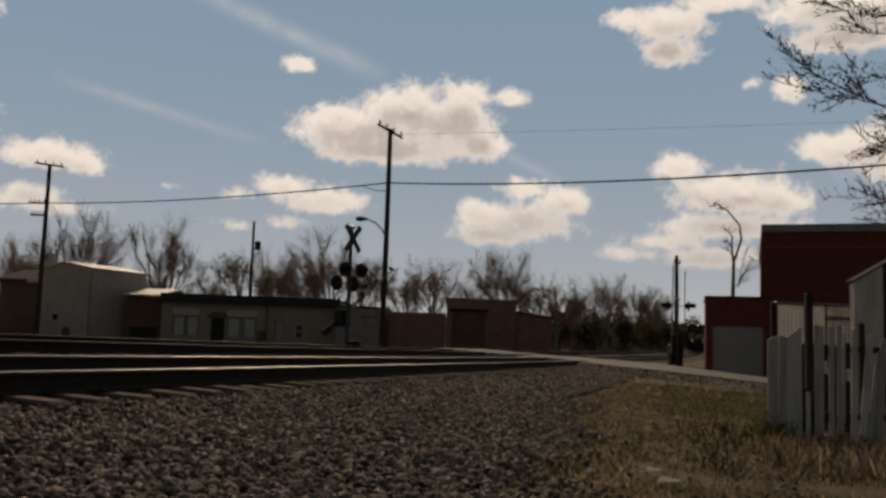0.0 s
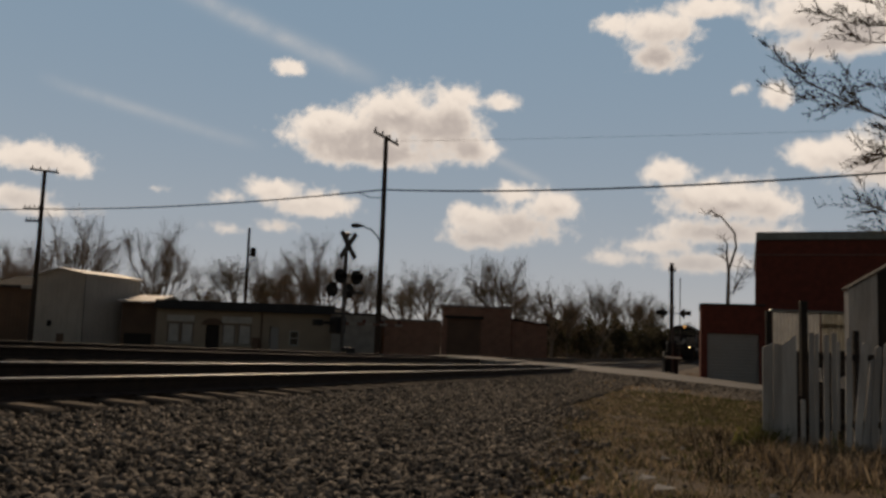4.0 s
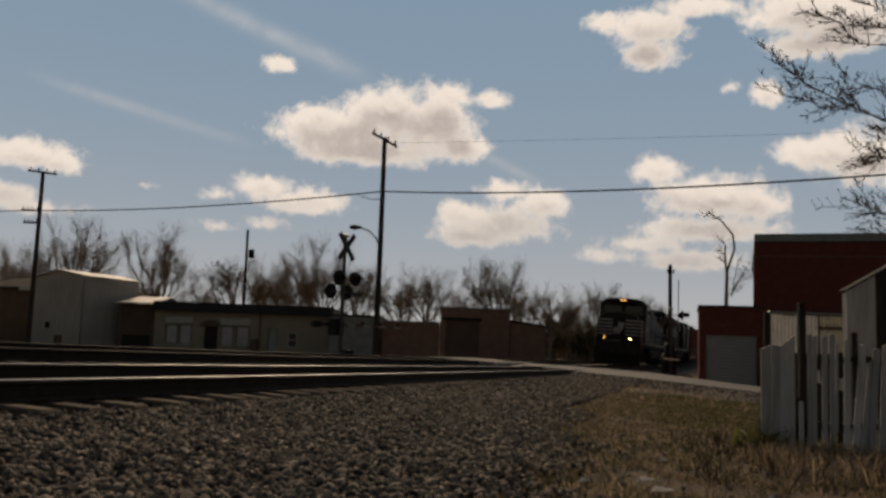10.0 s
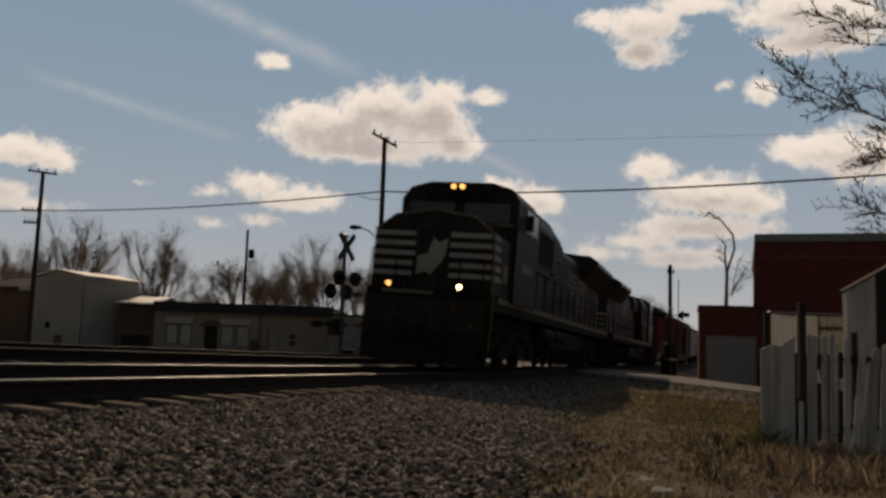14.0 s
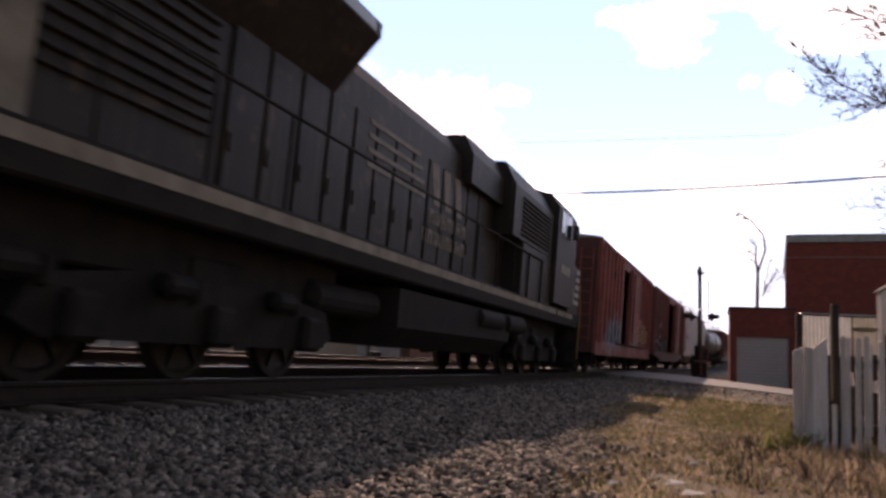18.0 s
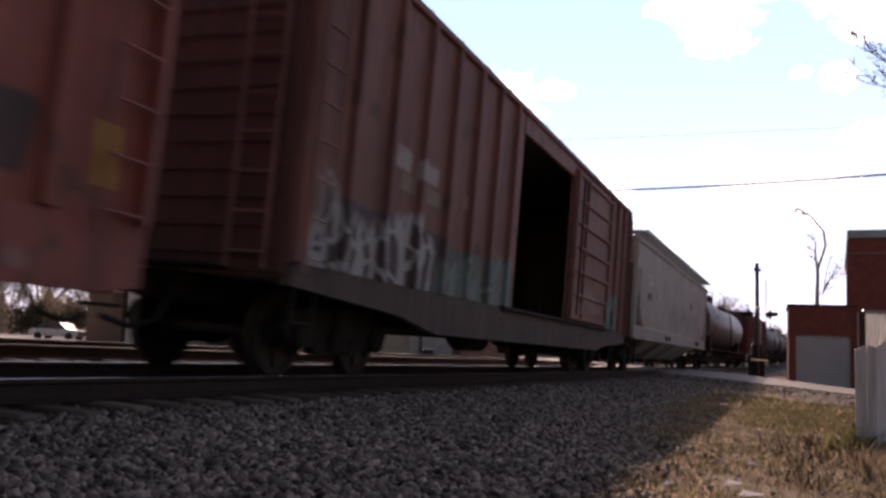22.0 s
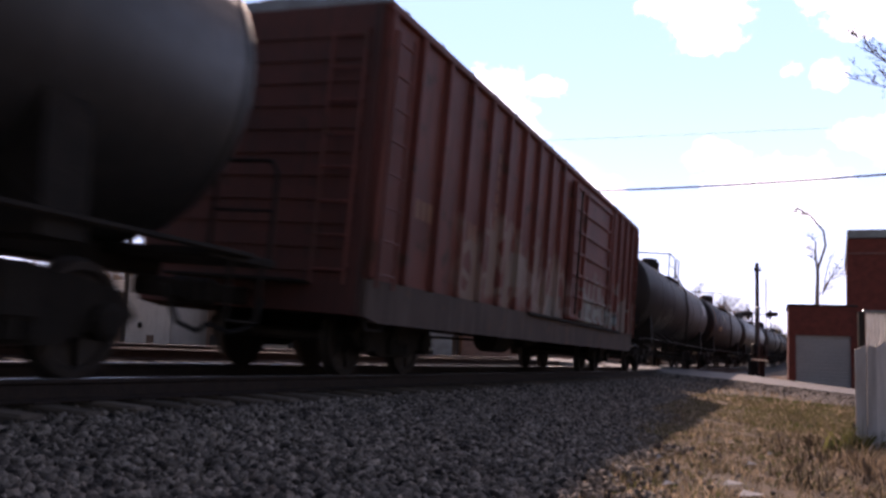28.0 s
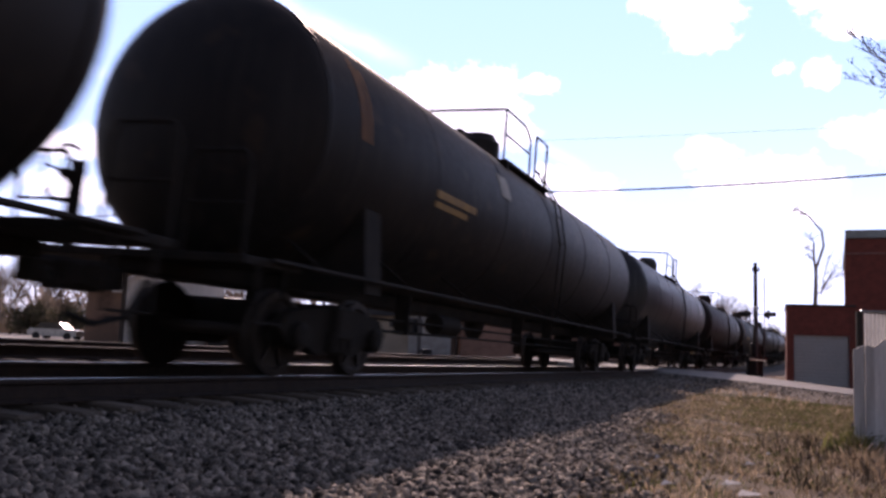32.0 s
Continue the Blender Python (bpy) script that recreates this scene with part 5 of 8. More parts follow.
    for sg in sides:
        for k in range(13):
            y = -2.4 + k * 0.74
            d = P("hood_door", Mesh().box(sg * 0.965 - 0.018, sg * 0.965 + 0.018, y, y + 0.66, 1.90, 3.62, 0.012), M_BLACK)
            P("latch", Mesh().box(sg * 0.995 - 0.012, sg * 0.995 + 0.012, y + 0.55, y + 0.60, 2.3, 2.5, 0.004), M_STEEL, d)
        for k in range(11):
            z = 2.35 + k * 0.14
            P("grille_slat", Mesh().box(sg * 0.97 - 0.03, sg * 0.97 + 0.03, 7.4, end - 0.45, z, z + 0.035, 0.01), M_BLACK)
        for k in range(9):
            z = 3.1 + k * 0.10
            P("blower_slat", Mesh().box(sg * 1.42 - 0.02, sg * 1.42 + 0.02, -6.7, -3.7, z, z + 0.04, 0.008), M_UNDER)
        y0 = 4.0 if f > 0 else -0.95
        for row, n in ((2.56, 7), (2.22, 8)):
            for k in range(n):
                y, hgt = y0 + 0.3 * k, 0.24
                g = Mesh().box(sg * 0.99 - 0.006, sg * 0.99 + 0.006, y, y + 0.07, row, row + hgt).box(sg * 0.99 - 0.006, sg * 0.99 + 0.006, y + 0.15, y + 0.22, row + 0.02 * (k % 2), row + hgt)
                g.box(sg * 0.99 - 0.006, sg * 0.99 + 0.006, y + 0.07, y + 0.15, row + hgt - 0.07 - 0.08 * (k % 3), row + hgt - 0.08 * (k % 3))
                P("lettering", g, M_FADED, None, "faded cream letter block")
        for k in range(4):
            z = 2.92 + 0.2 * k
            a0, a1 = (y0 - 2.4, y0) if f > 0 else (y0 + 2.3, y0 + 4.7)
            P("speed_stripe", Mesh().box(sg * 0.99 - 0.005, sg * 0.99 + 0.005, a0 + 0.12 * k, a1, z, z + 0.07), M_FADED, None, "faded cream stripe")
        for k in range(3):
            y, w2 = y0 + 0.3 + 0.62 * k, 0.34
            P("emblem", Mesh().prism([(y, 2.9), (y + w2, 2.9), (y + w2 + 0.22, 3.58), (y + 0.22, 3.58)], sg * 0.99 - 0.006, sg * 0.99 + 0.006, "x"), M_FADED, None, "faded cream slanted block")
    # radiator cab with overhanging wings
    wing = [(-0.95, 3.55), (0.95, 3.55), (1.55, 4.28), (1.55, 4.46), (1.2, 4.66), (-1.2, 4.66), (-1.55, 4.46), (-1.55, 4.28)]
    P("radiator_wing", Mesh().prism(wing, wing0, wing1), M_BLACK, None, "overhanging radiator housing")
    for k in range(3):
        P("radiator_fan", Mesh().lathe([(4.64, 0.72), (4.74, 0.72), (4.75, 0.62), (4.68, 0.6)], 24, (0, wing0 + 0.9 + k * 1.6, 0), "z"), M_UNDER)
    for sg in sides:
        P("wing_screen", Mesh().box(sg * 1.556 - 0.006, sg * 1.556 + 0.006, wing0 + 0.2, wing1 - 0.2, 4.30, 4.44), M_GALV)
        for k in range(4):
            z = 1.95 + k * 0.26
            x0, x1 = sorted((sg * 0.30, sg * 0.94))
            P("tail_stripe", Mesh().box(x0, x1, end - 0.005, end + 0.025, z, z + 0.12, 0.004), M_WHITE, None, "dirty white stripe")
        P("tail_panel", Mesh().box(sg * 0.955 - 0.01, sg * 0.955 + 0.01, end - 0.4, end, 1.7, 3.3), M_CREAM)
    P("exhaust_stack", Mesh().box(-0.35, 0.35, 1.0, 2.0, 4.2, 4.42, 0.04), M_UNDER)
    P("horn", Mesh().lathe([(2.5, 0.04), (2.85, 0.05), (2.95, 0.1)], 10, (0.2, 0, 4.36)).lathe([(2.5, 0.04), (2.8, 0.05), (2.9, 0.09)], 10, (-0.1, 0, 4.36)).box(-0.15, 0.25, 2.6, 2.66, 4.2, 4.36), M_UNDER)
    F("antenna", Mesh().lathe([(4.54, 0.22), (4.62, 0.2), (4.68, 0.08)], 14, (0, -7.4, 0), "z"), M_WHITE)
    F("cab_cooler", Mesh().box(-0.5, 0.5, -7.0, -6.3, 4.52, 4.68, 0.04), M_GALV)
    # railings, steps, ends
    for sg in sides:
        g = Mesh()
        y = -6.0
        while y < 11.0:
            g.tube([(sg * 1.42, y, 1.78), (sg * 1.42, y, 2.8)], 0.019, 6)
            y += 1.4
        g.tube([(sg * 1.42, -6.0, 2.8), (sg * 1.42, 10.9, 2.8)], 0.021, 6)
        P("handrail", g, M_UNDER, None, "long side handrail")
        for y0, e in ((fore - 10.75, -1), (11.4, 1)):
            for k in range(4):
                P("step", Mesh().box(min(sg * 1.05, sg * 1.46), max(sg * 1.05, sg * 1.46), y0 - 0.16, y0 + 0.16, 0.42 + k * 0.30, 0.46 + k * 0.30, 0.006), M_UNDER)
            for yy in (y0 - 0.18, y0 + 0.18):
                P("step_plate", Mesh().box(min(sg * 1.02, sg * 1.47), max(sg * 1.02, sg * 1.47), yy - 0.012, yy + 0.012, 0.36, 1.6), M_UNDER)
            P("grab_iron", Mesh().tube([(sg * 1.47, y0, 0.5), (sg * 1.5, y0, 1.7), (sg * 1.44, y0, 2.7), (sg * 1.44, y0 - e * 0.4, 2.7)], 0.02, 6), M_HANDRAIL if e < 0 else M_UNDER)
    for y0, e in ((fore - 11.0, -1), (11.55, 1)):
        for s0 in (-1, 1):
            g = Mesh()
            for x in (1.3, 0.75, 0.35):
                g.tube([(s0 * x, y0, 1.6), (s0 * x, y0, 2.5)], 0.02, 6)
            g.tube([(s0 * 0.35, y0, 2.5), (s0 * 1.3, y0, 2.5)], 0.02, 6)
            g.tube([(s0 * 0.35, y0, 2.05), (s0 * 1.3, y0, 2.05)], 0.016, 6)
            P("end_railing", g, M_HANDRAIL if e < 0 and f < 0 else M_UNDER, None, "worn yellow end railing" if e < 0 and f < 0 else "")
        P("pilot", Mesh().box(-1.4, 1.4, y0 - 0.06, y0 + 0.06, 0.55, 1.6, 0.02), M_BLACK)
        P("snowplow", Mesh().prism([(y0 - 0.05 + 0.0, 0.9), (y0 + e * 0.28, 0.22), (y0 + e * 0.32, 0.16), (y0 + e * 0.2, 0.16), (y0 - 0.1, 0.8)], -1.35, 1.35, "x"), M_UNDER)
        m = Mesh()
        m.box(-0.09, 0.09, min(y0, y0 + e * 0.5), max(y0, y0 + e * 0.5), 0.76, 0.94, 0.02)
        m.box(-0.17, 0.14, min(y0 + e * 0.35, y0 + e * 0.6), max(y0 + e * 0.35, y0 + e * 0.6), 0.70, 0.98, 0.04)
        P("coupler", m, M_UNDER, None, "knuckle coupler")
        for x in (-0.7, -0.55, 0.45, 0.6):
            P("air_hose", Mesh().tube([(x, y0 + e * 0.06, 1.15), (x, y0 + e * 0.2, 0.85), (x * 0.8, y0 + e * 0.3, 0.6)], 0.025, 6), M_WIRE)
    for yc in (-7.2, 7.2):
        m = Mesh()
        for sg in sides:
            m.prism([(yc - 2.5, 0.5), (yc - 2.3, 0.82), (yc - 1.2, 0.95), (yc + 1.2, 0.95), (yc + 2.3, 0.82), (yc + 2.5, 0.5), (yc + 2.2, 0.36), (yc - 2.2, 0.36)], sg * 1.08 - 0.09, sg * 1.08 + 0.09, "x")
        m.box(-1.1, 1.1, yc - 0.4, yc + 0.4, 0.5, 1.2, 0.05)
        for sg in sides:
            P("brake_rigging", Mesh().box(sg * 1.0 - 0.06, sg * 1.0 + 0.06, yc - 2.75, yc + 2.75, 0.92, 1.42, 0.03), M_UNDER)
        b = P("bogie", m, M_UNDER, None, "three-axle truck frame")
        for k in (-1.85, 0, 1.85):
            for sg in sides:
                P("journal_box", Mesh().box(sg * 1.2 - 0.1, sg * 1.2 + 0.1, yc + k - 0.2, yc + k + 0.2, 0.34, 0.74, 0.05), M_UNDER, b)
                P("spring", Mesh().lathe([(0.74, 0.09), (0.95, 0.09)], 10, (sg * 1.16, yc + k + 0.38, 0), "z"), M_UNDER, b)
                P("brake_cylinder", Mesh().lathe([(yc + k + 0.55, 0.05), (yc + k + 0.6, 0.11), (yc + k + 0.95, 0.11), (yc + k + 1.0, 0.05)], 10, (sg * 1.24, 0, 0.86)), M_UNDER, b)
            w = shared("wheelset", WHEEL_LOCO, b, pose(0, f * (yc + k), 0.52))
            WHEELSETS.append((w, (0, f * (yc + k), 0.52), 0.52))
    return car


TRAIN = []


def couple(ob, s0, s1):
    TRAIN.append((ob, (s0 + s1) / 2))


couple(locomotive(1, "black diesel locomotive leading cab first with lit headlights"), -21.9, 1.6)
couple(locomotive(-1, "black diesel locomotive running with its radiator end first", 4.9, 9.95, 10.0, -1.0, 0.27, -0.75), 2.55, 26.05)
couple(boxcar(16.6, M_RED, -2.05, -0.25, -0.25, 3.45, 4.58, "oxide red ribbed boxcar with grey sprayed letters, door ajar",
              [(-7.6, 2.24, 3, 0.2, M_CREAM), (-7.7, 1.72, 4, 0.17, M_CREAM), (-6.6, 2.28, 3, 0.2, M_CREAM), (-7.4, 1.4, 5, 0.15, M_GRAFF3), (7.72, 1.36, 1, 0.44, M_YELLOW)], True), 28.3, 44.9)
stencil("1977", 1.536, -6.56, 1.75, 0.19, M_CREAM, TRAIN[-1][0])
couple(boxcar(17.3, M_RED2, -1.75, 1.9, 1.9, 5.65, 4.58, "faded maroon boxcar with an open doorway and white graffiti",
              [(-6.4, 2.26, 3, 0.2, M_CREAM), (-5.75, 2.24, 4, 0.19, M_CREAM), (-4.3, 2.4, 2, 0.2, M_CREAM), (7.2, 1.6, 3, 0.2, M_ORANGE)], deep=True), 46.8, 64.1)
couple(hopper(19.4, 4.06), 65.5, 84.9)
couple(tank(21.4, M_TANK2, "weathered dark grey tank car with a pipe railing on top", [(-6.5, 25, 0.9, 0.5, M_YELLOW), (-6.4, 12, 1.0, 0.18, M_UNDER), (0.6, 38, 0.05, 0.4, M_WHITE), (6.0, 30, 0.06, 0.35, M_WHITE)], 0.05), 86.4, 108.2)
couple(boxcar(16.9, M_RED3, 0, -1, 0.4, 4.3, 4.29, "rusty red boxcar with a closed door and tan graffiti",
              [(-4.3, 2.3 + 0.21 * k, 1, 0.16, M_GRAFF3) for k in range(6)] + [(-7.45, 2.0, 4, 0.24, M_GRAFF3), (-5.4, 2.0, 2, 0.24, M_GRAFF3), (6.4, 2.9, 3, 0.18, M_GRAFF3)], True), 109.7, 126.6)
TANK_MARKS = [[(-4.0, 40, 0.05, 0.5, M_CREAM), (1.8, 35, 0.05, 0.4, M_CREAM), (7.2, 5, 0.6, 0.5, M_WHITE)],
              [(-8.1, 0, 0.07, 1.0, M_ORANGE), (-7.94, 0, 0.05, 0.9, M_ORANGE), (-5.9, -8, 1.5, 0.1, M_HANDRAIL), (-5.9, -13, 1.2, 0.08, M_HANDRAIL), (-3.2, 12, 0.5, 0.4, M_CREAM), (5.4, 30, 0.05, 0.35, M_WHITE)],
              [(-6.0, 12, 3.0, 0.3, M_TANK2), (1.2, 38, 0.06, 0.4, M_CREAM), (6.8, 5, 0.6, 0.5, M_WHITE)]]
s = 128.2
for k in range(9):
    couple(tank(19.6, M_TANKTAG if k == 0 else (M_TANK, M_TANK, M_TANK2, M_TANK)[k % 4], ("black tank car with pale stencils and sprayed outlines", "black tank car with rust-orange bands and a pipe railing", "dusty dark grey tank car")[(0, 1, 2, 0)[k % 4]], TANK_MARKS[k % 3], 0.4, -0.55), s + 0.55, s + 20.15)
    s += 20.75


def run(t, s0):
    """How far along the track a place of the train is at t seconds."""
    k = t - 18.0
    return s0 - SPEED * k - 0.5 * GAIN * k * k

# ================= buildings across the street =================


def brick_paint(m, scale=1.0):
    """Courses of bricks with pale joints laid over a paint."""
    nt = m.node_tree
    n, ln = nt.nodes, nt.links
    b = n["Principled BSDF"]
    col = b.inputs["Base Color"].links[0].from_socket
    tc, sep, com, br = n.new("ShaderNodeTexCoord"), n.new("ShaderNodeSeparateXYZ"), n.new("ShaderNodeCombineXYZ"), n.new("ShaderNodeTexBrick")
    ad = n.new("ShaderNodeMath")
    ln.new(tc.outputs["Object"], sep.inputs[0])
    ln.new(sep.outputs["X"], ad.inputs[0])
    ln.new(sep.outputs["Y"], ad.inputs[1])
    ln.new(ad.outputs[0], com.inputs["X"])
    ln.new(sep.outputs["Z"], com.inputs["Y"])
    ln.new(com.outputs[0], br.inputs["Vector"])
    br.inputs["Scale"].default_value = scale
    br.inputs["Brick Width"].default_value, br.inputs["Row Height"].default_value, br.inputs["Mortar Size"].default_value = 0.215, 0.075, 0.006
    br.inputs["Color1"].default_value, br.inputs["Color2"].default_value, br.inputs["Mortar"].default_value = (0.85, 0.85, 0.85, 1), (1.15, 1.15, 1.15, 1), (1.5, 1.45, 1.4, 1)
    mx = n.new("ShaderNodeMix")
    mx.data_type, mx.blend_type = "RGBA", "MULTIPLY"
    mx.inputs[0].default_value = 1.0
    ln.new(col, mx.inputs[6])
    ln.new(br.outputs["Color"], mx.inputs[7])
    ln.new(mx.outputs[2], b.inputs["Base Color"])


brick_paint(M_BRICK)
brick_paint(M_BRICK2)


def wall_with_holes(x0, x1, y0, y1, z0, z1, holes):
    """A wall facing -y, with openings (a, b, c, d) cut through it."""
    m = Mesh()
    xs = sorted({x0, x1, *[h[0] for h in holes], *[h[1] for h in holes]})
    zs = sorted({z0, z1, *[h[2] for h in holes], *[h[3] for h in holes]})
    for a, b in zip(xs, xs[1:]):
        run0 = None
        for c, d in zip(zs, zs[1:]):
            solid = not any(h[0] <= a and b <= h[1] and h[2] <= c and d <= h[3] for h in holes)
            if solid and run0 is None:
                run0 = c
            if run0 is not None and not solid:
                m.box(a, b, y0, y1, run0, c)
                run0 = None
        if run0 is not None:
            m.box(a, b, y0, y1, run0, z1)
    return m


GZ = -0.95      # foot of the walls, just in the ground

# equipment shed of pale metal
shed = tagged(new("equipment_shed"), "tall pale grey metal-sided equipment shed with a low gable", "shed")
A, B, C, D = (-29.6, 61.5), (-25.3, 60.0), (-23.35, 65.5), (-27.6, 67.0)


def upright(m, p, q, z0, z1a, z1b, t=0.12, mid=None):
    d = Vector((q[0] - p[0], q[1] - p[1])).normalized()
    nx, ny = d.y * t, -d.x * t
    top = [(p, z1a)] + ([(((p[0] + q[0]) / 2, (p[1] + q[1]) / 2), mid)] if mid else []) + [(q, z1b)]
    pts = [(p, z0)] + top + [(q, z0)]
    v = [(a[0], a[1], z) for a, z in pts] + [(a[0] - nx, a[1] - ny, z) for a, z in pts]
    k = len(pts)
    return m.add(v, [tuple(range(k)), tuple(range(2 * k - 1, k - 1, -1))] + [(i, (i + 1) % k, k + (i + 1) % k, k + i) for i in range(k)])


part("front_wall", upright(Mesh(), A, B, GZ, 3.9, 4.1, mid=4.55), M_SHED, shed)
part("side_wall", upright(Mesh(), B, C, GZ, 4.1, 4.1), M_SHED, shed)
part("back_wall", upright(Mesh(), C, D, GZ, 4.1, 3.9, mid=4.55), M_SHED, shed)
part("side_wall", upright(Mesh(), D, A, GZ, 3.9, 3.9), M_SHED, shed)
rm = Mesh()
mid0, mid1 = ((A[0] + B[0]) / 2 - 0.1, (A[1] + B[1]) / 2 - 0.35), ((C[0] + D[0]) / 2, (C[1] + D[1]) / 2 + 0.3)
for e0, e1, z in (((B[0] + 0.1, B[1] - 0.4), (C[0] + 0.25, C[1]), 4.10), ((A[0] - 0.25, A[1] - 0.3), (D[0] - 0.25, D[1]), 3.90)):
    rm.add([(*mid0, 4.62), (*mid1, 4.62), (*e1, z + 0.07), (*e0, z + 0.07), (*mid0, 4.55), (*mid1, 4.55), (*e1, z), (*e0, z)],
           [(0, 1, 2, 3), (7, 6, 5, 4), (0, 4, 5, 1), (1, 5, 6, 2), (2, 6, 7, 3), (3, 7, 4, 0)])
part("roof", rm, M_TIN, shed, "bright metal roof")
for k in range(22):
    w = k / 21
    for P0, P1 in ((A, B), (B, C)):
        x, y = P0[0] + (P1[0] - P0[0]) * w, P0[1] + (P1[1] - P0[1]) * w
        part("siding_rib", Mesh().box(x - 0.02, x + 0.02, y - 0.03, y + 0.01, GZ, 3.85), M_SHED, shed)
part("hatch", Mesh().box(-28.2, -27.9, 60.78, 60.86, 0.4, 0.8, 0.01), M_UNDER, shed)
part("meter_box", Mesh().box(-27.3, -26.8, 60.4, 60.55, -0.7, -0.1, 0.02), M_SIDING, shed)

# brown house behind the shed
hs = tagged(new("brown_house"), "low dark brown house with a pale eave board", "house")
part("wall", Mesh().box(-33.8, -29.9, 64, 72, GZ, 3.2), M_SIDING, hs)
for k in range(13):
    part("batten", Mesh().box(-33.78 + 0.3 * k, -33.72 + 0.3 * k, 63.96, 63.998, GZ, 3.1, 0.008), M_SIDING, hs)
part("roof", Mesh().prism([(63.4, 3.2), (72.6, 3.2), (72.6, 3.35), (68, 4.3), (63.4, 3.35)], -34.1, -29.5, "x"), M_DARKROOF, hs)
part("eave_board", Mesh().box(-31.5, -29.4, 63.3, 63.4, 3.1, 3.36, 0.01), M_TRIM, hs)
part("door", Mesh().box(-30.6, -30.0, 63.93, 64.0, GZ, 1.2, 0.02), M_DARKWOOD, hs, "dark door")

# low commercial building
lb = tagged(new("shop_building"), "long low tan building with boarded windows and a dark shingled fascia", "building")
Y0 = 62.0
holes = [(-19.95, -19.05, -0.45, 1.0), (-18.95, -18.05, -0.45, 1.0), (-17.15, -16.15, GZ, 0.95), (-15.95, -15.0, -0.45, 1.0), (-14.8, -13.85, -0.45, 1.0), (-12.5, -11.8, GZ, 0.95), (-11.05, -10.35, -0.4, 0.7)]
part("front_wall", wall_with_holes(-20.8, -7.9, Y0, Y0 + 0.25, GZ, 2.0, holes), M_TAN, lb)
part("side_wall", Mesh().box(-8.15, -7.9, Y0 + 0.25, 70, GZ, 2.4), M_TAN, lb)
part("back_wall", Mesh().box(-23.4, -7.9, 70, 70.25, GZ, 2.4), M_TAN, lb)
part("roof", Mesh().box(-20.9, -7.8, Y0 - 0.1, 70.3, 2.4, 2.55, 0.02), M_DARKROOF, lb)
part("fascia", Mesh().prism([(Y0 - 0.65, 1.95), (Y0, 1.95), (Y0, 2.62), (Y0 - 0.3, 2.62)], -20.85, -7.8, "x"), M_DARKROOF, lb, "dark shingled fascia")
for k, (a, b, c, d) in enumerate(holes):
    if k in (0, 1, 3, 4):
        w = part("window", Mesh().box(a + 0.06, b - 0.06, Y0 + 0.06, Y0 + 0.10, c + 0.06, d - 0.06, 0.005), M_TRIM, lb, "window boarded with a white panel")
        part("window_frame", Mesh().box(a, a + 0.06, Y0 - 0.03, Y0 + 0.12, c, d).box(b - 0.06, b, Y0 - 0.03, Y0 + 0.12, c, d).box(a, b, Y0 - 0.03, Y0 + 0.12, d - 0.06, d), M_SIDING, w)
        part("sill", Mesh().box(a - 0.05, b + 0.05, Y0 - 0.1, Y0 + 0.02, c - 0.08, c, 0.01), M_TRIM, w)
    elif k == 6:
        w = part("window", Mesh().box(a + 0.07, b - 0.07, Y0 + 0.08, Y0 + 0.10, c + 0.07, d - 0.07), M_GLASS, lb, "small sash window")
        part("window_frame", Mesh().box(a, a + 0.08, Y0 - 0.03, Y0 + 0.12, c, d).box(b - 0.08, b, Y0 - 0.03, Y0 + 0.12, c, d).box(a, b, Y0 - 0.03, Y0 + 0.12, d - 0.08, d).box(a, b, Y0 - 0.03, Y0 + 0.12, c, c + 0.08).box(a, b, Y0 + 0.02, Y0 + 0.1, 0.12, 0.18), M_TRIM, w)
    else:
        part("door", Mesh().box(a + 0.05, b - 0.05, Y0 + 0.14, Y0 + 0.2, c, d - 0.05, 0.01), M_DARKWOOD if k == 2 else M_DOOR, lb, "dark recessed door" if k == 2 else "grey door")
for a, b in ((-20.0, -18.0), (-16.0, -13.8)):
    part("sign_board", Mesh().box(a, b, Y0 - 0.06, Y0 - 0.01, 1.08, 1.55, 0.01), M_TRIM, lb, "blank pale sign board")
part("archway", Mesh().prism([(-17.5, 0.9), (-17.3, 1.2), (-16.9, 1.38), (-16.4, 1.38), (-16.0, 1.2), (-15.98, 0.95)], Y0 - 0.08, Y0 - 0.005, "y"), M_SIDING, lb)
part("downpipe", Mesh().tube([(-13.1, Y0 - 0.08, GZ), (-13.1, Y0 - 0.08, 1.9)], 0.06, 8), M_SIDING, lb)
part("waste_bin", Mesh().box(-13.6, -13.15, Y0 - 0.7, Y0 - 0.2, GZ, 0.1, 0.04), M_SIDING, lb)
wing = tagged(new("brown_annex"), "brown wooden annex under a bright metal roof edge", "building")
part("wall", Mesh().box(-23.5, -20.85, 62.4, 69.5, GZ, 2.35), M_SIDING, wing)
for k in range(14):
    part("board", Mesh().box(-23.5 + k * 0.19, -23.34 + k * 0.19, 62.36, 62.4, GZ, 2.35, 0.01), M_SIDING, wing)
part("roof", Mesh().prism([(61.6, 2.38), (66.0, 3.0), (69.8, 2.5), (69.8, 2.58), (66.0, 3.08), (61.6, 2.46)], -23.6, -20.87, "x"), M_TIN, wing, "bright metal roof sloping to the street")
part("roller_door", Mesh().box(-23.2, -21.2, 62.3, 62.36, GZ, 0.1, 0.01), M_DARKWOOD, wing, "dark low loading door")
ca = tagged(new("cream_block_building"), "small cream painted block building beside the street", "building")
part("front_wall", Mesh().box(-7.75, -4.45, 60, 60.25, GZ, 1.95), M_CONCRETE, ca)
part("side_wall", Mesh().box(-4.7, -4.45, 60.25, 68, GZ, 1.95), M_CONCRETE, ca)
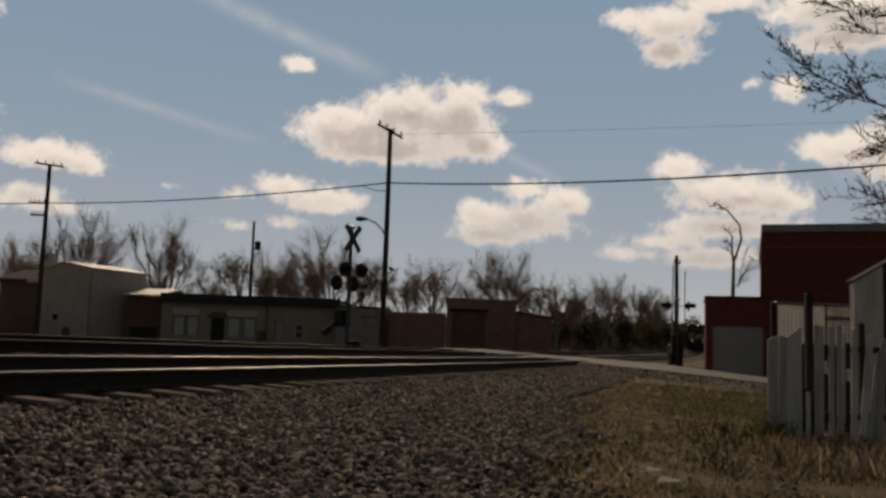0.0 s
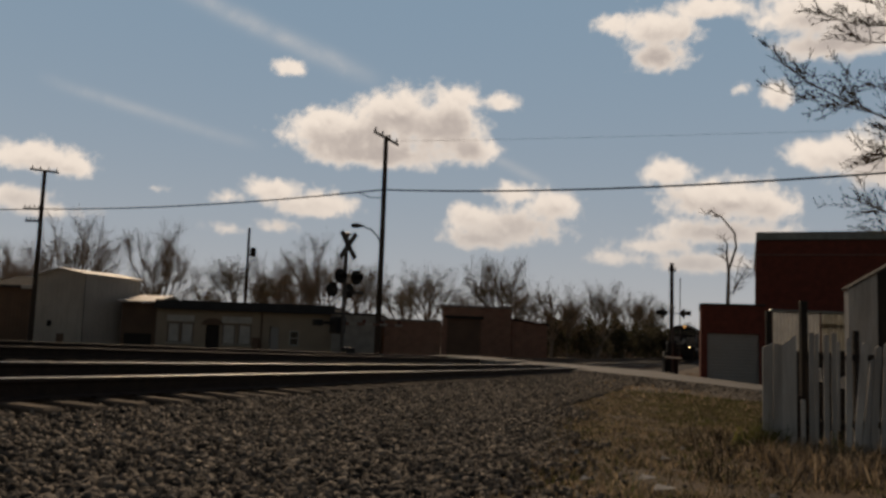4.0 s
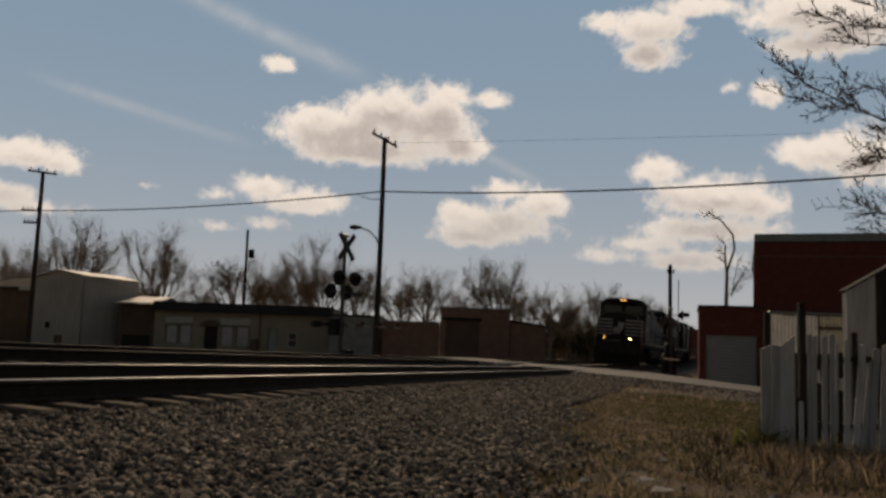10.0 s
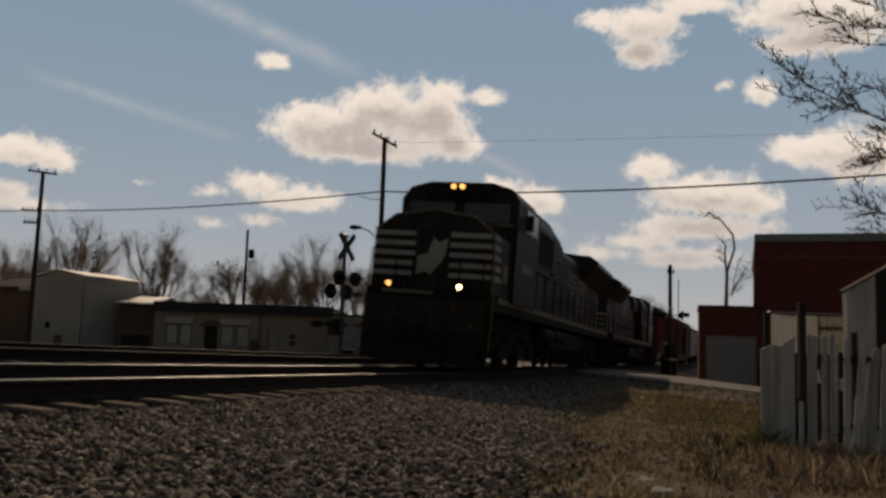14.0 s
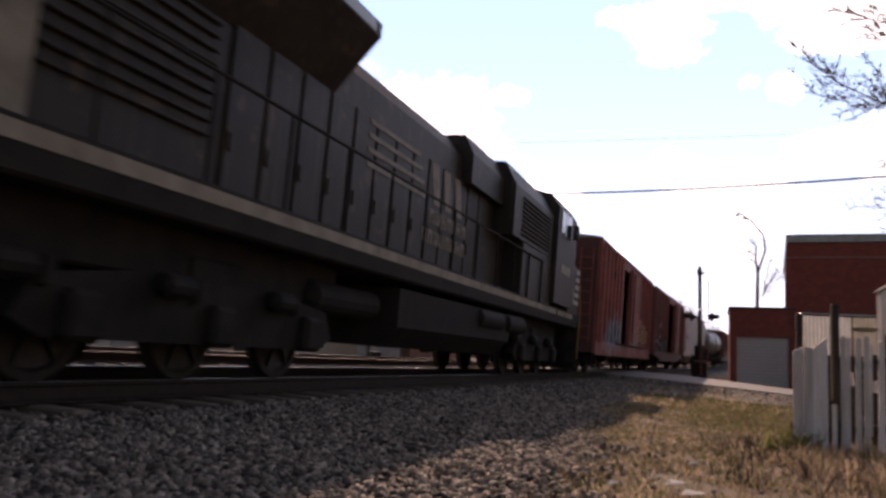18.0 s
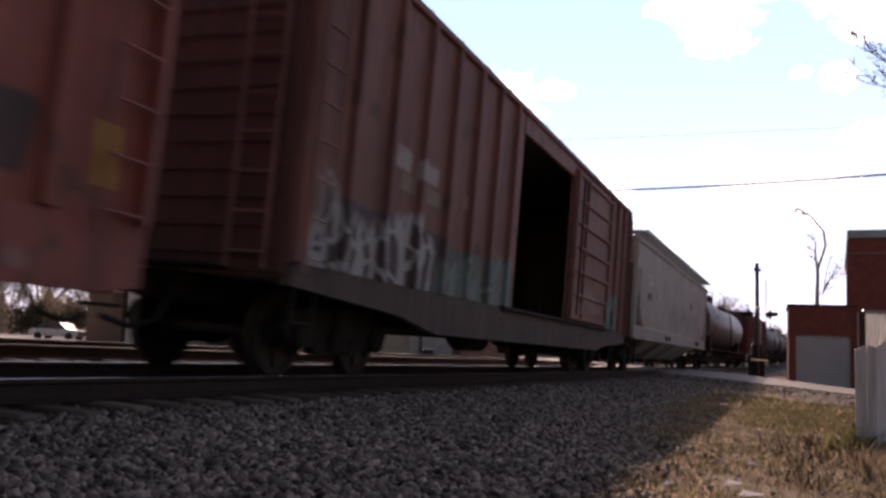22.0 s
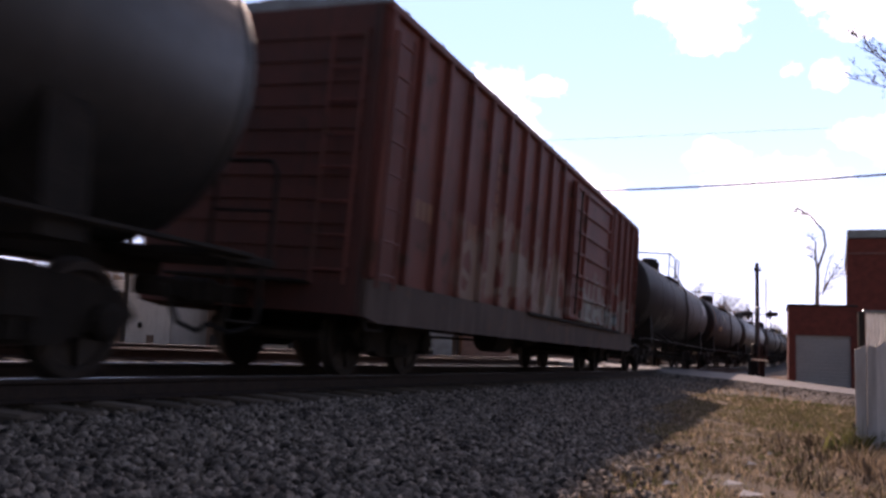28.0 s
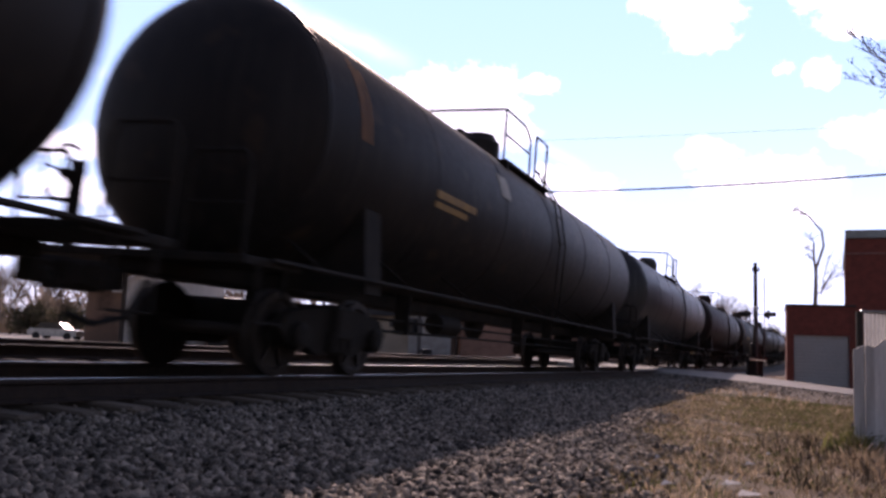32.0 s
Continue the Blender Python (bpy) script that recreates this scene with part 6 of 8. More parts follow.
part("roof", Mesh().box(-7.85, -4.35, 59.9, 68, 1.95, 2.08, 0.02), M_DARKROOF, ca)
for k in range(4):
    part("sign_mark", Mesh().box(-6.0 + k * 0.28, -5.82 + k * 0.28, 59.97, 59.996, 1.25, 1.45), M_SIDING, ca, "faded mark")
bb = tagged(new("brick_workshop"), "brown brick workshop with a raised centre and a roller door", "building")
Y1 = 61.0
part("wall_low", Mesh().box(-4.1, -0.05, Y1 + 0.1, 70, GZ, 1.68), M_BRICK2, bb)
part("coping", Mesh().box(-4.2, -0.05, Y1, 70, 1.68, 1.82, 0.02), M_CONCRETE, bb, "pale stone coping")
part("wall_centre", wall_with_holes(0, 5.0, Y1, Y1 + 0.3, GZ, 2.8, [(0.4, 2.8, GZ, 1.98)]), M_BRICK2, bb)
part("wall_sides", Mesh().box(0, 0.3, Y1 + 0.3, 70, GZ, 2.8).box(4.7, 5.0, Y1 + 0.3, 70, GZ, 2.8), M_BRICK2, bb)
part("coping", Mesh().box(-0.08, 5.08, Y1 - 0.08, 70, 2.8, 2.95, 0.02), M_CONCRETE, bb, "pale stone coping")
part("lintel", Mesh().box(0.2, 3.0, Y1 - 0.05, Y1, 1.98, 2.2, 0.01), M_DARKWOOD, bb)
rd = part("roller_door", Mesh().box(0.4, 2.8, Y1 + 0.16, Y1 + 0.2, GZ, 1.98), M_SIDING, bb, "brown roller door")
for k in range(12):
    part("door_slat", Mesh().box(0.42, 2.78, Y1 + 0.13, Y1 + 0.16, GZ + 0.1 + k * 0.24, GZ + 0.28 + k * 0.24, 0.01), M_SIDING, rd)
m = Mesh().prism([(5.05, GZ), (7.6, GZ), (7.6, 1.72), (5.05, 2.02)], Y1 + 0.15, 69, "y")
part("wall_right", m, M_BRICK2, bb)
part("roof_edge", Mesh().prism([(5.02, 2.02), (7.72, 1.70), (7.72, 1.80), (5.02, 2.14)], Y1, 69, "y"), M_DARKROOF, bb)

# ================= brick buildings on the near side =================
ga = tagged(new("brick_garage"), "small dark red brick garage with a grey roller door", "garage")
Y2, gb = 43.0, -1.5
part("front_wall", wall_with_holes(13.1, 16.15, Y2, Y2 + 0.25, gb, 2.62, [(13.42, 15.86, gb, 1.22)]), M_BRICK, ga)
part("side_wall", Mesh().box(13.1, 13.35, Y2 + 0.25, 49, gb, 2.62), M_BRICK, ga)
part("side_wall", Mesh().box(15.9, 16.15, Y2 + 0.25, 49, gb, 2.62), M_BRICK, ga)
part("back_wall", Mesh().box(13.1, 16.15, 49, 49.25, gb, 2.62), M_BRICK, ga)
part("roof", Mesh().box(13.35, 15.9, Y2 + 0.25, 49, 2.3, 2.42), M_DARKROOF, ga)
part("coping", Mesh().box(13.04, 16.2, Y2 - 0.06, Y2 + 0.3, 2.62, 2.72, 0.02).box(13.04, 13.4, Y2 + 0.3, 49.3, 2.62, 2.72, 0.02), M_DARKROOF, ga)
rd = part("roller_door", Mesh().box(13.42, 15.86, Y2 + 0.14, Y2 + 0.18, gb, 1.22), M_DOOR, ga, "pale grey roller door")
for k in range(16):
    part("door_slat", Mesh().box(13.46, 15.82, Y2 + 0.115, Y2 + 0.14, gb + 0.04 + k * 0.168, gb + 0.17 + k * 0.168, 0.012), M_DOOR, rd)
TURN = pose(0, 0, 0, 0, 0, -math.degrees(HEADING))      # built square to the track
ga.matrix_basis = Matrix.Translation((13.1, Y2, 0)) @ TURN @ Matrix.Translation((-13.1, -Y2, 0))
tb = tagged(new("brick_hall"), "tall windowless dark red brick hall with a grey coping", "building")
part("front_wall", Mesh().box(17.5, 34, 47, 47.3, gb, 6.55), M_BRICK, tb)
part("side_wall", Mesh().box(17.5, 17.8, 47.3, 66, gb, 6.55), M_BRICK, tb)
part("roof", Mesh().box(17.8, 34, 47.3, 66, 6.3, 6.45), M_DARKROOF, tb)
part("coping", Mesh().box(17.4, 34, 46.88, 47.4, 6.56, 7.02, 0.03).box(17.4, 17.9, 47.4, 66, 6.56, 7.02, 0.03), M_GALV, tb, "grey metal coping band")
part("string_course", Mesh().box(17.45, 34, 46.95, 46.998, 5.70, 5.80, 0.005), M_COURSE, tb, "pale brick course")
part("buttress", Mesh().prism([(17.2, gb), (17.5, gb), (17.5, 6.5), (17.42, 6.5)], 47.0, 47.6, "y"), M_BRICK, tb)

tb.matrix_basis = Matrix.Translation((17.5, 47, 0)) @ pose(0, 0, 0, 0, 0, -19.7) @ Matrix.Translation((-17.5, -47, 0))

# ================= poles, lines, street lamp =================


def utility_pole(x, y, top, label, arms=(), r=0.14):
    p = tagged(new("utility_pole"), label, "utility pole", "utility poles along the street")
    z0 = gz(x, y) - 0.1
    part("pole", Mesh().tube([(x, y, z0), (x + 0.02, y, (z0 + top) / 2), (x, y, top)], r, 12, r * 0.72), M_POLE, p, "", True)
    for z, x0, x1, dz, dy in arms:
        a = part("crossarm", Mesh().add([(xx, y - 0.16 + yy + (dy if xx > 0 else -dy) * 0, z + zz + (dz if xx == x1 else -dz)) for xx in (x0, x1) for yy in (-0.05, 0.05) for zz in (-0.06, 0.06)],
                                        [(0, 1, 3, 2), (4, 6, 7, 5), (0, 4, 5, 1), (2, 3, 7, 6), (0, 2, 6, 4), (1, 5, 7, 3)]), M_POLE, p)
        for w in (0.08, 0.36, 0.64, 0.92):
            xx = x0 + (x1 - x0) * w
            part("insulator", Mesh().lathe([(0.0, 0.02), (0.06, 0.05), (0.12, 0.03), (0.16, 0.045), (0.2, 0.02)], 8, (xx, y - 0.16, z + 0.06 + dz * (2 * w - 1)), "z"), M_GLASS, a)
    return p


pole_a = utility_pole(-3.0, 40, 10.05, "dark wooden utility pole with a tilted crossarm", [(9.9, -3.6, -2.38, -0.32, 0)], 0.15)
utility_pole(-26.5, 55, 10.55, "dark wooden utility pole with one crossarm and brackets", [(10.5, -27.4, -25.5, -0.1, 0), (7.95, -27.6, -26.5, 0, 0), (7.15, -27.4, -26.5, 0, 0)], 0.17)
pc = utility_pole(-17.45, 75, 9.75, "dark utility pole carrying a small transformer", (), 0.15)
part("transformer", Mesh().lathe([(7.2, 0.2), (7.25, 0.26), (7.9, 0.26), (8.0, 0.18)], 14, (-17.0, 75, 0), "z"), M_UNDER, pc, "grey transformer can")
utility_pole(16.2, 60, 6.45, "short dark pole behind the crossing signal", [(5.9, 15.95, 16.45, 0, 0)], 0.17)
wp = tagged(new("whip_mast"), "thin grey whip mast beside the signal", "mast")
part("tube", Mesh().tube([(16.8, 60, 0.5), (16.8, 60, 5.4)], 0.035, 6), M_ALU, wp)

lamp = tagged(new("street_lamp"), "cobra-head street lamp on a curved arm", "street lamp")
part("arm", Mesh().tube([(-3.05, 40, 4.85), (-3.2, 39.9, 5.15), (-3.5, 39.8, 5.45), (-3.95, 39.7, 5.6)], 0.035, 8), M_ALU, lamp)
part("lamp_head", Mesh().lathe([(-4.45, 0.03), (-4.4, 0.10), (-4.2, 0.13), (-3.95, 0.07), (-3.85, 0.04)], 12, (0, 39.7, 5.6), "x"), M_SIGNALBLACK, lamp, "dark lamp head", True)


def cable(name, pts, sag, r, label):
    m = Mesh()
    for a, b in zip(pts, pts[1:]):
        a, b = Vector(a), Vector(b)
        row = [a.lerp(b, k / 16) - Vector((0, 0, sag * 4 * (k / 16) * (1 - k / 16))) for k in range(17)]
        m.tube(row, r, 5)
    return tagged(part(name, m, M_WIRE), label, "overhead cable")


cable("overhead_cable", [(-60, 68, 9.4), (-26.5, 54.8, 7.95), (-3.0, 39.8, 7.38), (14.0, 24.0, 5.75), (30, 10, 5.4)], 0.28, 0.035, "thick black overhead cable slung between poles")
cable("overhead_cable", [(-3.0, 39.9, 9.75), (21.2, 40, 11.28), (60, 41, 13.5)], 0.05, 0.006, "thin high overhead cable")
tie = Mesh()
tie.tube([(-4.2, 40.6, 7.3), (-3.6, 40.2, 7.05), (-3.0, 39.8, 7.0)], 0.02, 5)
tagged(part("drop_cable", tie, M_WIRE), "short slack drop cable by the pole", "overhead cable")

# ================= crossing signals =================


PIVOT = 1.75      # height of the gate pivots


def crossing_signal(x, y, top, face, label, span=0.42, arm_len=3.6, side_lights=True, crossbuck=True, sideways=False):
    """A flasher mast with its gate; face is the turn of its front in degrees. Returns the thing and its gate arm."""
    sg = tagged(new("crossing_signal"), label, "crossing signal", "level crossing signals")
    z0 = gz(x, y)
    sg.matrix_basis = pose(x, y, z0, 0, 0, face)
    h = top - z0
    part("mast", Mesh().tube([(0, 0, 0), (0, 0, 1.9), (0, 0, 1.9001), (0, 0, h)], 0.075, 12), M_MAST, sg, "dull grey mast", True)
    part("base", Mesh().box(-0.2, 0.2, -0.2, 0.2, -0.1, 0.3, 0.03), M_SIGNALBLACK, sg)
    part("gate_mechanism", Mesh().box(-0.26, 0.26, 0.06, 0.5, PIVOT - 0.4, PIVOT + 0.25, 0.05), M_SIGNALBLACK, sg, "black gate motor box")
    part("bell", Mesh().lathe([(h, 0.05), (h + 0.05, 0.16), (h + 0.1, 0.17), (h + 0.16, 0.05)], 16, axis="z"), M_ALU, sg)
    if crossbuck:
        for a in (52, -52):
            m = Mesh()
            m.box(-0.62, 0.62, -0.02, 0.0, -0.11, 0.11, 0.005)
            b = part("crossbuck", m, M_MAST, sg, "weathered dark crossbuck blade")
            b.matrix_basis = pose(0, -0.09, h - 0.35, 0, a, 0)
    z = h - 1.55 if crossbuck else h - 0.3
    for yy, zz in (((-0.18), z),) + (((0.2), z - 0.5),) * side_lights:
        part("light_bar", Mesh().tube([(-span, yy, zz), (span, yy, zz)], 0.03, 8), M_MAST, sg)
        for xx in (-span, span):
            if sideways:
                e = 1 if xx > 0 else -1
                fl = part("flasher", Mesh().lathe([(e * (span - 0.14), 0.10), (e * (span - 0.1), 0.16), (e * (span + 0.06), 0.17), (e * (span + 0.061), 0.29), (e * (span + 0.1), 0.29)], 24, (0, yy, zz), "x"), M_SIGNALBLACK, sg, "black lamp housing with a round backing plate")
                part("hood", Mesh().lathe([(e * (span + 0.1), 0.13), (e * (span + 0.48), 0.14), (e * (span + 0.48), 0.13), (e * (span + 0.1), 0.12)], 16, (0, yy, zz + 0.03), "x"), M_SIGNALBLACK, fl)
                part("lens", Mesh().lathe([(e * (span + 0.11), 0.10), (e * (span + 0.14), 0.04)], 16, (0, yy, zz), "x"), M_REDLENS, fl, "unlit red lens")
                continue
            d = -1 if yy < 0 else 1
            fl = part("flasher", Mesh().lathe([(yy + d * 0.0, 0.29), (yy + d * 0.03, 0.29)], 24, (xx, 0, zz)), M_SIGNALBLACK, sg, "black round backing plate")
            part("hood", Mesh().lathe([(yy + d * 0.03, 0.12), (yy + d * 0.25, 0.13), (yy + d * 0.25, 0.12), (yy + d * 0.03, 0.11)], 16, (xx, 0, zz + 0.02)), M_SIGNALBLACK, fl)
            part("lens", Mesh().lathe([(yy + d * 0.04, 0.10), (yy + d * 0.06, 0.04)], 16, (xx, 0, zz)), M_REDLENS, fl, "unlit red lens")
    part("side_lamp", Mesh().box(0.45, 0.95, -0.12, 0.12, z - 0.62, z - 0.48, 0.03), M_MAST, sg) if side_lights else None
    m = Mesh()
    n = 9
    arm = new("gate_arm", Mesh().box(-0.95, -0.2, -0.05, 0.05, -0.06, 0.06, 0.01).box(-1.05, -0.7, -0.12, 0.12, -0.12, 0.12, 0.02).data("gate_arm", M_SIGNALBLACK))
    arm.parent = sg
    tagged(arm, "striped crossing gate arm with counterweight")
    for k in range(n):
        a, b = -0.2 + (arm_len + 0.2) * k / n, -0.2 + (arm_len + 0.2) * (k + 1) / n
        w = 0.06 - 0.003 * k
        part("stripe", Mesh().box(a, b, -0.03, 0.03, -w, w, 0.005), M_REDSTRIPE if k % 2 else M_WHITE, arm, "red band" if k % 2 else "white band")
    for k in range(3):
        part("arm_lamp", Mesh().box(arm_len * (0.4 + 0.28 * k) - 0.05, arm_len * (0.4 + 0.28 * k) + 0.05, -0.05, 0.05, 0.05, 0.17, 0.01), M_REDLENS, arm)
    return sg, arm


SIGNAL_L, ARM_L = crossing_signal(-3.72, 32, 4.15, 50, "crossing signal mast with weathered crossbuck and lowering gate", arm_len=3.1)
SIGNAL_R, ARM_R = crossing_signal(13.57, 50, 2.75, 0, "dark crossing signal mast with flashers and lowering gate", span=0.52, arm_len=4.9, side_lights=False, crossbuck=False, sideways=True)
part("cabinet", Mesh().box(-0.4, 0.4, 0.15, 0.7, 0.0, 1.4, 0.04), M_SIGNALBLACK, SIGNAL_R)
part("conduit", Mesh().tube([(0.43, 0, 1.2), (0.43, 0, 2.0), (0.45, 0.05, 3.1)], 0.035, 6).tube([(0, 0, 1.9), (0.43, 0, 1.9)], 0.02, 6), M_MAST, SIGNAL_R, "slim upright pipe on a bracket")
part("service_box", Mesh().box(-0.25, 0.25, -0.5, -0.22, 0.3, 0.85, 0.03), M_SIGNALBLACK, SIGNAL_L)

# ================= trees =================


def grow(seed, height, width, limbs=7, up=0.5):
    """A bare tree with a domed crown: its trunk and limbs, its twigs, and the places of its buds."""
    rd = random.Random(seed)
    trunk, crown, buds = Mesh(), Mesh(), []
    mid, half, wide = height * 0.60, height * 0.40, height * 0.36 * width

    def inside(q):
        return (q.x * q.x + q.y * q.y) / wide ** 2 + (max(0.0, q.z - mid) / half) ** 2

    def bow(m, p, d, length, r, n, sides, lift, taper=0.35):
        """A bent tapering branch that stays within the dome; returns its points."""
        pts, q = [p], p
        for k in range(n):
            d = (d + Vector((rd.gauss(0, 0.15), rd.gauss(0, 0.15), rd.gauss(0, 0.08) + lift / n))).normalized()
            step = d * (length / n)
            out = inside(q + step)
            q = q + step * (1.0 if out < 1.0 else 0.75 if out < 1.2 else 0.4)
            pts.append(q)
        m.tube(pts, r, sides, r * taper)
        return pts

    def side(pts, w):
        i = min(len(pts) - 2, int(w * (len(pts) - 1)))
        o = pts[i].lerp(pts[i + 1], w * (len(pts) - 1) - i)
        return o, (pts[i + 1] - pts[i]).normalized()

    def off(d, spread):
        t = d.orthogonal().normalized()
        a = rd.uniform(0, 2 * math.pi)
        return (d + (t * math.cos(a) + d.cross(t) * math.sin(a)) * spread).normalized()

    stem = bow(trunk, Vector((0, 0, -0.3)), Vector((0, 0, 1)), height * rd.uniform(0.26, 0.34), height * 0.024, 4, 7, 0.2, 0.7)
    for k in range(limbs):
        o, d = side(stem, rd.uniform(0.55, 1.0))
        a = 2 * math.pi * (k + rd.random() * 0.7) / limbs
        c = rd.uniform(0.0, 1.0)
        e = Vector((math.cos(a) * wide * math.sqrt(1 - c * c), math.sin(a) * wide * math.sqrt(1 - c * c), mid + half * c)) * 0.78
        main = bow(trunk, o, (e - o).normalized() + Vector((0, 0, 0.1)), (e - o).length, height * 0.010, 6, 5, up * 0.3, 0.2)
        for j in range(8):
            o2, d2 = side(main, 0.3 + 0.7 * rd.random() ** 0.75)
            sub = bow(crown, o2, off(d2, rd.uniform(0.3, 0.65)), height * rd.uniform(0.14, 0.26), height * 0.0028, 3, 3, up * 0.55)
            for i in range(9):
                o3, d3 = side(sub, rd.uniform(0.15, 1.0))
                tw = bow(crown, o3, off(d3, rd.uniform(0.3, 0.7)), height * rd.uniform(0.06, 0.13), height * 0.0011, 2, 3, up * 0.5)
                for h in range(3):
                    o4, d4 = side(tw, rd.uniform(0.2, 1.0))
                    e4 = o4 + off(d4, rd.uniform(0.3, 0.7)) * height * rd.uniform(0.03, 0.06)
                    crown.tube([o4, e4], height * 0.0007, 3, height * 0.0005)
                    buds.append(e4)
    k = (height + 0.3) / (max(v[2] for v in crown.v) + 0.3)
    for m in (trunk, crown):
        m.v = [(x * k, y * k, (z + 0.3) * k - 0.3) for x, y, z in m.v]
    return trunk, crown, [Vector((b.x * k, b.y * k, (b.z + 0.3) * k - 0.3)) for b in buds]


def tree(seed, height, width, label, limbs=7, up=0.5, bud=0.5, size=0.07):
    tr = tagged(new("bare_tree"), label, "tree", "bare trees behind the street")
    trunk, crown, buds = grow(seed, height, width, limbs, up)
    part("trunk", trunk, M_BARK, tr, "", True)
    part("crown", crown, M_TWIG, tr, "fine bare twigs")
    rd = random.Random(seed + 99)
    bm = Mesh()
    for p in buds:
        for k in range(2):
            if rd.random() < bud:
                o = p + Vector((rd.gauss(0, 1), rd.gauss(0, 1), rd.gauss(0, 1))) * height * 0.01
                a = Vector((rd.gauss(0, 1), rd.gauss(0, 1), rd.gauss(0, 1))).normalized() * size
                b = a.orthogonal().normalized() * size * 0.6
                bm.add([o - a, o + b, o + a, o - b], [(0, 1, 2, 3)])
    tagged(part("bud_cover", bm, M_BUD, tr), "sparse spring buds", kind="stuff")
    return tr


TREES = [tree(3, 13.6, 1.12, "wide bare tree with fine brownish twigs", limbs=15, bud=0.12), tree(8, 12.6, 0.85, "upright bare tree with fine twigs", limbs=12, bud=0.1, up=0.6),
         tree(15, 9.9, 1.05, "rounded tree budding pale green", limbs=12, bud=0.4), tree(21, 10.4, 0.8, "tall budding tree with a dense crown", limbs=12, bud=0.4, up=0.6),
         tree(30, 8.0, 0.9, "small scrubby bare tree", limbs=12, bud=0.35)]
PLACES = [(0, -37.5, 86, 1.02, 0), (1, -29.5, 88, 1.05, 40), (4, -26.0, 92, 0.85, 10), (0, -46.5, 90, 0.80, 70), (4, -22.0, 90, 1.25, 200), (1, -18.0, 92, 0.85, 120), (0, -12.8, 90, 0.95, 160),
          (3, -8.6, 90, 0.92, 20), (2, -1.3, 86, 0.95, 90), (4, -4.6, 92, 1.0, 130), (3, 5.6, 86, 1.0, 200), (2, 2.5, 95, 0.75, 30), (4, 8.6, 92, 1.0, 250), (1, 11.6, 90, 0.68, 300), (2, 17.6, 97, 0.97, 10),
          (4, 29.1, 130, 1.34, 45), (4, 35.5, 145, 1.31, 95), (4, 13.6, 92, 0.85, 15), (4, -15.4, 95, 1.15, 75), (3, -20.0, 98, 0.85, 310), (4, -33.5, 94, 0.95, 5), (4, -44, 99, 0.95, 140), (2, -50, 100, 1.0, 60), (4, -61, 95, 1.05, 200), (3, -71, 98, 1.1, 30), (0, -56, 96, 0.9, 33), (1, -66, 99, 0.9, 77), (0, -78, 95, 1.0, 121)]
used = set()
for k, x, y, sc, rz in PLACES:
    if k in used:
        ob = copy_thing(TREES[k], pose(x, y, gz(x, y), 0, 0, rz))
    else:
        ob = TREES[k]
        ob.matrix_basis = pose(x, y, gz(x, y), 0, 0, rz)
        used.add(k)
    ob.scale = (sc, sc, sc)

# a lopped snag behind the brick hall
sn = tagged(new("lopped_tree"), "thin lopped tree with a few crooked regrown twigs", "tree")
m = Mesh()
m.tube([(23.5, 70, -1.5), (23.55, 70, 4.3), (23.63, 70, 7.1)], 0.22, 8, 0.13)
m.tube([(23.63, 70, 7.1), (24.25, 70, 9.0), (24.1, 70, 10.2), (23.1, 70, 11.4), (22.0, 70, 12.05)], 0.11, 6, 0.05)
m.tube([(23.6, 70, 6.8), (23.45, 70, 8.5), (23.5, 70, 9.3)], 0.1, 6, 0.07)
part("trunk", m, M_BARK, sn, "", True)
m = Mesh()
rd = random.Random(6)
for a, b in (((23.5, 70, 9.2), (22.9, 70, 9.8)), ((23.1, 70, 11.4), (22.2, 70, 11.5)), ((22.3, 70, 11.9), (21.7, 70, 11.6)), ((24.0, 70, 5.2), (24.7, 70, 6.6)), ((24.7, 70, 6.4), (25.5, 70, 7.3)), ((23.6, 70, 5.0), (25.0, 70, 5.8)), ((23.5, 70, 8.4), (22.7, 70, 8.8)), ((24.2, 70, 5.6), (25.6, 70, 8.0)), ((24.0, 70, 5.0), (24.6, 70, 8.2)), ((24.6, 70, 6.2), (26.2, 70, 6.9)), ((23.6, 70, 7.6), (22.8, 70, 8.2))):
    a, b = Vector(a), Vector(b)
    m.tube([a, a.lerp(b, 0.5) + Vector((0, 0, 0.2)), b], 0.05, 4, 0.02)
    for k in range(10):
        o = a.lerp(b, rd.uniform(0.3, 1))
        m.tube([o, o + Vector((rd.gauss(0, 0.5), rd.gauss(0, 0.5), rd.uniform(0.1, 0.7)))], 0.025, 3, 0.01)
tagged(part("twig_cluster", m, M_BARK, sn), "crooked regrown twigs", kind="stuff")

# budding limbs of a tree that stands beside the fence
lt = tagged(new("budding_tree"), "near tree with drooping budding limbs beside the fence", "tree")
tm, tw, bd = Mesh(), Mesh(), Mesh()
rd = random.Random(12)
tx, ty = 7.6, 11.2
tm.tube([(tx, ty, gz(tx, ty) - 0.2), (tx + 0.1, ty, 1.5), (tx - 0.1, ty, 3.0), (tx, ty, 6.5)], 0.2, 10, 0.1)


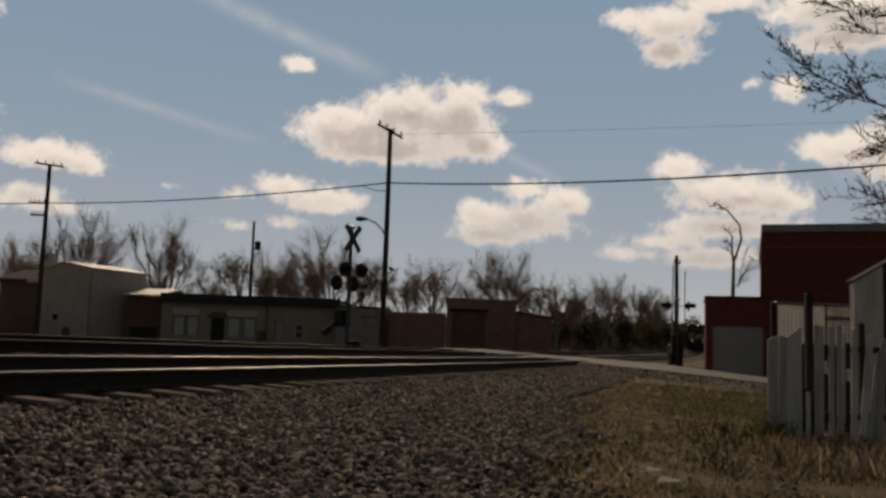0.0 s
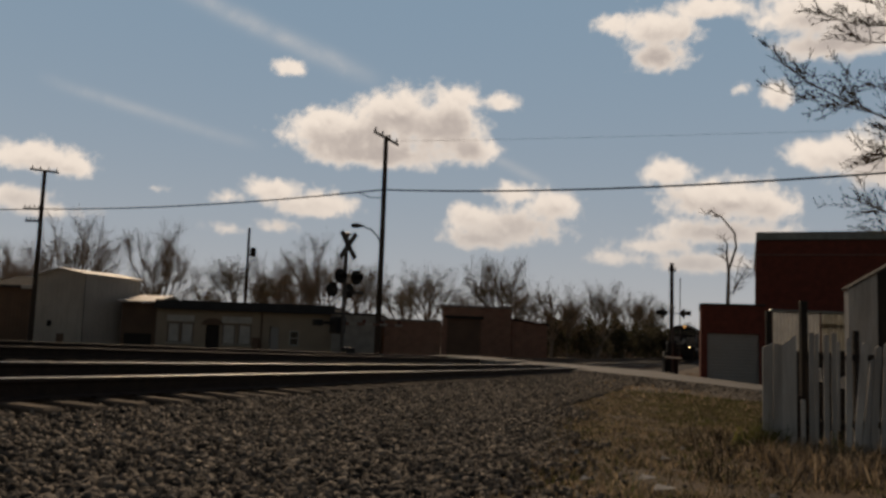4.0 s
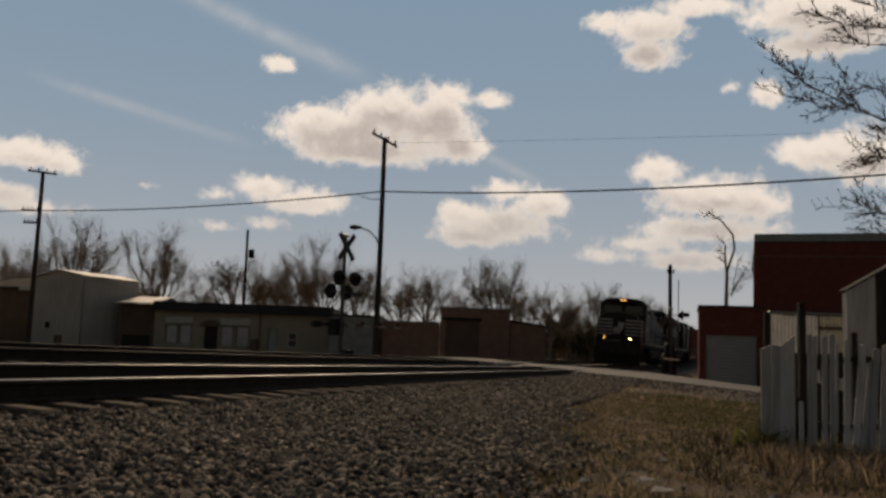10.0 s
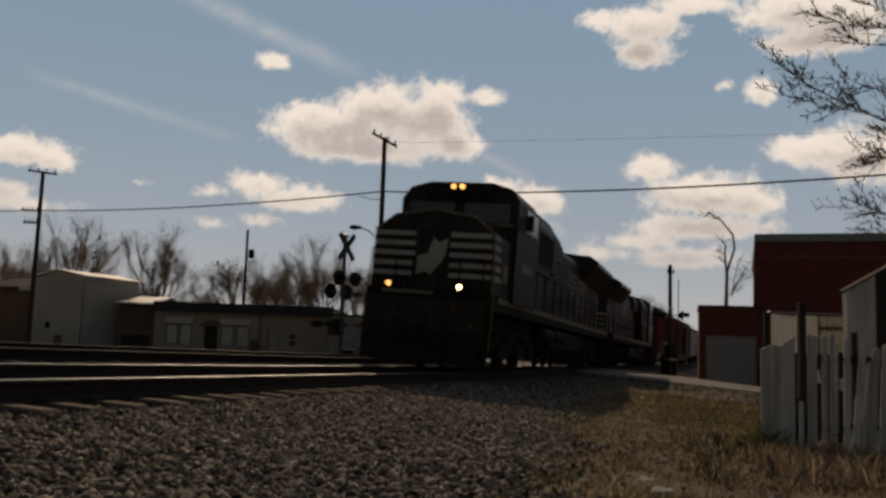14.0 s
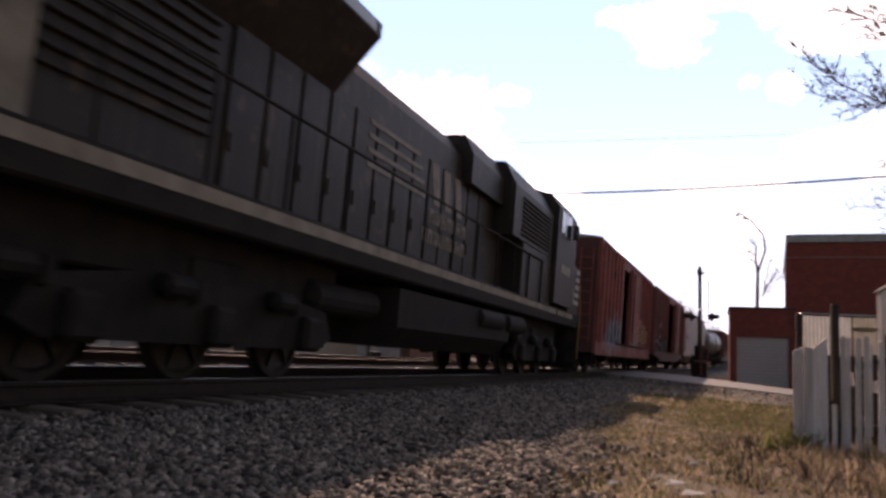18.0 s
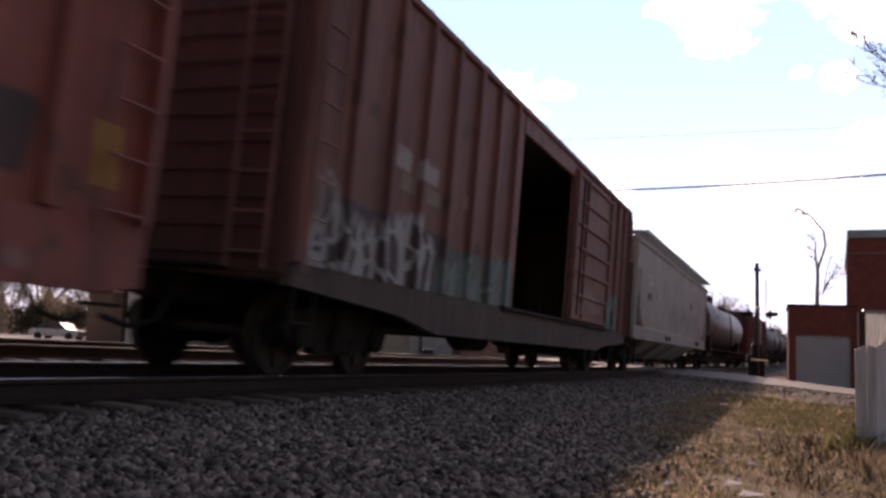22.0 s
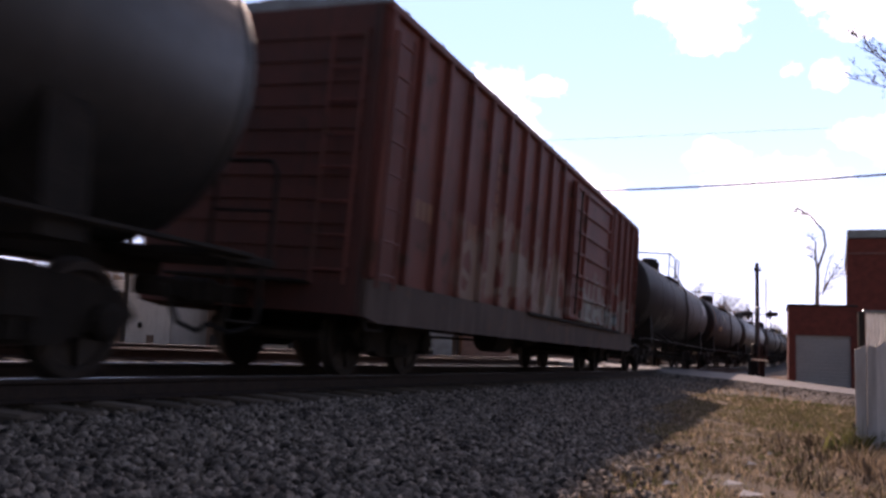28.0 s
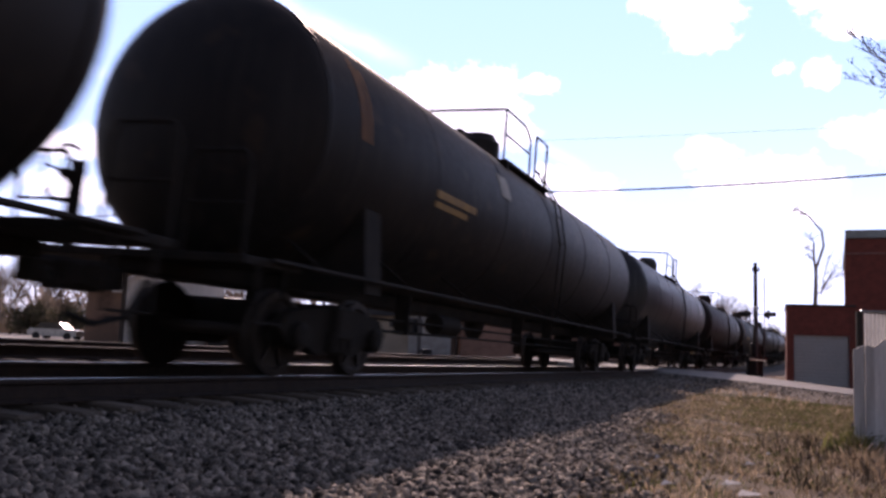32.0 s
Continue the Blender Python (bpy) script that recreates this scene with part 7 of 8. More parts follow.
def limb(pts, r, depth=0):
    pts = [Vector(p) for p in pts]
    tw.tube(pts, r * 0.42, 5, r * 0.12)
    n = int((20 if depth == 0 else 24) * sum((b - a).length for a, b in zip(pts, pts[1:]))) + 2
    for k in range(n):
        i = min(len(pts) - 2, int(rd.random() * (len(pts) - 1)))
        o = pts[i].lerp(pts[i + 1], rd.random())
        d = (pts[i + 1] - pts[i]).normalized() + Vector((rd.gauss(0, 0.45), rd.gauss(0, 0.45), rd.gauss(0.12, 0.45)))
        d.normalize()
        if depth == 0 and rd.random() < 0.4:
            e = o + d * rd.uniform(0.25, 0.5)
            limb([o, o.lerp(e, 0.5) + Vector((0, 0, rd.uniform(-0.02, 0.04))), e], 0.010, 1)
            continue
        e = o + d * rd.uniform(0.05, 0.17)
        tw.tube([o, e], 0.003, 3, 0.0015)
        for j in range(5):
            q = o.lerp(e, rd.uniform(0.3, 1.05))
            s0 = rd.uniform(0.008, 0.017)
            a = Vector((rd.gauss(0, 1), rd.gauss(0, 1), rd.gauss(0, 1))).normalized() * s0
            b = a.orthogonal().normalized() * s0 * 0.6
            c = a.cross(b).normalized() * s0 * 0.5
            bd.add([q - a, q + b, q + a, q - b, q + c, q - c], [(0, 1, 4), (1, 2, 4), (2, 3, 4), (3, 0, 4), (1, 0, 5), (2, 1, 5), (3, 2, 5), (0, 3, 5)])


limb([(tx, ty, 3.1), (6.36, 11, 3.2), (5.83, 11, 3.45), (5.32, 11, 3.66), (4.8, 11, 3.91), (4.31, 11, 4.24)], 0.045)
limb([(5.6, 11, 3.53), (5.2, 11, 3.62), (4.75, 11, 3.68), (4.45, 11, 3.75)], 0.016)
limb([(5.5, 11, 3.56), (5.3, 11, 3.95), (4.95, 11, 4.02), (4.6, 11, 3.98)], 0.014)
limb([(6.3, 11, 3.3), (5.8, 11, 3.87), (5.5, 11, 3.95), (5.3, 11, 4.02)], 0.02)
limb([(tx, ty, 3.6), (6.5, 11, 4.3), (5.85, 11, 4.5), (5.5, 11, 4.5), (5.3, 11, 4.7)], 0.035)
limb([(6.5, 11, 4.4), (5.9, 11, 4.75), (5.35, 11, 4.75), (4.9, 11, 4.9)], 0.02)
limb([(tx, ty, 4.3), (6.5, 11, 4.8), (5.86, 11, 4.97), (5.4, 11, 5.15)], 0.03)
limb([(tx, ty, 2.6), (6.4, 11, 2.9), (5.82, 11, 2.95), (5.53, 11, 2.86)], 0.025)
limb([(6.3, 11, 2.9), (5.9, 11, 3.2), (5.6, 11, 3.15)], 0.014)
limb([(tx, ty, 2.0), (6.4, 11, 2.1), (5.8, 11, 2.2), (5.5, 11, 2.3), (5.22, 11, 2.24)], 0.022)
limb([(6.4, 11, 2.1), (5.95, 11, 1.95), (5.75, 11, 1.9)], 0.014)
part("trunk", tm, M_BARK, lt, "", True)
part("branchwork", tw, M_BARK, lt)
tagged(part("catkin_cover", bd, M_CATKIN, lt), "swelling buds and catkins", kind="stuff")

# ================= fence and leftovers beside the lot =================
rd = random.Random(9)
fence = tagged(new("picket_fence"), "broken weathered white picket fence with leaning boards", "fence")


def board(x, w, z0, z1, y, lean=0.0, slope=0.0, mtl=None, name="board", t=0.022):
    m = Mesh()
    v = []
    for yy in (y - t / 2, y + t / 2):
        v += [(x, yy, z0), (x + w, yy, z0), (x + w + lean, yy, z1 + slope), (x + w * 0.5 + lean, yy, z1 + slope * 0.5 + (0.0 if slope else w * 0.3)), (x + lean, yy, z1)]
    m.add(v, [(0, 1, 2, 3, 4), (9, 8, 7, 6, 5), (0, 5, 6, 1), (1, 6, 7, 2), (2, 7, 8, 3), (3, 8, 9, 4), (4, 9, 5, 0)])
    return part(name, m, mtl or M_PICKET, fence)


for x0, w, top, sl in ((3.47, 0.105, 0.36, 0.05), (3.578, 0.09, 0.415, -0.02), (3.671, 0.155, 0.395, 0.13)):
    board(x0, w, -0.74, top, 9.2 + 0.012 * rd.uniform(-1, 1), rd.uniform(-0.01, 0.01), sl)
part("post", Mesh().box(3.92, 3.995, 9.27, 9.345, -0.75, 0.885, 0.008), M_DARKWOOD, fence, "dark wooden post")
part("post", Mesh().box(3.835, 3.915, 9.26, 9.34, -0.75, -0.14, 0.008), M_DARKWOOD, fence, "dark broken stub of a post")
for x0, w, z0, top, lean in ((3.885, 0.045, -0.72, -0.19, 0.0), (3.962, 0.047, -0.74, 0.53, 0.004), (4.018, 0.045, -0.74, 0.525, 0.012), (4.125, 0.055, -0.74, 0.515, 0.008), (4.2, 0.052, -0.72, 0.54, 0.006),
                             (4.262, 0.028, -0.5, 0.45, 0.01), (4.355, 0.062, -0.80, 0.485, 0.02), (4.435, 0.072, -0.72, 0.43, 0.10), (4.52, 0.08, -0.72, 0.26, 0.12), (4.60, 0.07, -0.72, 0.40, 0.08), (4.72, 0.075, -0.72, 0.44, 0.06), (4.83, 0.07, -0.72, 0.36, 0.05), (4.94, 0.075, -0.72, 0.42, 0.02)):
    board(x0, w, z0, top, 9.2 + rd.uniform(-0.02, 0.02), lean, 0.0)
part("rail", Mesh().box(4.0, 5.1, 9.235, 9.275, 0.255, 0.325, 0.008), M_DARKWOOD, fence, "dark horizontal rail")
part("rail", Mesh().box(3.46, 5.1, 9.235, 9.275, -0.46, -0.39, 0.008), M_DARKWOOD, fence, "dark horizontal rail")
part("post", Mesh().box(4.482, 4.54, 9.24, 9.30, -0.75, 0.58, 0.008), M_DARKWOOD, fence, "dark wooden post")
# dark boards added so the gaps between the pickets look shaded
hp = tagged(new("scrap_heap"), "dark boards added behind the fence for the shade in its gaps", "scrap heap")
for k in range(7):
    x0 = 4.75 + 0.19 * k
    part("board", Mesh().box(x0, x0 + 0.17, 11.4 + 0.02 * (k % 3), 11.44 + 0.02 * (k % 3), -0.95, 0.1 + 0.09 * ((k * 5) % 4), 0.01), M_DARKWOOD, hp)
for x0, z0, w in ((4.973, -0.03, 0.078), (5.294, -0.12, 0.078)):
    part("torn_sheet", Mesh().add([(x0, 11.3, z0), (x0 + w, 11.28, z0 - 0.02), (x0 + w * 0.85, 11.3, z0 + 0.16), (x0 + 0.01, 11.31, z0 + 0.13), (x0, 11.33, z0), (x0 + w, 11.31, z0 - 0.02), (x0 + w * 0.85, 11.33, z0 + 0.16), (x0 + 0.01, 11.34, z0 + 0.13)],
                                  [(0, 1, 2, 3), (7, 6, 5, 4), (0, 4, 5, 1), (1, 5, 6, 2), (2, 6, 7, 3), (3, 7, 4, 0)]), M_LITTER, hp, "white torn sheet")
wl = tagged(new("white_plank_shed"), "white plank end wall of a shallow lean-to behind the fence", "lean-to")
for k in range(11):
    x0 = 4.985 + k * 0.071
    # planks past the fifth are coloured dark in place of a shaded side wall
    white = k < 5
    v = [(x, y, z) for y in (10.4, 10.43) for x, z in ((x0, -0.9), (x0 + 0.067, -0.9), (x0 + 0.067, 1.11 + (k + 1) * 0.042), (x0, 1.11 + k * 0.042))]
    part("plank", Mesh().add(v, [(0, 1, 2, 3), (7, 6, 5, 4), (0, 4, 5, 1), (1, 5, 6, 2), (2, 6, 7, 3), (3, 7, 4, 0)]), M_PICKET if white else M_DARKWOOD, wl)
part("side_wall", Mesh().box(5.0, 5.03, 10.43, 10.56, -0.9, 1.10, 0.008), M_PICKET, wl)
part("roof", Mesh().add([(4.97, 10.38, 1.115), (5.80, 10.38, 1.605), (5.80, 10.58, 1.605), (4.97, 10.58, 1.115), (4.97, 10.38, 1.135), (5.80, 10.38, 1.625), (5.80, 10.58, 1.625), (4.97, 10.58, 1.135)],
                        [(0, 1, 2, 3), (7, 6, 5, 4), (0, 4, 5, 1), (1, 5, 6, 2), (2, 6, 7, 3), (3, 7, 4, 0)]), M_DARKROOF, wl)


def translucent(name, color, clear=0.5):
    """A thin sheet that scatters light through it."""
    m = bpy.data.materials.new(name)
    m.use_nodes = True
    n, ln = m.node_tree.nodes, m.node_tree.links
    n.clear()
    tcn, noi = n.new("ShaderNodeTexCoord"), n.new("ShaderNodeTexNoise")
    noi.inputs["Scale"].default_value = 5
    rp = n.new("ShaderNodeMix")
    rp.data_type = "RGBA"
    rp.inputs[6].default_value, rp.inputs[7].default_value = (*color, 1), (*[c * 0.6 for c in color], 1)
    d, t, mx, out = n.new("ShaderNodeBsdfDiffuse"), n.new("ShaderNodeBsdfTranslucent"), n.new("ShaderNodeMixShader"), n.new("ShaderNodeOutputMaterial")
    ln.new(tcn.outputs["Object"], noi.inputs["Vector"])
    ln.new(noi.outputs["Fac"], rp.inputs[0])
    ln.new(rp.outputs[2], d.inputs[0])
    ln.new(rp.outputs[2], t.inputs[0])
    mx.inputs[0].default_value = 0.85
    ln.new(d.outputs[0], mx.inputs[1])
    ln.new(t.outputs[0], mx.inputs[2])
    rf, m2 = n.new("ShaderNodeBsdfRefraction"), n.new("ShaderNodeMixShader")
    rf.inputs["Roughness"].default_value, rf.inputs["IOR"].default_value = 0.75, 1.1
    m2.inputs[0].default_value = clear
    ln.new(rp.outputs[2], rf.inputs[0])
    ln.new(mx.outputs[0], m2.inputs[1])
    ln.new(rf.outputs[0], m2.inputs[2])
    ln.new(m2.outputs[0], out.inputs[0])
    return m


M_FIBRE = translucent("fibreglass_sheet", (0.97, 0.95, 0.86), 0.8)
M_SHEET = translucent("white_fibreglass", (0.92, 0.92, 0.90))
cs = tagged(new("corrugated_screen"), "pale corrugated sheet screen behind the fence", "screen")
for x0, x1, mtl, lab in ((6.22, 7.12, M_SHEET, "white translucent corrugated sheet"), (7.14, 7.75, M_FIBRE, "yellowed translucent corrugated sheet")):
    n = int((x1 - x0) / 0.035)
    pr = [(x0 + (x1 - x0) * k / n, 16.0 + (0.02 if k % 2 else -0.02)) for k in range(n + 1)]
    v = [(x, y, z) for z in (0.36, 1.09) for x, y in pr] + [(x, y + 0.006, z) for z in (0.36, 1.09) for x, y in pr]
    k = n + 1
    f = [(i, i + 1, k + i + 1, k + i) for i in range(n)] + [(2 * k + i + 1, 2 * k + i, 3 * k + i, 3 * k + i + 1) for i in range(n)] + [(k + i, k + i + 1, 3 * k + i + 1, 3 * k + i) for i in range(n)]
    part("sheet", Mesh().add(v, f), mtl, cs, lab)
part("base_board", Mesh().box(6.22, 7.75, 15.97, 16.02, -0.9, 0.36, 0.008), M_DARKWOOD, cs, "dark board skirting")
part("cap", Mesh().box(6.18, 7.8, 15.94, 16.06, 1.09, 1.13, 0.01), M_GALV, cs)
part("post", Mesh().box(6.10, 6.2, 15.96, 16.06, -0.9, 1.1, 0.01), M_DARKWOOD, cs)
part("batten", Mesh().box(7.1, 7.75, 16.03, 16.07, 0.84, 0.90, 0.01), M_SIDING, cs)

# parked car across the street
car = tagged(new("parked_car"), "pale parked car glinting in the sun", "car")
cx, cy, cz = -38.3, 68.0, gz(-38.3, 68.0)
part("body", Mesh().prism([(cx - 2.1, cz + 0.3), (cx + 2.1, cz + 0.3), (cx + 2.15, cz + 0.75), (cx + 1.3, cz + 0.88), (cx - 1.9, cz + 0.9), (cx - 2.15, cz + 0.7)], cy - 0.85, cy + 0.85, "y"), M_ALU, car, "silver car body")
part("cabin", Mesh().prism([(cx - 1.6, cz + 0.88), (cx + 1.1, cz + 0.88), (cx + 0.5, cz + 1.4), (cx - 1.1, cz + 1.42)], cy - 0.75, cy + 0.75, "y"), M_GLASS, car, "dark glass cabin")
for xx in (-1.35, 1.35):
    for yy in (-0.8, 0.8):
        part("wheel", Mesh().lathe([(cy + yy - 0.1, 0.2), (cy + yy - 0.1, 0.31), (cy + yy + 0.1, 0.31), (cy + yy + 0.1, 0.2)], 18, (cx + xx, 0, cz + 0.3)), M_WIRE, car)


def motions():
    for ob, s0 in TRAIN:
        walk(ob, [(float(k), track_pose(run(k, s0))) for k in range(0, 33)])
    walk(clouds, [(0.0, pose(0, 0, 0, -0.37, 0, -0.76)), (8.0, pose(0, 0, 0, 0, 0, 0)), (32.0, pose(0, 0, 0, 0.9, 0, 2.3))])
    # the crossing gates come down
    for arm, p, turn, rows in ((ARM_L, (0, 0.3, PIVOT), -9, ((0.0, 40), (1.0, 31), (2.0, 21), (3.0, 11), (4.2, 0), (32.0, 0))),
                               (ARM_R, (-0.42, -0.3, 1.1), -96, ((0.0, 84), (1.0, 80), (2.0, 52), (3.0, 18), (3.8, 0), (32.0, 0)))):
        walk(arm, [(tm, pose(*p, 0, -a, turn)) for tm, a in rows])
    # wheels roll on the rails
    for wh, p, r in WHEELSETS:
        rows = []
        for k in range(0, 481):
            tm = min(32.0, k / 15)
            a = math.degrees((run(tm, 0.0) - run(0.0, 0.0)) / r)
            rows.append((tm, pose(*p, -(a % 360.0))))
        walk(wh, rows)

# ================= loose ground cover: stones, grass, brush =================
rs = np.random.RandomState(5)


def leafy(m, amount):
    """Lets light through a leaf paint."""
    n, ln = m.node_tree.nodes, m.node_tree.links
    b, out = n["Principled BSDF"], n["Material Output"]
    t, mx = n.new("ShaderNodeBsdfTranslucent"), n.new("ShaderNodeMixShader")
    ln.new(b.inputs["Base Color"].links[0].from_socket, t.inputs[0])
    mx.inputs[0].default_value = amount
    ln.new(b.outputs[0], mx.inputs[1])
    ln.new(t.outputs[0], mx.inputs[2])
    ln.new(mx.outputs[0], out.inputs[0])


for m_ in (M_STRAW, M_GRASS, M_BUD, M_SHRUB, M_CATKIN, M_TWIG, M_WEED):
    leafy(m_, 0.5)

PHI = (1 + 5 ** 0.5) / 2
ICO_V = np.array([(-1, PHI, 0), (1, PHI, 0), (-1, -PHI, 0), (1, -PHI, 0), (0, -1, PHI), (0, 1, PHI), (0, -1, -PHI), (0, 1, -PHI), (PHI, 0, -1), (PHI, 0, 1), (-PHI, 0, -1), (-PHI, 0, 1)]) / 1.9
ICO_F = np.array([(0, 11, 5), (0, 5, 1), (0, 1, 7), (0, 7, 10), (0, 10, 11), (1, 5, 9), (5, 11, 4), (11, 10, 2), (10, 7, 6), (7, 1, 8), (3, 9, 4), (3, 4, 2), (3, 2, 6), (3, 6, 8), (3, 8, 9), (4, 9, 5), (2, 4, 11), (6, 2, 10), (8, 6, 7), (9, 8, 1)])


def along(u, s):
    """Places in the plan from across and along the track."""
    l = u - OFFSET + lateral(s)
    return l * NX + s * TX, l * NY + s * TY


def bed_z(u, s):
    return rail_z(s) + np.interp(u, [p[0] for p in prof], [p[1] for p in prof])


def shoulder(u, s):
    """Where the stones give way to grass."""
    x, y = along(u, s)
    return 5.4 - 0.1 * s + 0.5 * np.array([noise.noise((a * 0.9, b * 0.9, 7.0)) for a, b in zip(x, y)])


def stones(name, u, s, size, sink, z=None):
    n = len(u)
    x, y = along(u, s)
    if z is None:
        z = np.maximum(bed_z(u, s), ground_z(x, y))
    q = rs.normal(size=(n, 4))
    q /= np.linalg.norm(q, axis=1)[:, None]
    w, a, b, c = q.T
    R = np.stack([1 - 2 * (b * b + c * c), 2 * (a * b - c * w), 2 * (a * c + b * w), 2 * (a * b + c * w), 1 - 2 * (a * a + c * c), 2 * (b * c - a * w), 2 * (a * c - b * w), 2 * (b * c + a * w), 1 - 2 * (a * a + b * b)], 1).reshape(n, 3, 3)
    shape = ICO_V[None] * (0.42 + 0.95 * rs.rand(n, 12, 1)) * np.stack([np.ones(n), 0.65 + 0.35 * rs.rand(n), 0.5 + 0.35 * rs.rand(n)], 1)[:, None, :]
    v = np.einsum("nij,nkj->nki", R, shape) * size[:, None, None] * 0.5
    v += np.stack([x, y, z + size * (0.35 - sink)], 1)[:, None, :]
    f = (ICO_F[None] + 12 * np.arange(n)[:, None, None]).reshape(-1, 3)
    return bulk(name, v.reshape(-1, 3), f, M_STONE)


n = 60000
s0 = 0.8 + 12.5 * rs.rand(n) ** 1.3
u0 = 1.25 + 4.4 * rs.rand(n)
keep = (u0 > 1.36) & (u0 < shoulder(u0, s0) + 0.18 * rs.normal(size=n))
s0, u0 = s0[keep], u0[keep]
tagged(stones("ballast_stones", u0, s0, 0.036 + 0.052 * rs.rand(len(u0)) ** 1.4, 0.12), "angular brown-grey crushed stones on the track shoulder", "ballast", kind="stuff")
n = 16000
s0 = 13 + 34 * rs.rand(n) ** 1.3
u0 = 1.3 + 2.5 * rs.rand(n)
tagged(stones("ballast_stones", u0, s0, 0.07 + 0.05 * rs.rand(n), 0.22), "angular brown-grey crushed stones on the track shoulder", "ballast", kind="stuff")
n = 2600
k, w, q = rs.randint(0, 4, n), rs.rand(n), 0.9 + 0.1 * rs.rand(n)
edge0 = np.array(NEAR_EDGE)
mid = edge0[k + 1] + (edge0[k] - edge0[k + 1]) * w[:, None]
x, y = mid[:, 0] * q, mid[:, 1] * q - 6.0 * (1 - q)
low, high = ground_z(mid[:, 0] * 0.9, mid[:, 1] * 0.9 - 0.6) - 0.06, mid[:, 2] - 0.008
u0, s0 = ls(x, y)
tagged(stones("verge_gravel", u0, s0, 0.05 + 0.08 * rs.rand(n) ** 2, 0.3, low + (high - low) * (q - 0.9) * 10), "loose brown gravel on the road shoulder", "gravel", kind="stuff")
n = 7000
s0 = -2 + 22 * rs.rand(n)
u0 = -1.2 + 2.5 * rs.rand(n)
tagged(stones("ballast_stones", u0, s0, 0.05 + 0.03 * rs.rand(n), 0.2), "angular brown-grey crushed stones between the rails", "ballast", kind="stuff")
n = 1500
s0 = 2 + 14 * rs.rand(n)
u0 = 4.0 + 3.0 * rs.rand(n) ** 1.5
tagged(stones("scattered_gravel", u0, s0, 0.02 + 0.035 * rs.rand(n), 0.2), "stray gravel scattered in the dry grass", "gravel", kind="stuff")


def blades(name, x, y, h, w, lean, material, label, cat):
    """Tufts of thin bent blades."""
    n = len(x)
    z = ground_z(x, y)
    a = rs.rand(n) * 2 * np.pi
    dx, dy = np.cos(a), np.sin(a)
    lx, ly = rs.normal(size=n) * lean * h, rs.normal(size=n) * lean * h
    base = np.stack([x, y, z - 0.01], 1)
    v = np.empty((n, 5, 3))
    off = np.stack([dx * w, dy * w, np.zeros(n)], 1)
    midp = base + np.stack([lx * 0.35, ly * 0.35, h * 0.6], 1)
    v[:, 0], v[:, 1], v[:, 2], v[:, 3] = base - off, base + off, midp + off * 0.7, midp - off * 0.7
    v[:, 4] = base + np.stack([lx, ly, h * (1 - 0.3 * np.minimum(1, np.hypot(lx, ly) / np.maximum(h, 1e-3)))], 1)
    i = 5 * np.arange(n)[:, None]
    f = np.concatenate([i + np.array([[0, 1, 2]]), i + np.array([[0, 2, 3]]), i + np.array([[3, 2, 4]])])
    ob = bulk(name, v.reshape(-1, 3), f, material)
    return tagged(ob, label, cat, kind="stuff")


def scatter(n, s_lo, s_hi, u_lo, u_hi, power=1.3, clump=0.35):
    s = s_lo + (s_hi - s_lo) * rs.rand(n) ** power
    u = u_lo + (u_hi - u_lo) * rs.rand(n)
    x, y = along(u, s)
    keep = np.array([noise.noise((a * 1.6, b * 1.6, 2.0)) + 0.5 * noise.noise((a * 6, b * 6, 5.0)) > rs.rand() * 0.9 - 0.55 for a, b in zip(x, y)])
    edge = u > np.maximum(3.0, shoulder(u, s)) - 0.35 * rs.rand(n)
    return x[keep & edge], y[keep & edge]


def patches(x, y, f, z, cut):
    """Keeps the places inside uneven patches."""
    k = np.array([noise.noise((a * f, b * f, z)) + 0.4 * noise.noise((a * f * 3, b * f * 3, z)) for a, b in zip(x, y)]) > cut
    return x[k], y[k]


x, y = patches(*scatter(26000, 2.8, 24, 3.2, 9.5), 0.5, 11.0, 0.1)
blades("dark_weeds", x, y, 0.02 + 0.05 * rs.rand(len(x)), 0.005 + 0.006 * rs.rand(len(x)), 0.9, M_BARKDARK, "dark dead weeds in uneven patches", "weeds")
x, y = patches(*scatter(40000, 3.5, 24, 3.2, 9.5), 0.35, 21.0, 0.22)
blades("green_grass", x, y, 0.02 + 0.045 * rs.rand(len(x)), 0.004 + 0.005 * rs.rand(len(x)), 0.8, M_GRASS, "patches of low green grass", "grass")
x, y = scatter(130000, 1.6, 22, 3.0, 9.0)
blades("dry_grass", x, y, 0.03 + 0.06 * rs.rand(len(x)) ** 1.5, 0.0035 + 0.003 * rs.rand(len(x)), 0.9, M_STRAW, "matted straw-coloured dry grass", "grass")
x, y = scatter(52000, 2.8, 24, 3.2, 9.5)
blades("green_grass", x, y, 0.03 + 0.05 * rs.rand(len(x)), 0.003 + 0.003 * rs.rand(len(x)), 0.6, M_GRASS, "thin new green grass among the straw", "grass")
x, y = scatter(9000, 18, 60, 2.5, 14, 1.0)
blades("dry_grass", x, y, 0.08 + 0.12 * rs.rand(len(x)), 0.012 + 0.01 * rs.rand(len(x)), 0.7, M_STRAW, "matted straw-coloured dry grass", "grass")
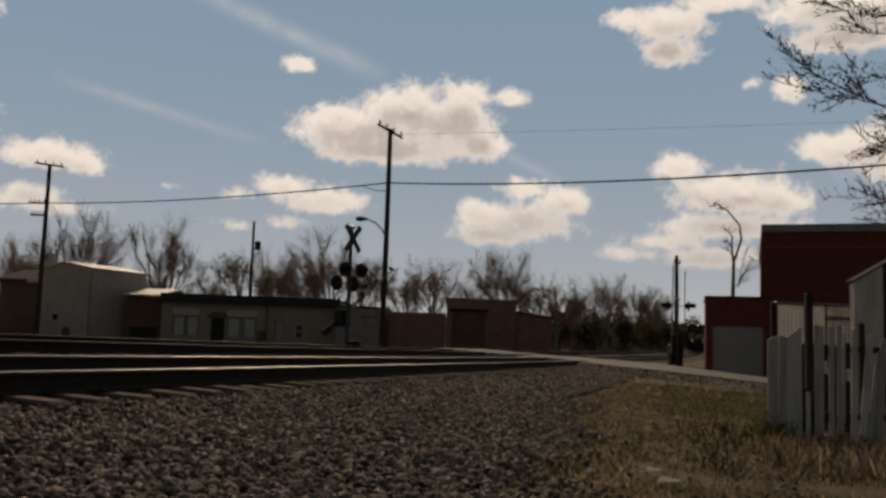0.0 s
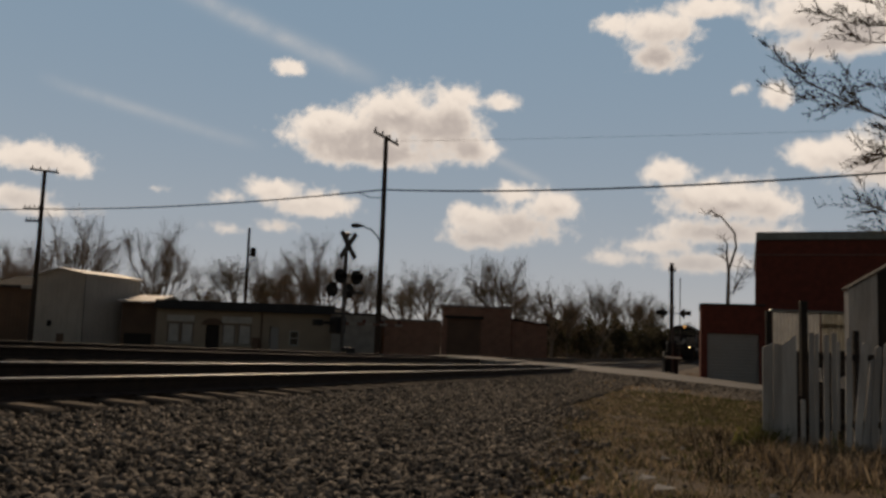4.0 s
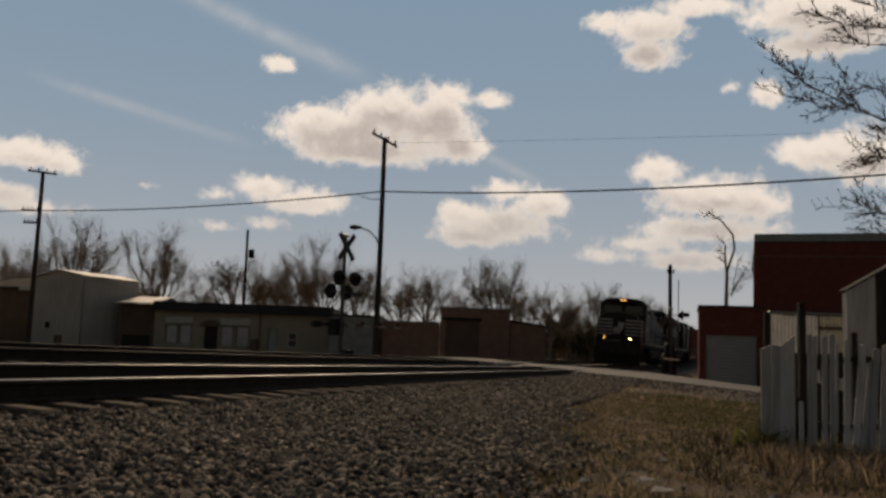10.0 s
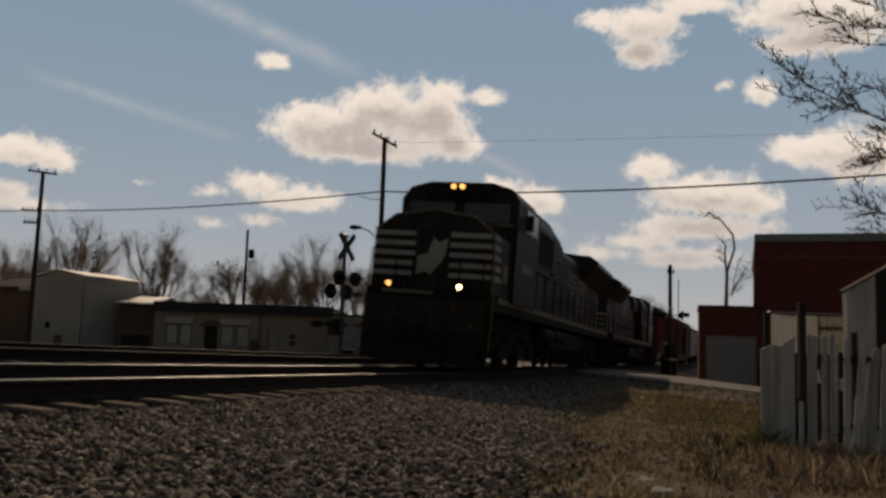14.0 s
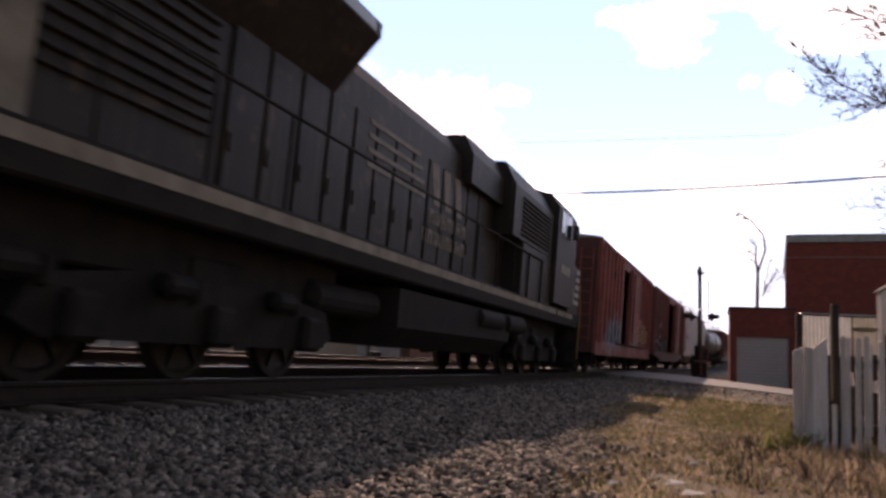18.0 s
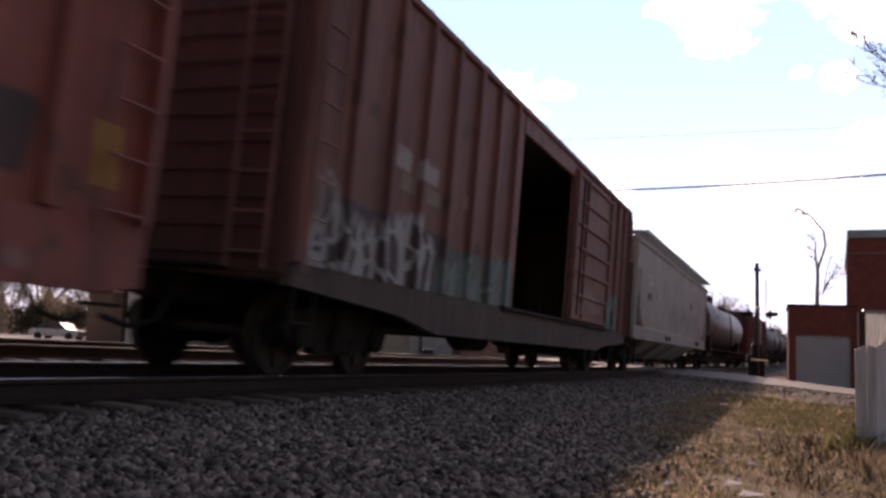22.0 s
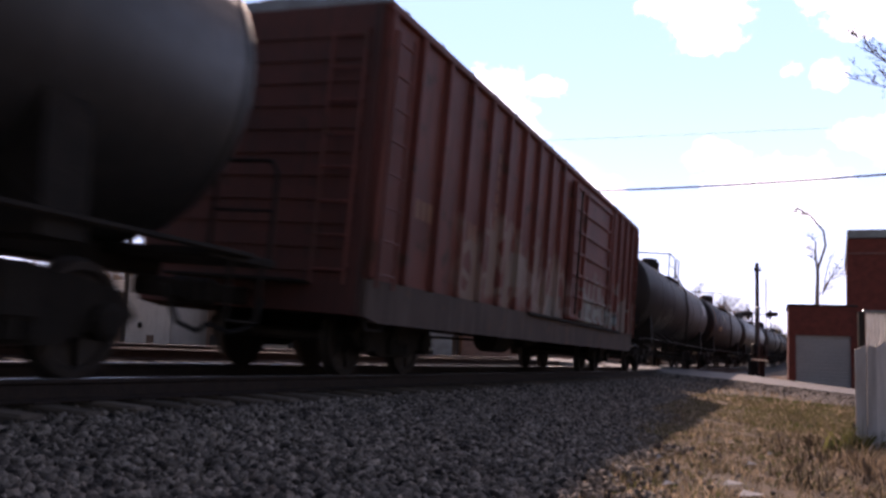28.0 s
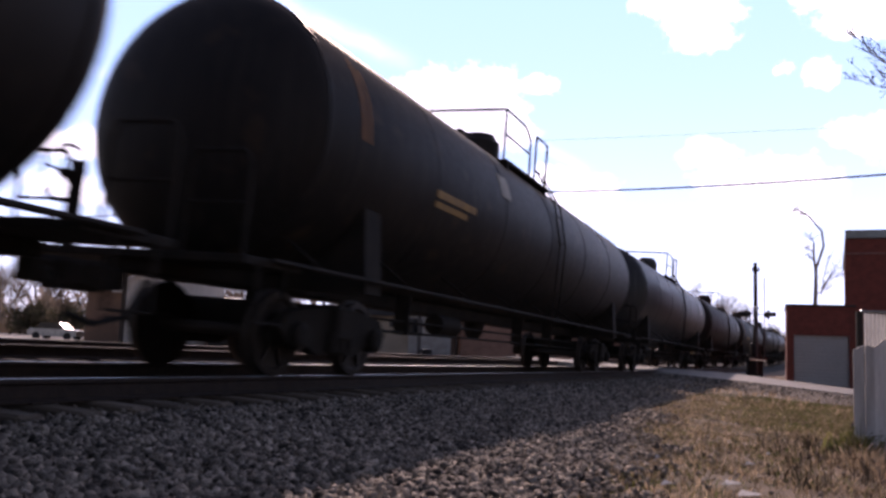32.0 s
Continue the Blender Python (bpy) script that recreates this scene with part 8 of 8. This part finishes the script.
# taller weeds by the fence
x = 2.7 + 2.4 * rs.rand(2600)
y = 6.6 + 2.7 * rs.rand(2600)
k = x > 0.30 * y + 0.55 + 0.15 * rs.normal(size=len(x))
x, y = x[k], y[k]
blades("dry_weeds", x, y, 0.08 + 0.22 * rs.rand(len(x)) ** 2, 0.004 + 0.004 * rs.rand(len(x)), 0.45, M_STRAW, "tall dry weeds along the fence", "weeds")
blades("dead_weeds", x + 0.05, y + 0.05, 0.06 + 0.15 * rs.rand(len(x)) ** 2, 0.004 + 0.004 * rs.rand(len(x)), 0.8, M_BARK, "grey dead weeds along the fence", "weeds")
for px_, py_, n, hh in ((3.33, 9.0, 110, 0.36), (3.5, 8.7, 90, 0.18), (4.1, 8.9, 80, 0.22)):
    x, y = px_ + 0.10 * rs.normal(size=n), py_ + 0.10 * rs.normal(size=n)
    blades("green_weed", x, y, hh * (0.25 + 0.85 * rs.rand(n)), 0.008 + 0.012 * rs.rand(n), 0.6, M_GRASS, "leafy green weed at the foot of the fence", "weed")

# tangled dead stalks in front of the fence and a greener patch of lawn behind
n = 2600
x, y = 1.9 + 3.3 * rs.rand(n), 6.2 + 3.6 * rs.rand(n)
x, y = patches(x, y, 1.3, 4.0, -0.1)
k = x > 0.33 * y - 0.25 + 0.25 * rs.normal(size=len(x))
x, y = x[k], y[k]
blades("dead_stalks", x, y, 0.07 + 0.24 * rs.rand(len(x)) ** 1.8, 0.003 + 0.004 * rs.rand(len(x)), 0.75, M_BARKDARK, "tangled dark dead stalks before the fence", "weeds")
n = 16000
x, y = 3.2 + 5.2 * rs.rand(n), 11.5 + 11 * rs.rand(n)
k = (x > 0.26 * y - 0.3 + 0.5 * rs.normal(size=n)) & (x < 0.42 * y)
blades("green_grass", x[k], y[k], 0.03 + 0.06 * rs.rand(k.sum()), 0.006 + 0.006 * rs.rand(k.sum()), 0.6, M_GRASS, "patch of short green lawn beside the fence", "grass")


def leafy_weed(x, y, h, seed):
    """A bushy weed: stems with paired leaves."""
    rd = random.Random(seed)
    wd = tagged(new("leafy_weed"), "bushy green weed at the foot of the fence", "weed", "weeds at the fence")
    wd.matrix_basis = pose(x, y, gz(x, y))
    stems, lv = Mesh(), Mesh()
    for k in range(9):
        a, r = rd.uniform(0, 6.28), rd.uniform(0.05, 0.14)
        top = Vector((r * math.cos(a), r * math.sin(a), h * rd.uniform(0.55, 1.0)))
        mid = Vector((top.x * 0.4, top.y * 0.4, top.z * 0.5))
        stems.tube([(0, 0, -0.02), mid, top], 0.004, 4, 0.002)
        for j in range(9):
            o = Vector((0, 0, 0)).lerp(mid, j / 4) if j < 4 else mid.lerp(top, (j - 4) / 4)
            b, sz = rd.uniform(0, 6.28), rd.uniform(0.022, 0.045)
            d = Vector((math.cos(b), math.sin(b), rd.uniform(-0.1, 0.5))) * sz
            q = Vector((-math.sin(b), math.cos(b), 0)) * sz * 0.4
            lv.add([o, o + d * 0.5 + q, o + d, o + d * 0.5 - q], [(0, 1, 2), (0, 2, 3)])
    part("stem_cluster", stems, M_GRASS, wd)
    tagged(part("foliage", lv, M_WEED, wd), "small green leaves", kind="stuff")


for k, (x, y, h) in enumerate(((3.42, 8.95, 0.42), (3.3, 9.05, 0.26), (3.55, 8.85, 0.3), (4.12, 9.0, 0.3), (4.3, 8.9, 0.24), (3.1, 8.6, 0.16))):
    leafy_weed(x, y, h, 40 + k)

# far woods and brush


def clear(x, y):
    """Keeps the railway free."""
    u, s = ls(x, y)
    return (u < -8.0) | (u > 7.0)


n = 9000
x = np.concatenate([-95 + 165 * rs.rand(n - 3000), 15 + 75 * rs.rand(3000)])
y = np.concatenate([96 + 26 * rs.rand(n - 3000), 125 + 90 * rs.rand(3000)])
k = clear(x, y)
x, y = x[k], y[k]
h = (2.2 + 3.6 * rs.rand(len(x)) * (0.75 + 0.25 * np.sin(x * 0.25) + 0.2 * np.sin(x * 0.83 + 1))) * y / 108
blades("far_woods", x, y, h, 0.05 + 0.05 * rs.rand(len(x)), 0.18, M_BARK, "hazy line of bare far woods", "woods")
n = 26000
x = np.concatenate([-95 + 165 * rs.rand(n - 8000), 15 + 75 * rs.rand(8000)])
y = np.concatenate([94 + 26 * rs.rand(n - 8000), 125 + 90 * rs.rand(8000)])
k = clear(x, y)
x, y = x[k], y[k]
n = len(x)
v0 = np.stack([x, y, ground_z(x, y) + y / 107 * 5.2 * rs.rand(n) ** 1.6 * (0.7 + 0.3 * np.sin(x * 0.31) + 0.15 * np.sin(x * 1.1))], 1)
a = rs.normal(size=(n, 3)) * 0.22
b = rs.normal(size=(n, 3)) * 0.22
tagged(bulk("far_woods_twigs", np.stack([v0, v0 + a, v0 + b], 1).reshape(-1, 3), np.arange(3 * n).reshape(-1, 3), M_BARK), "hazy twigs and buds of the far woods", "woods", kind="stuff")


def shrub(x, y, r, h, n, label, material):
    sb = tagged(new("shrub"), label, "shrub", "shrubs beyond the crossing")
    z = gz(x, y)
    sb.matrix_basis = pose(x, y, z)
    st = Mesh()
    for k in range(16):
        a = rs.rand() * 6.28
        st.tube([(0.15 * math.cos(a), 0.15 * math.sin(a), -0.1), (r * 0.5 * math.cos(a), r * 0.5 * math.sin(a), h * 0.5), (r * 0.8 * math.cos(a + 0.3), r * 0.8 * math.sin(a + 0.3), h * (0.6 + 0.4 * rs.rand()))], 0.03, 3, 0.01)
    part("stem_cluster", st, M_BARK, sb)
    d = rs.normal(size=(n, 3))
    d /= np.linalg.norm(d, axis=1)[:, None]
    c = d * (0.45 + 0.6 * rs.rand(n, 1)) * np.array([r, r, h * 0.55]) * (0.8 + 0.35 * np.sin(d[:, :1] * 5 + d[:, 2:] * 4 + x)) + np.array([0, 0, h * 0.5])
    c[:, 2] = np.maximum(c[:, 2], 0.02)
    a, b = rs.normal(size=(n, 3)) * 0.055 * r, rs.normal(size=(n, 3)) * 0.055 * r
    ob = bulk("foliage", np.stack([c - a, c + b, c + a], 1).reshape(-1, 3), np.arange(3 * n).reshape(-1, 3), material)
    ob.parent = sb


for g, y, r, h in ((0.133, 92, 2.2, 4.2), (0.162, 96, 2.4, 4.4), (0.180, 100, 2.4, 4.2), (0.205, 112, 2.8, 5.0), (0.222, 122, 3.0, 5.2), (0.240, 134, 3.2, 5.6), (0.258, 148, 3.6, 6.0), (0.275, 165, 4.0, 6.6), (0.292, 186, 4.4, 7.2), (0.139, 104, 2.8, 5.6), (0.193, 114, 3.0, 6.0), (0.247, 150, 4.0, 7.4)):
    shrub(g * y, y, r, h, 1600, "dark tangled brush, part green", M_SHRUB)
for x, y, r, h in ((-33, 76, 2.2, 4.2), (-39.0, 80, 2.4, 3.4), (-46, 84, 2.6, 3.4), (-54, 90, 3.0, 3.6)):
    shrub(x, y, r, h, 1500, "dark tangled brush, part green", M_SHRUB)

for x, y, r, h in ((-43, 98, 3.0, 5.2), (-48, 101, 3.2, 6.0), (-53, 97, 3.0, 5.6), (-58, 100, 3.3, 6.2), (-63.5, 97, 3.2, 5.8), (-69, 100, 3.4, 6.4), (-75, 98, 3.4, 6.0)):
    shrub(x, y, r, h, 1700, "bare grey-brown thicket among the trees", M_TWIG)

# scraps of litter
for k, (u, s0, w) in enumerate(((5.57, 7.4, 0.035), (5.5, 6.0, 0.05), (5.62, 5.6, 0.06), (5.15, 5.5, 0.03), (5.7, 8.2, 0.02), (6.3, 6.0, 0.03), (4.9, 7.0, 0.02))):
    x, y = along(np.array([u]), np.array([s0]))
    x, y = float(x[0]), float(y[0])
    w *= 1.5
    z = gz(x, y) + 0.03
    v = [(x - w, y - w * 0.6, z), (x + w * 0.4, y - w * 0.7, z + 0.012), (x + w, y + w * 0.5, z + 0.004), (x - w * 0.3, y + w * 0.7, z + 0.02)]
    v += [(a, b, c + 0.004) for a, b, c in v]
    tagged(part("paper_scrap", Mesh().add(v, [(0, 3, 2, 1), (4, 5, 6, 7), (0, 1, 5, 4), (1, 2, 6, 5), (2, 3, 7, 6), (3, 0, 4, 7)]), M_LITTER), "crumpled white scrap of litter in the grass", "litter", "scraps of litter")

# the shoulder and the grass go on behind the camera
n = 9000
s0 = -11 + 11.9 * rs.rand(n)
u0 = 1.36 + 3.6 * rs.rand(n)
keep = u0 < np.minimum(4.9, shoulder(u0, s0)) + 0.18 * rs.normal(size=n)
s0, u0 = s0[keep], u0[keep]
tagged(stones("ballast_stones", u0, s0, 0.06 + 0.07 * rs.rand(len(u0)) ** 1.2, 0.15), "angular brown-grey crushed stones on the track shoulder", "ballast", kind="stuff")
x, y = scatter(26000, 2.2, -9, 3.0, 9.0, 1.0)
blades("dry_grass", x, y, 0.03 + 0.06 * rs.rand(len(x)) ** 1.5, 0.0035 + 0.003 * rs.rand(len(x)), 0.9, M_STRAW, "matted straw-coloured dry grass", "grass")


motions()
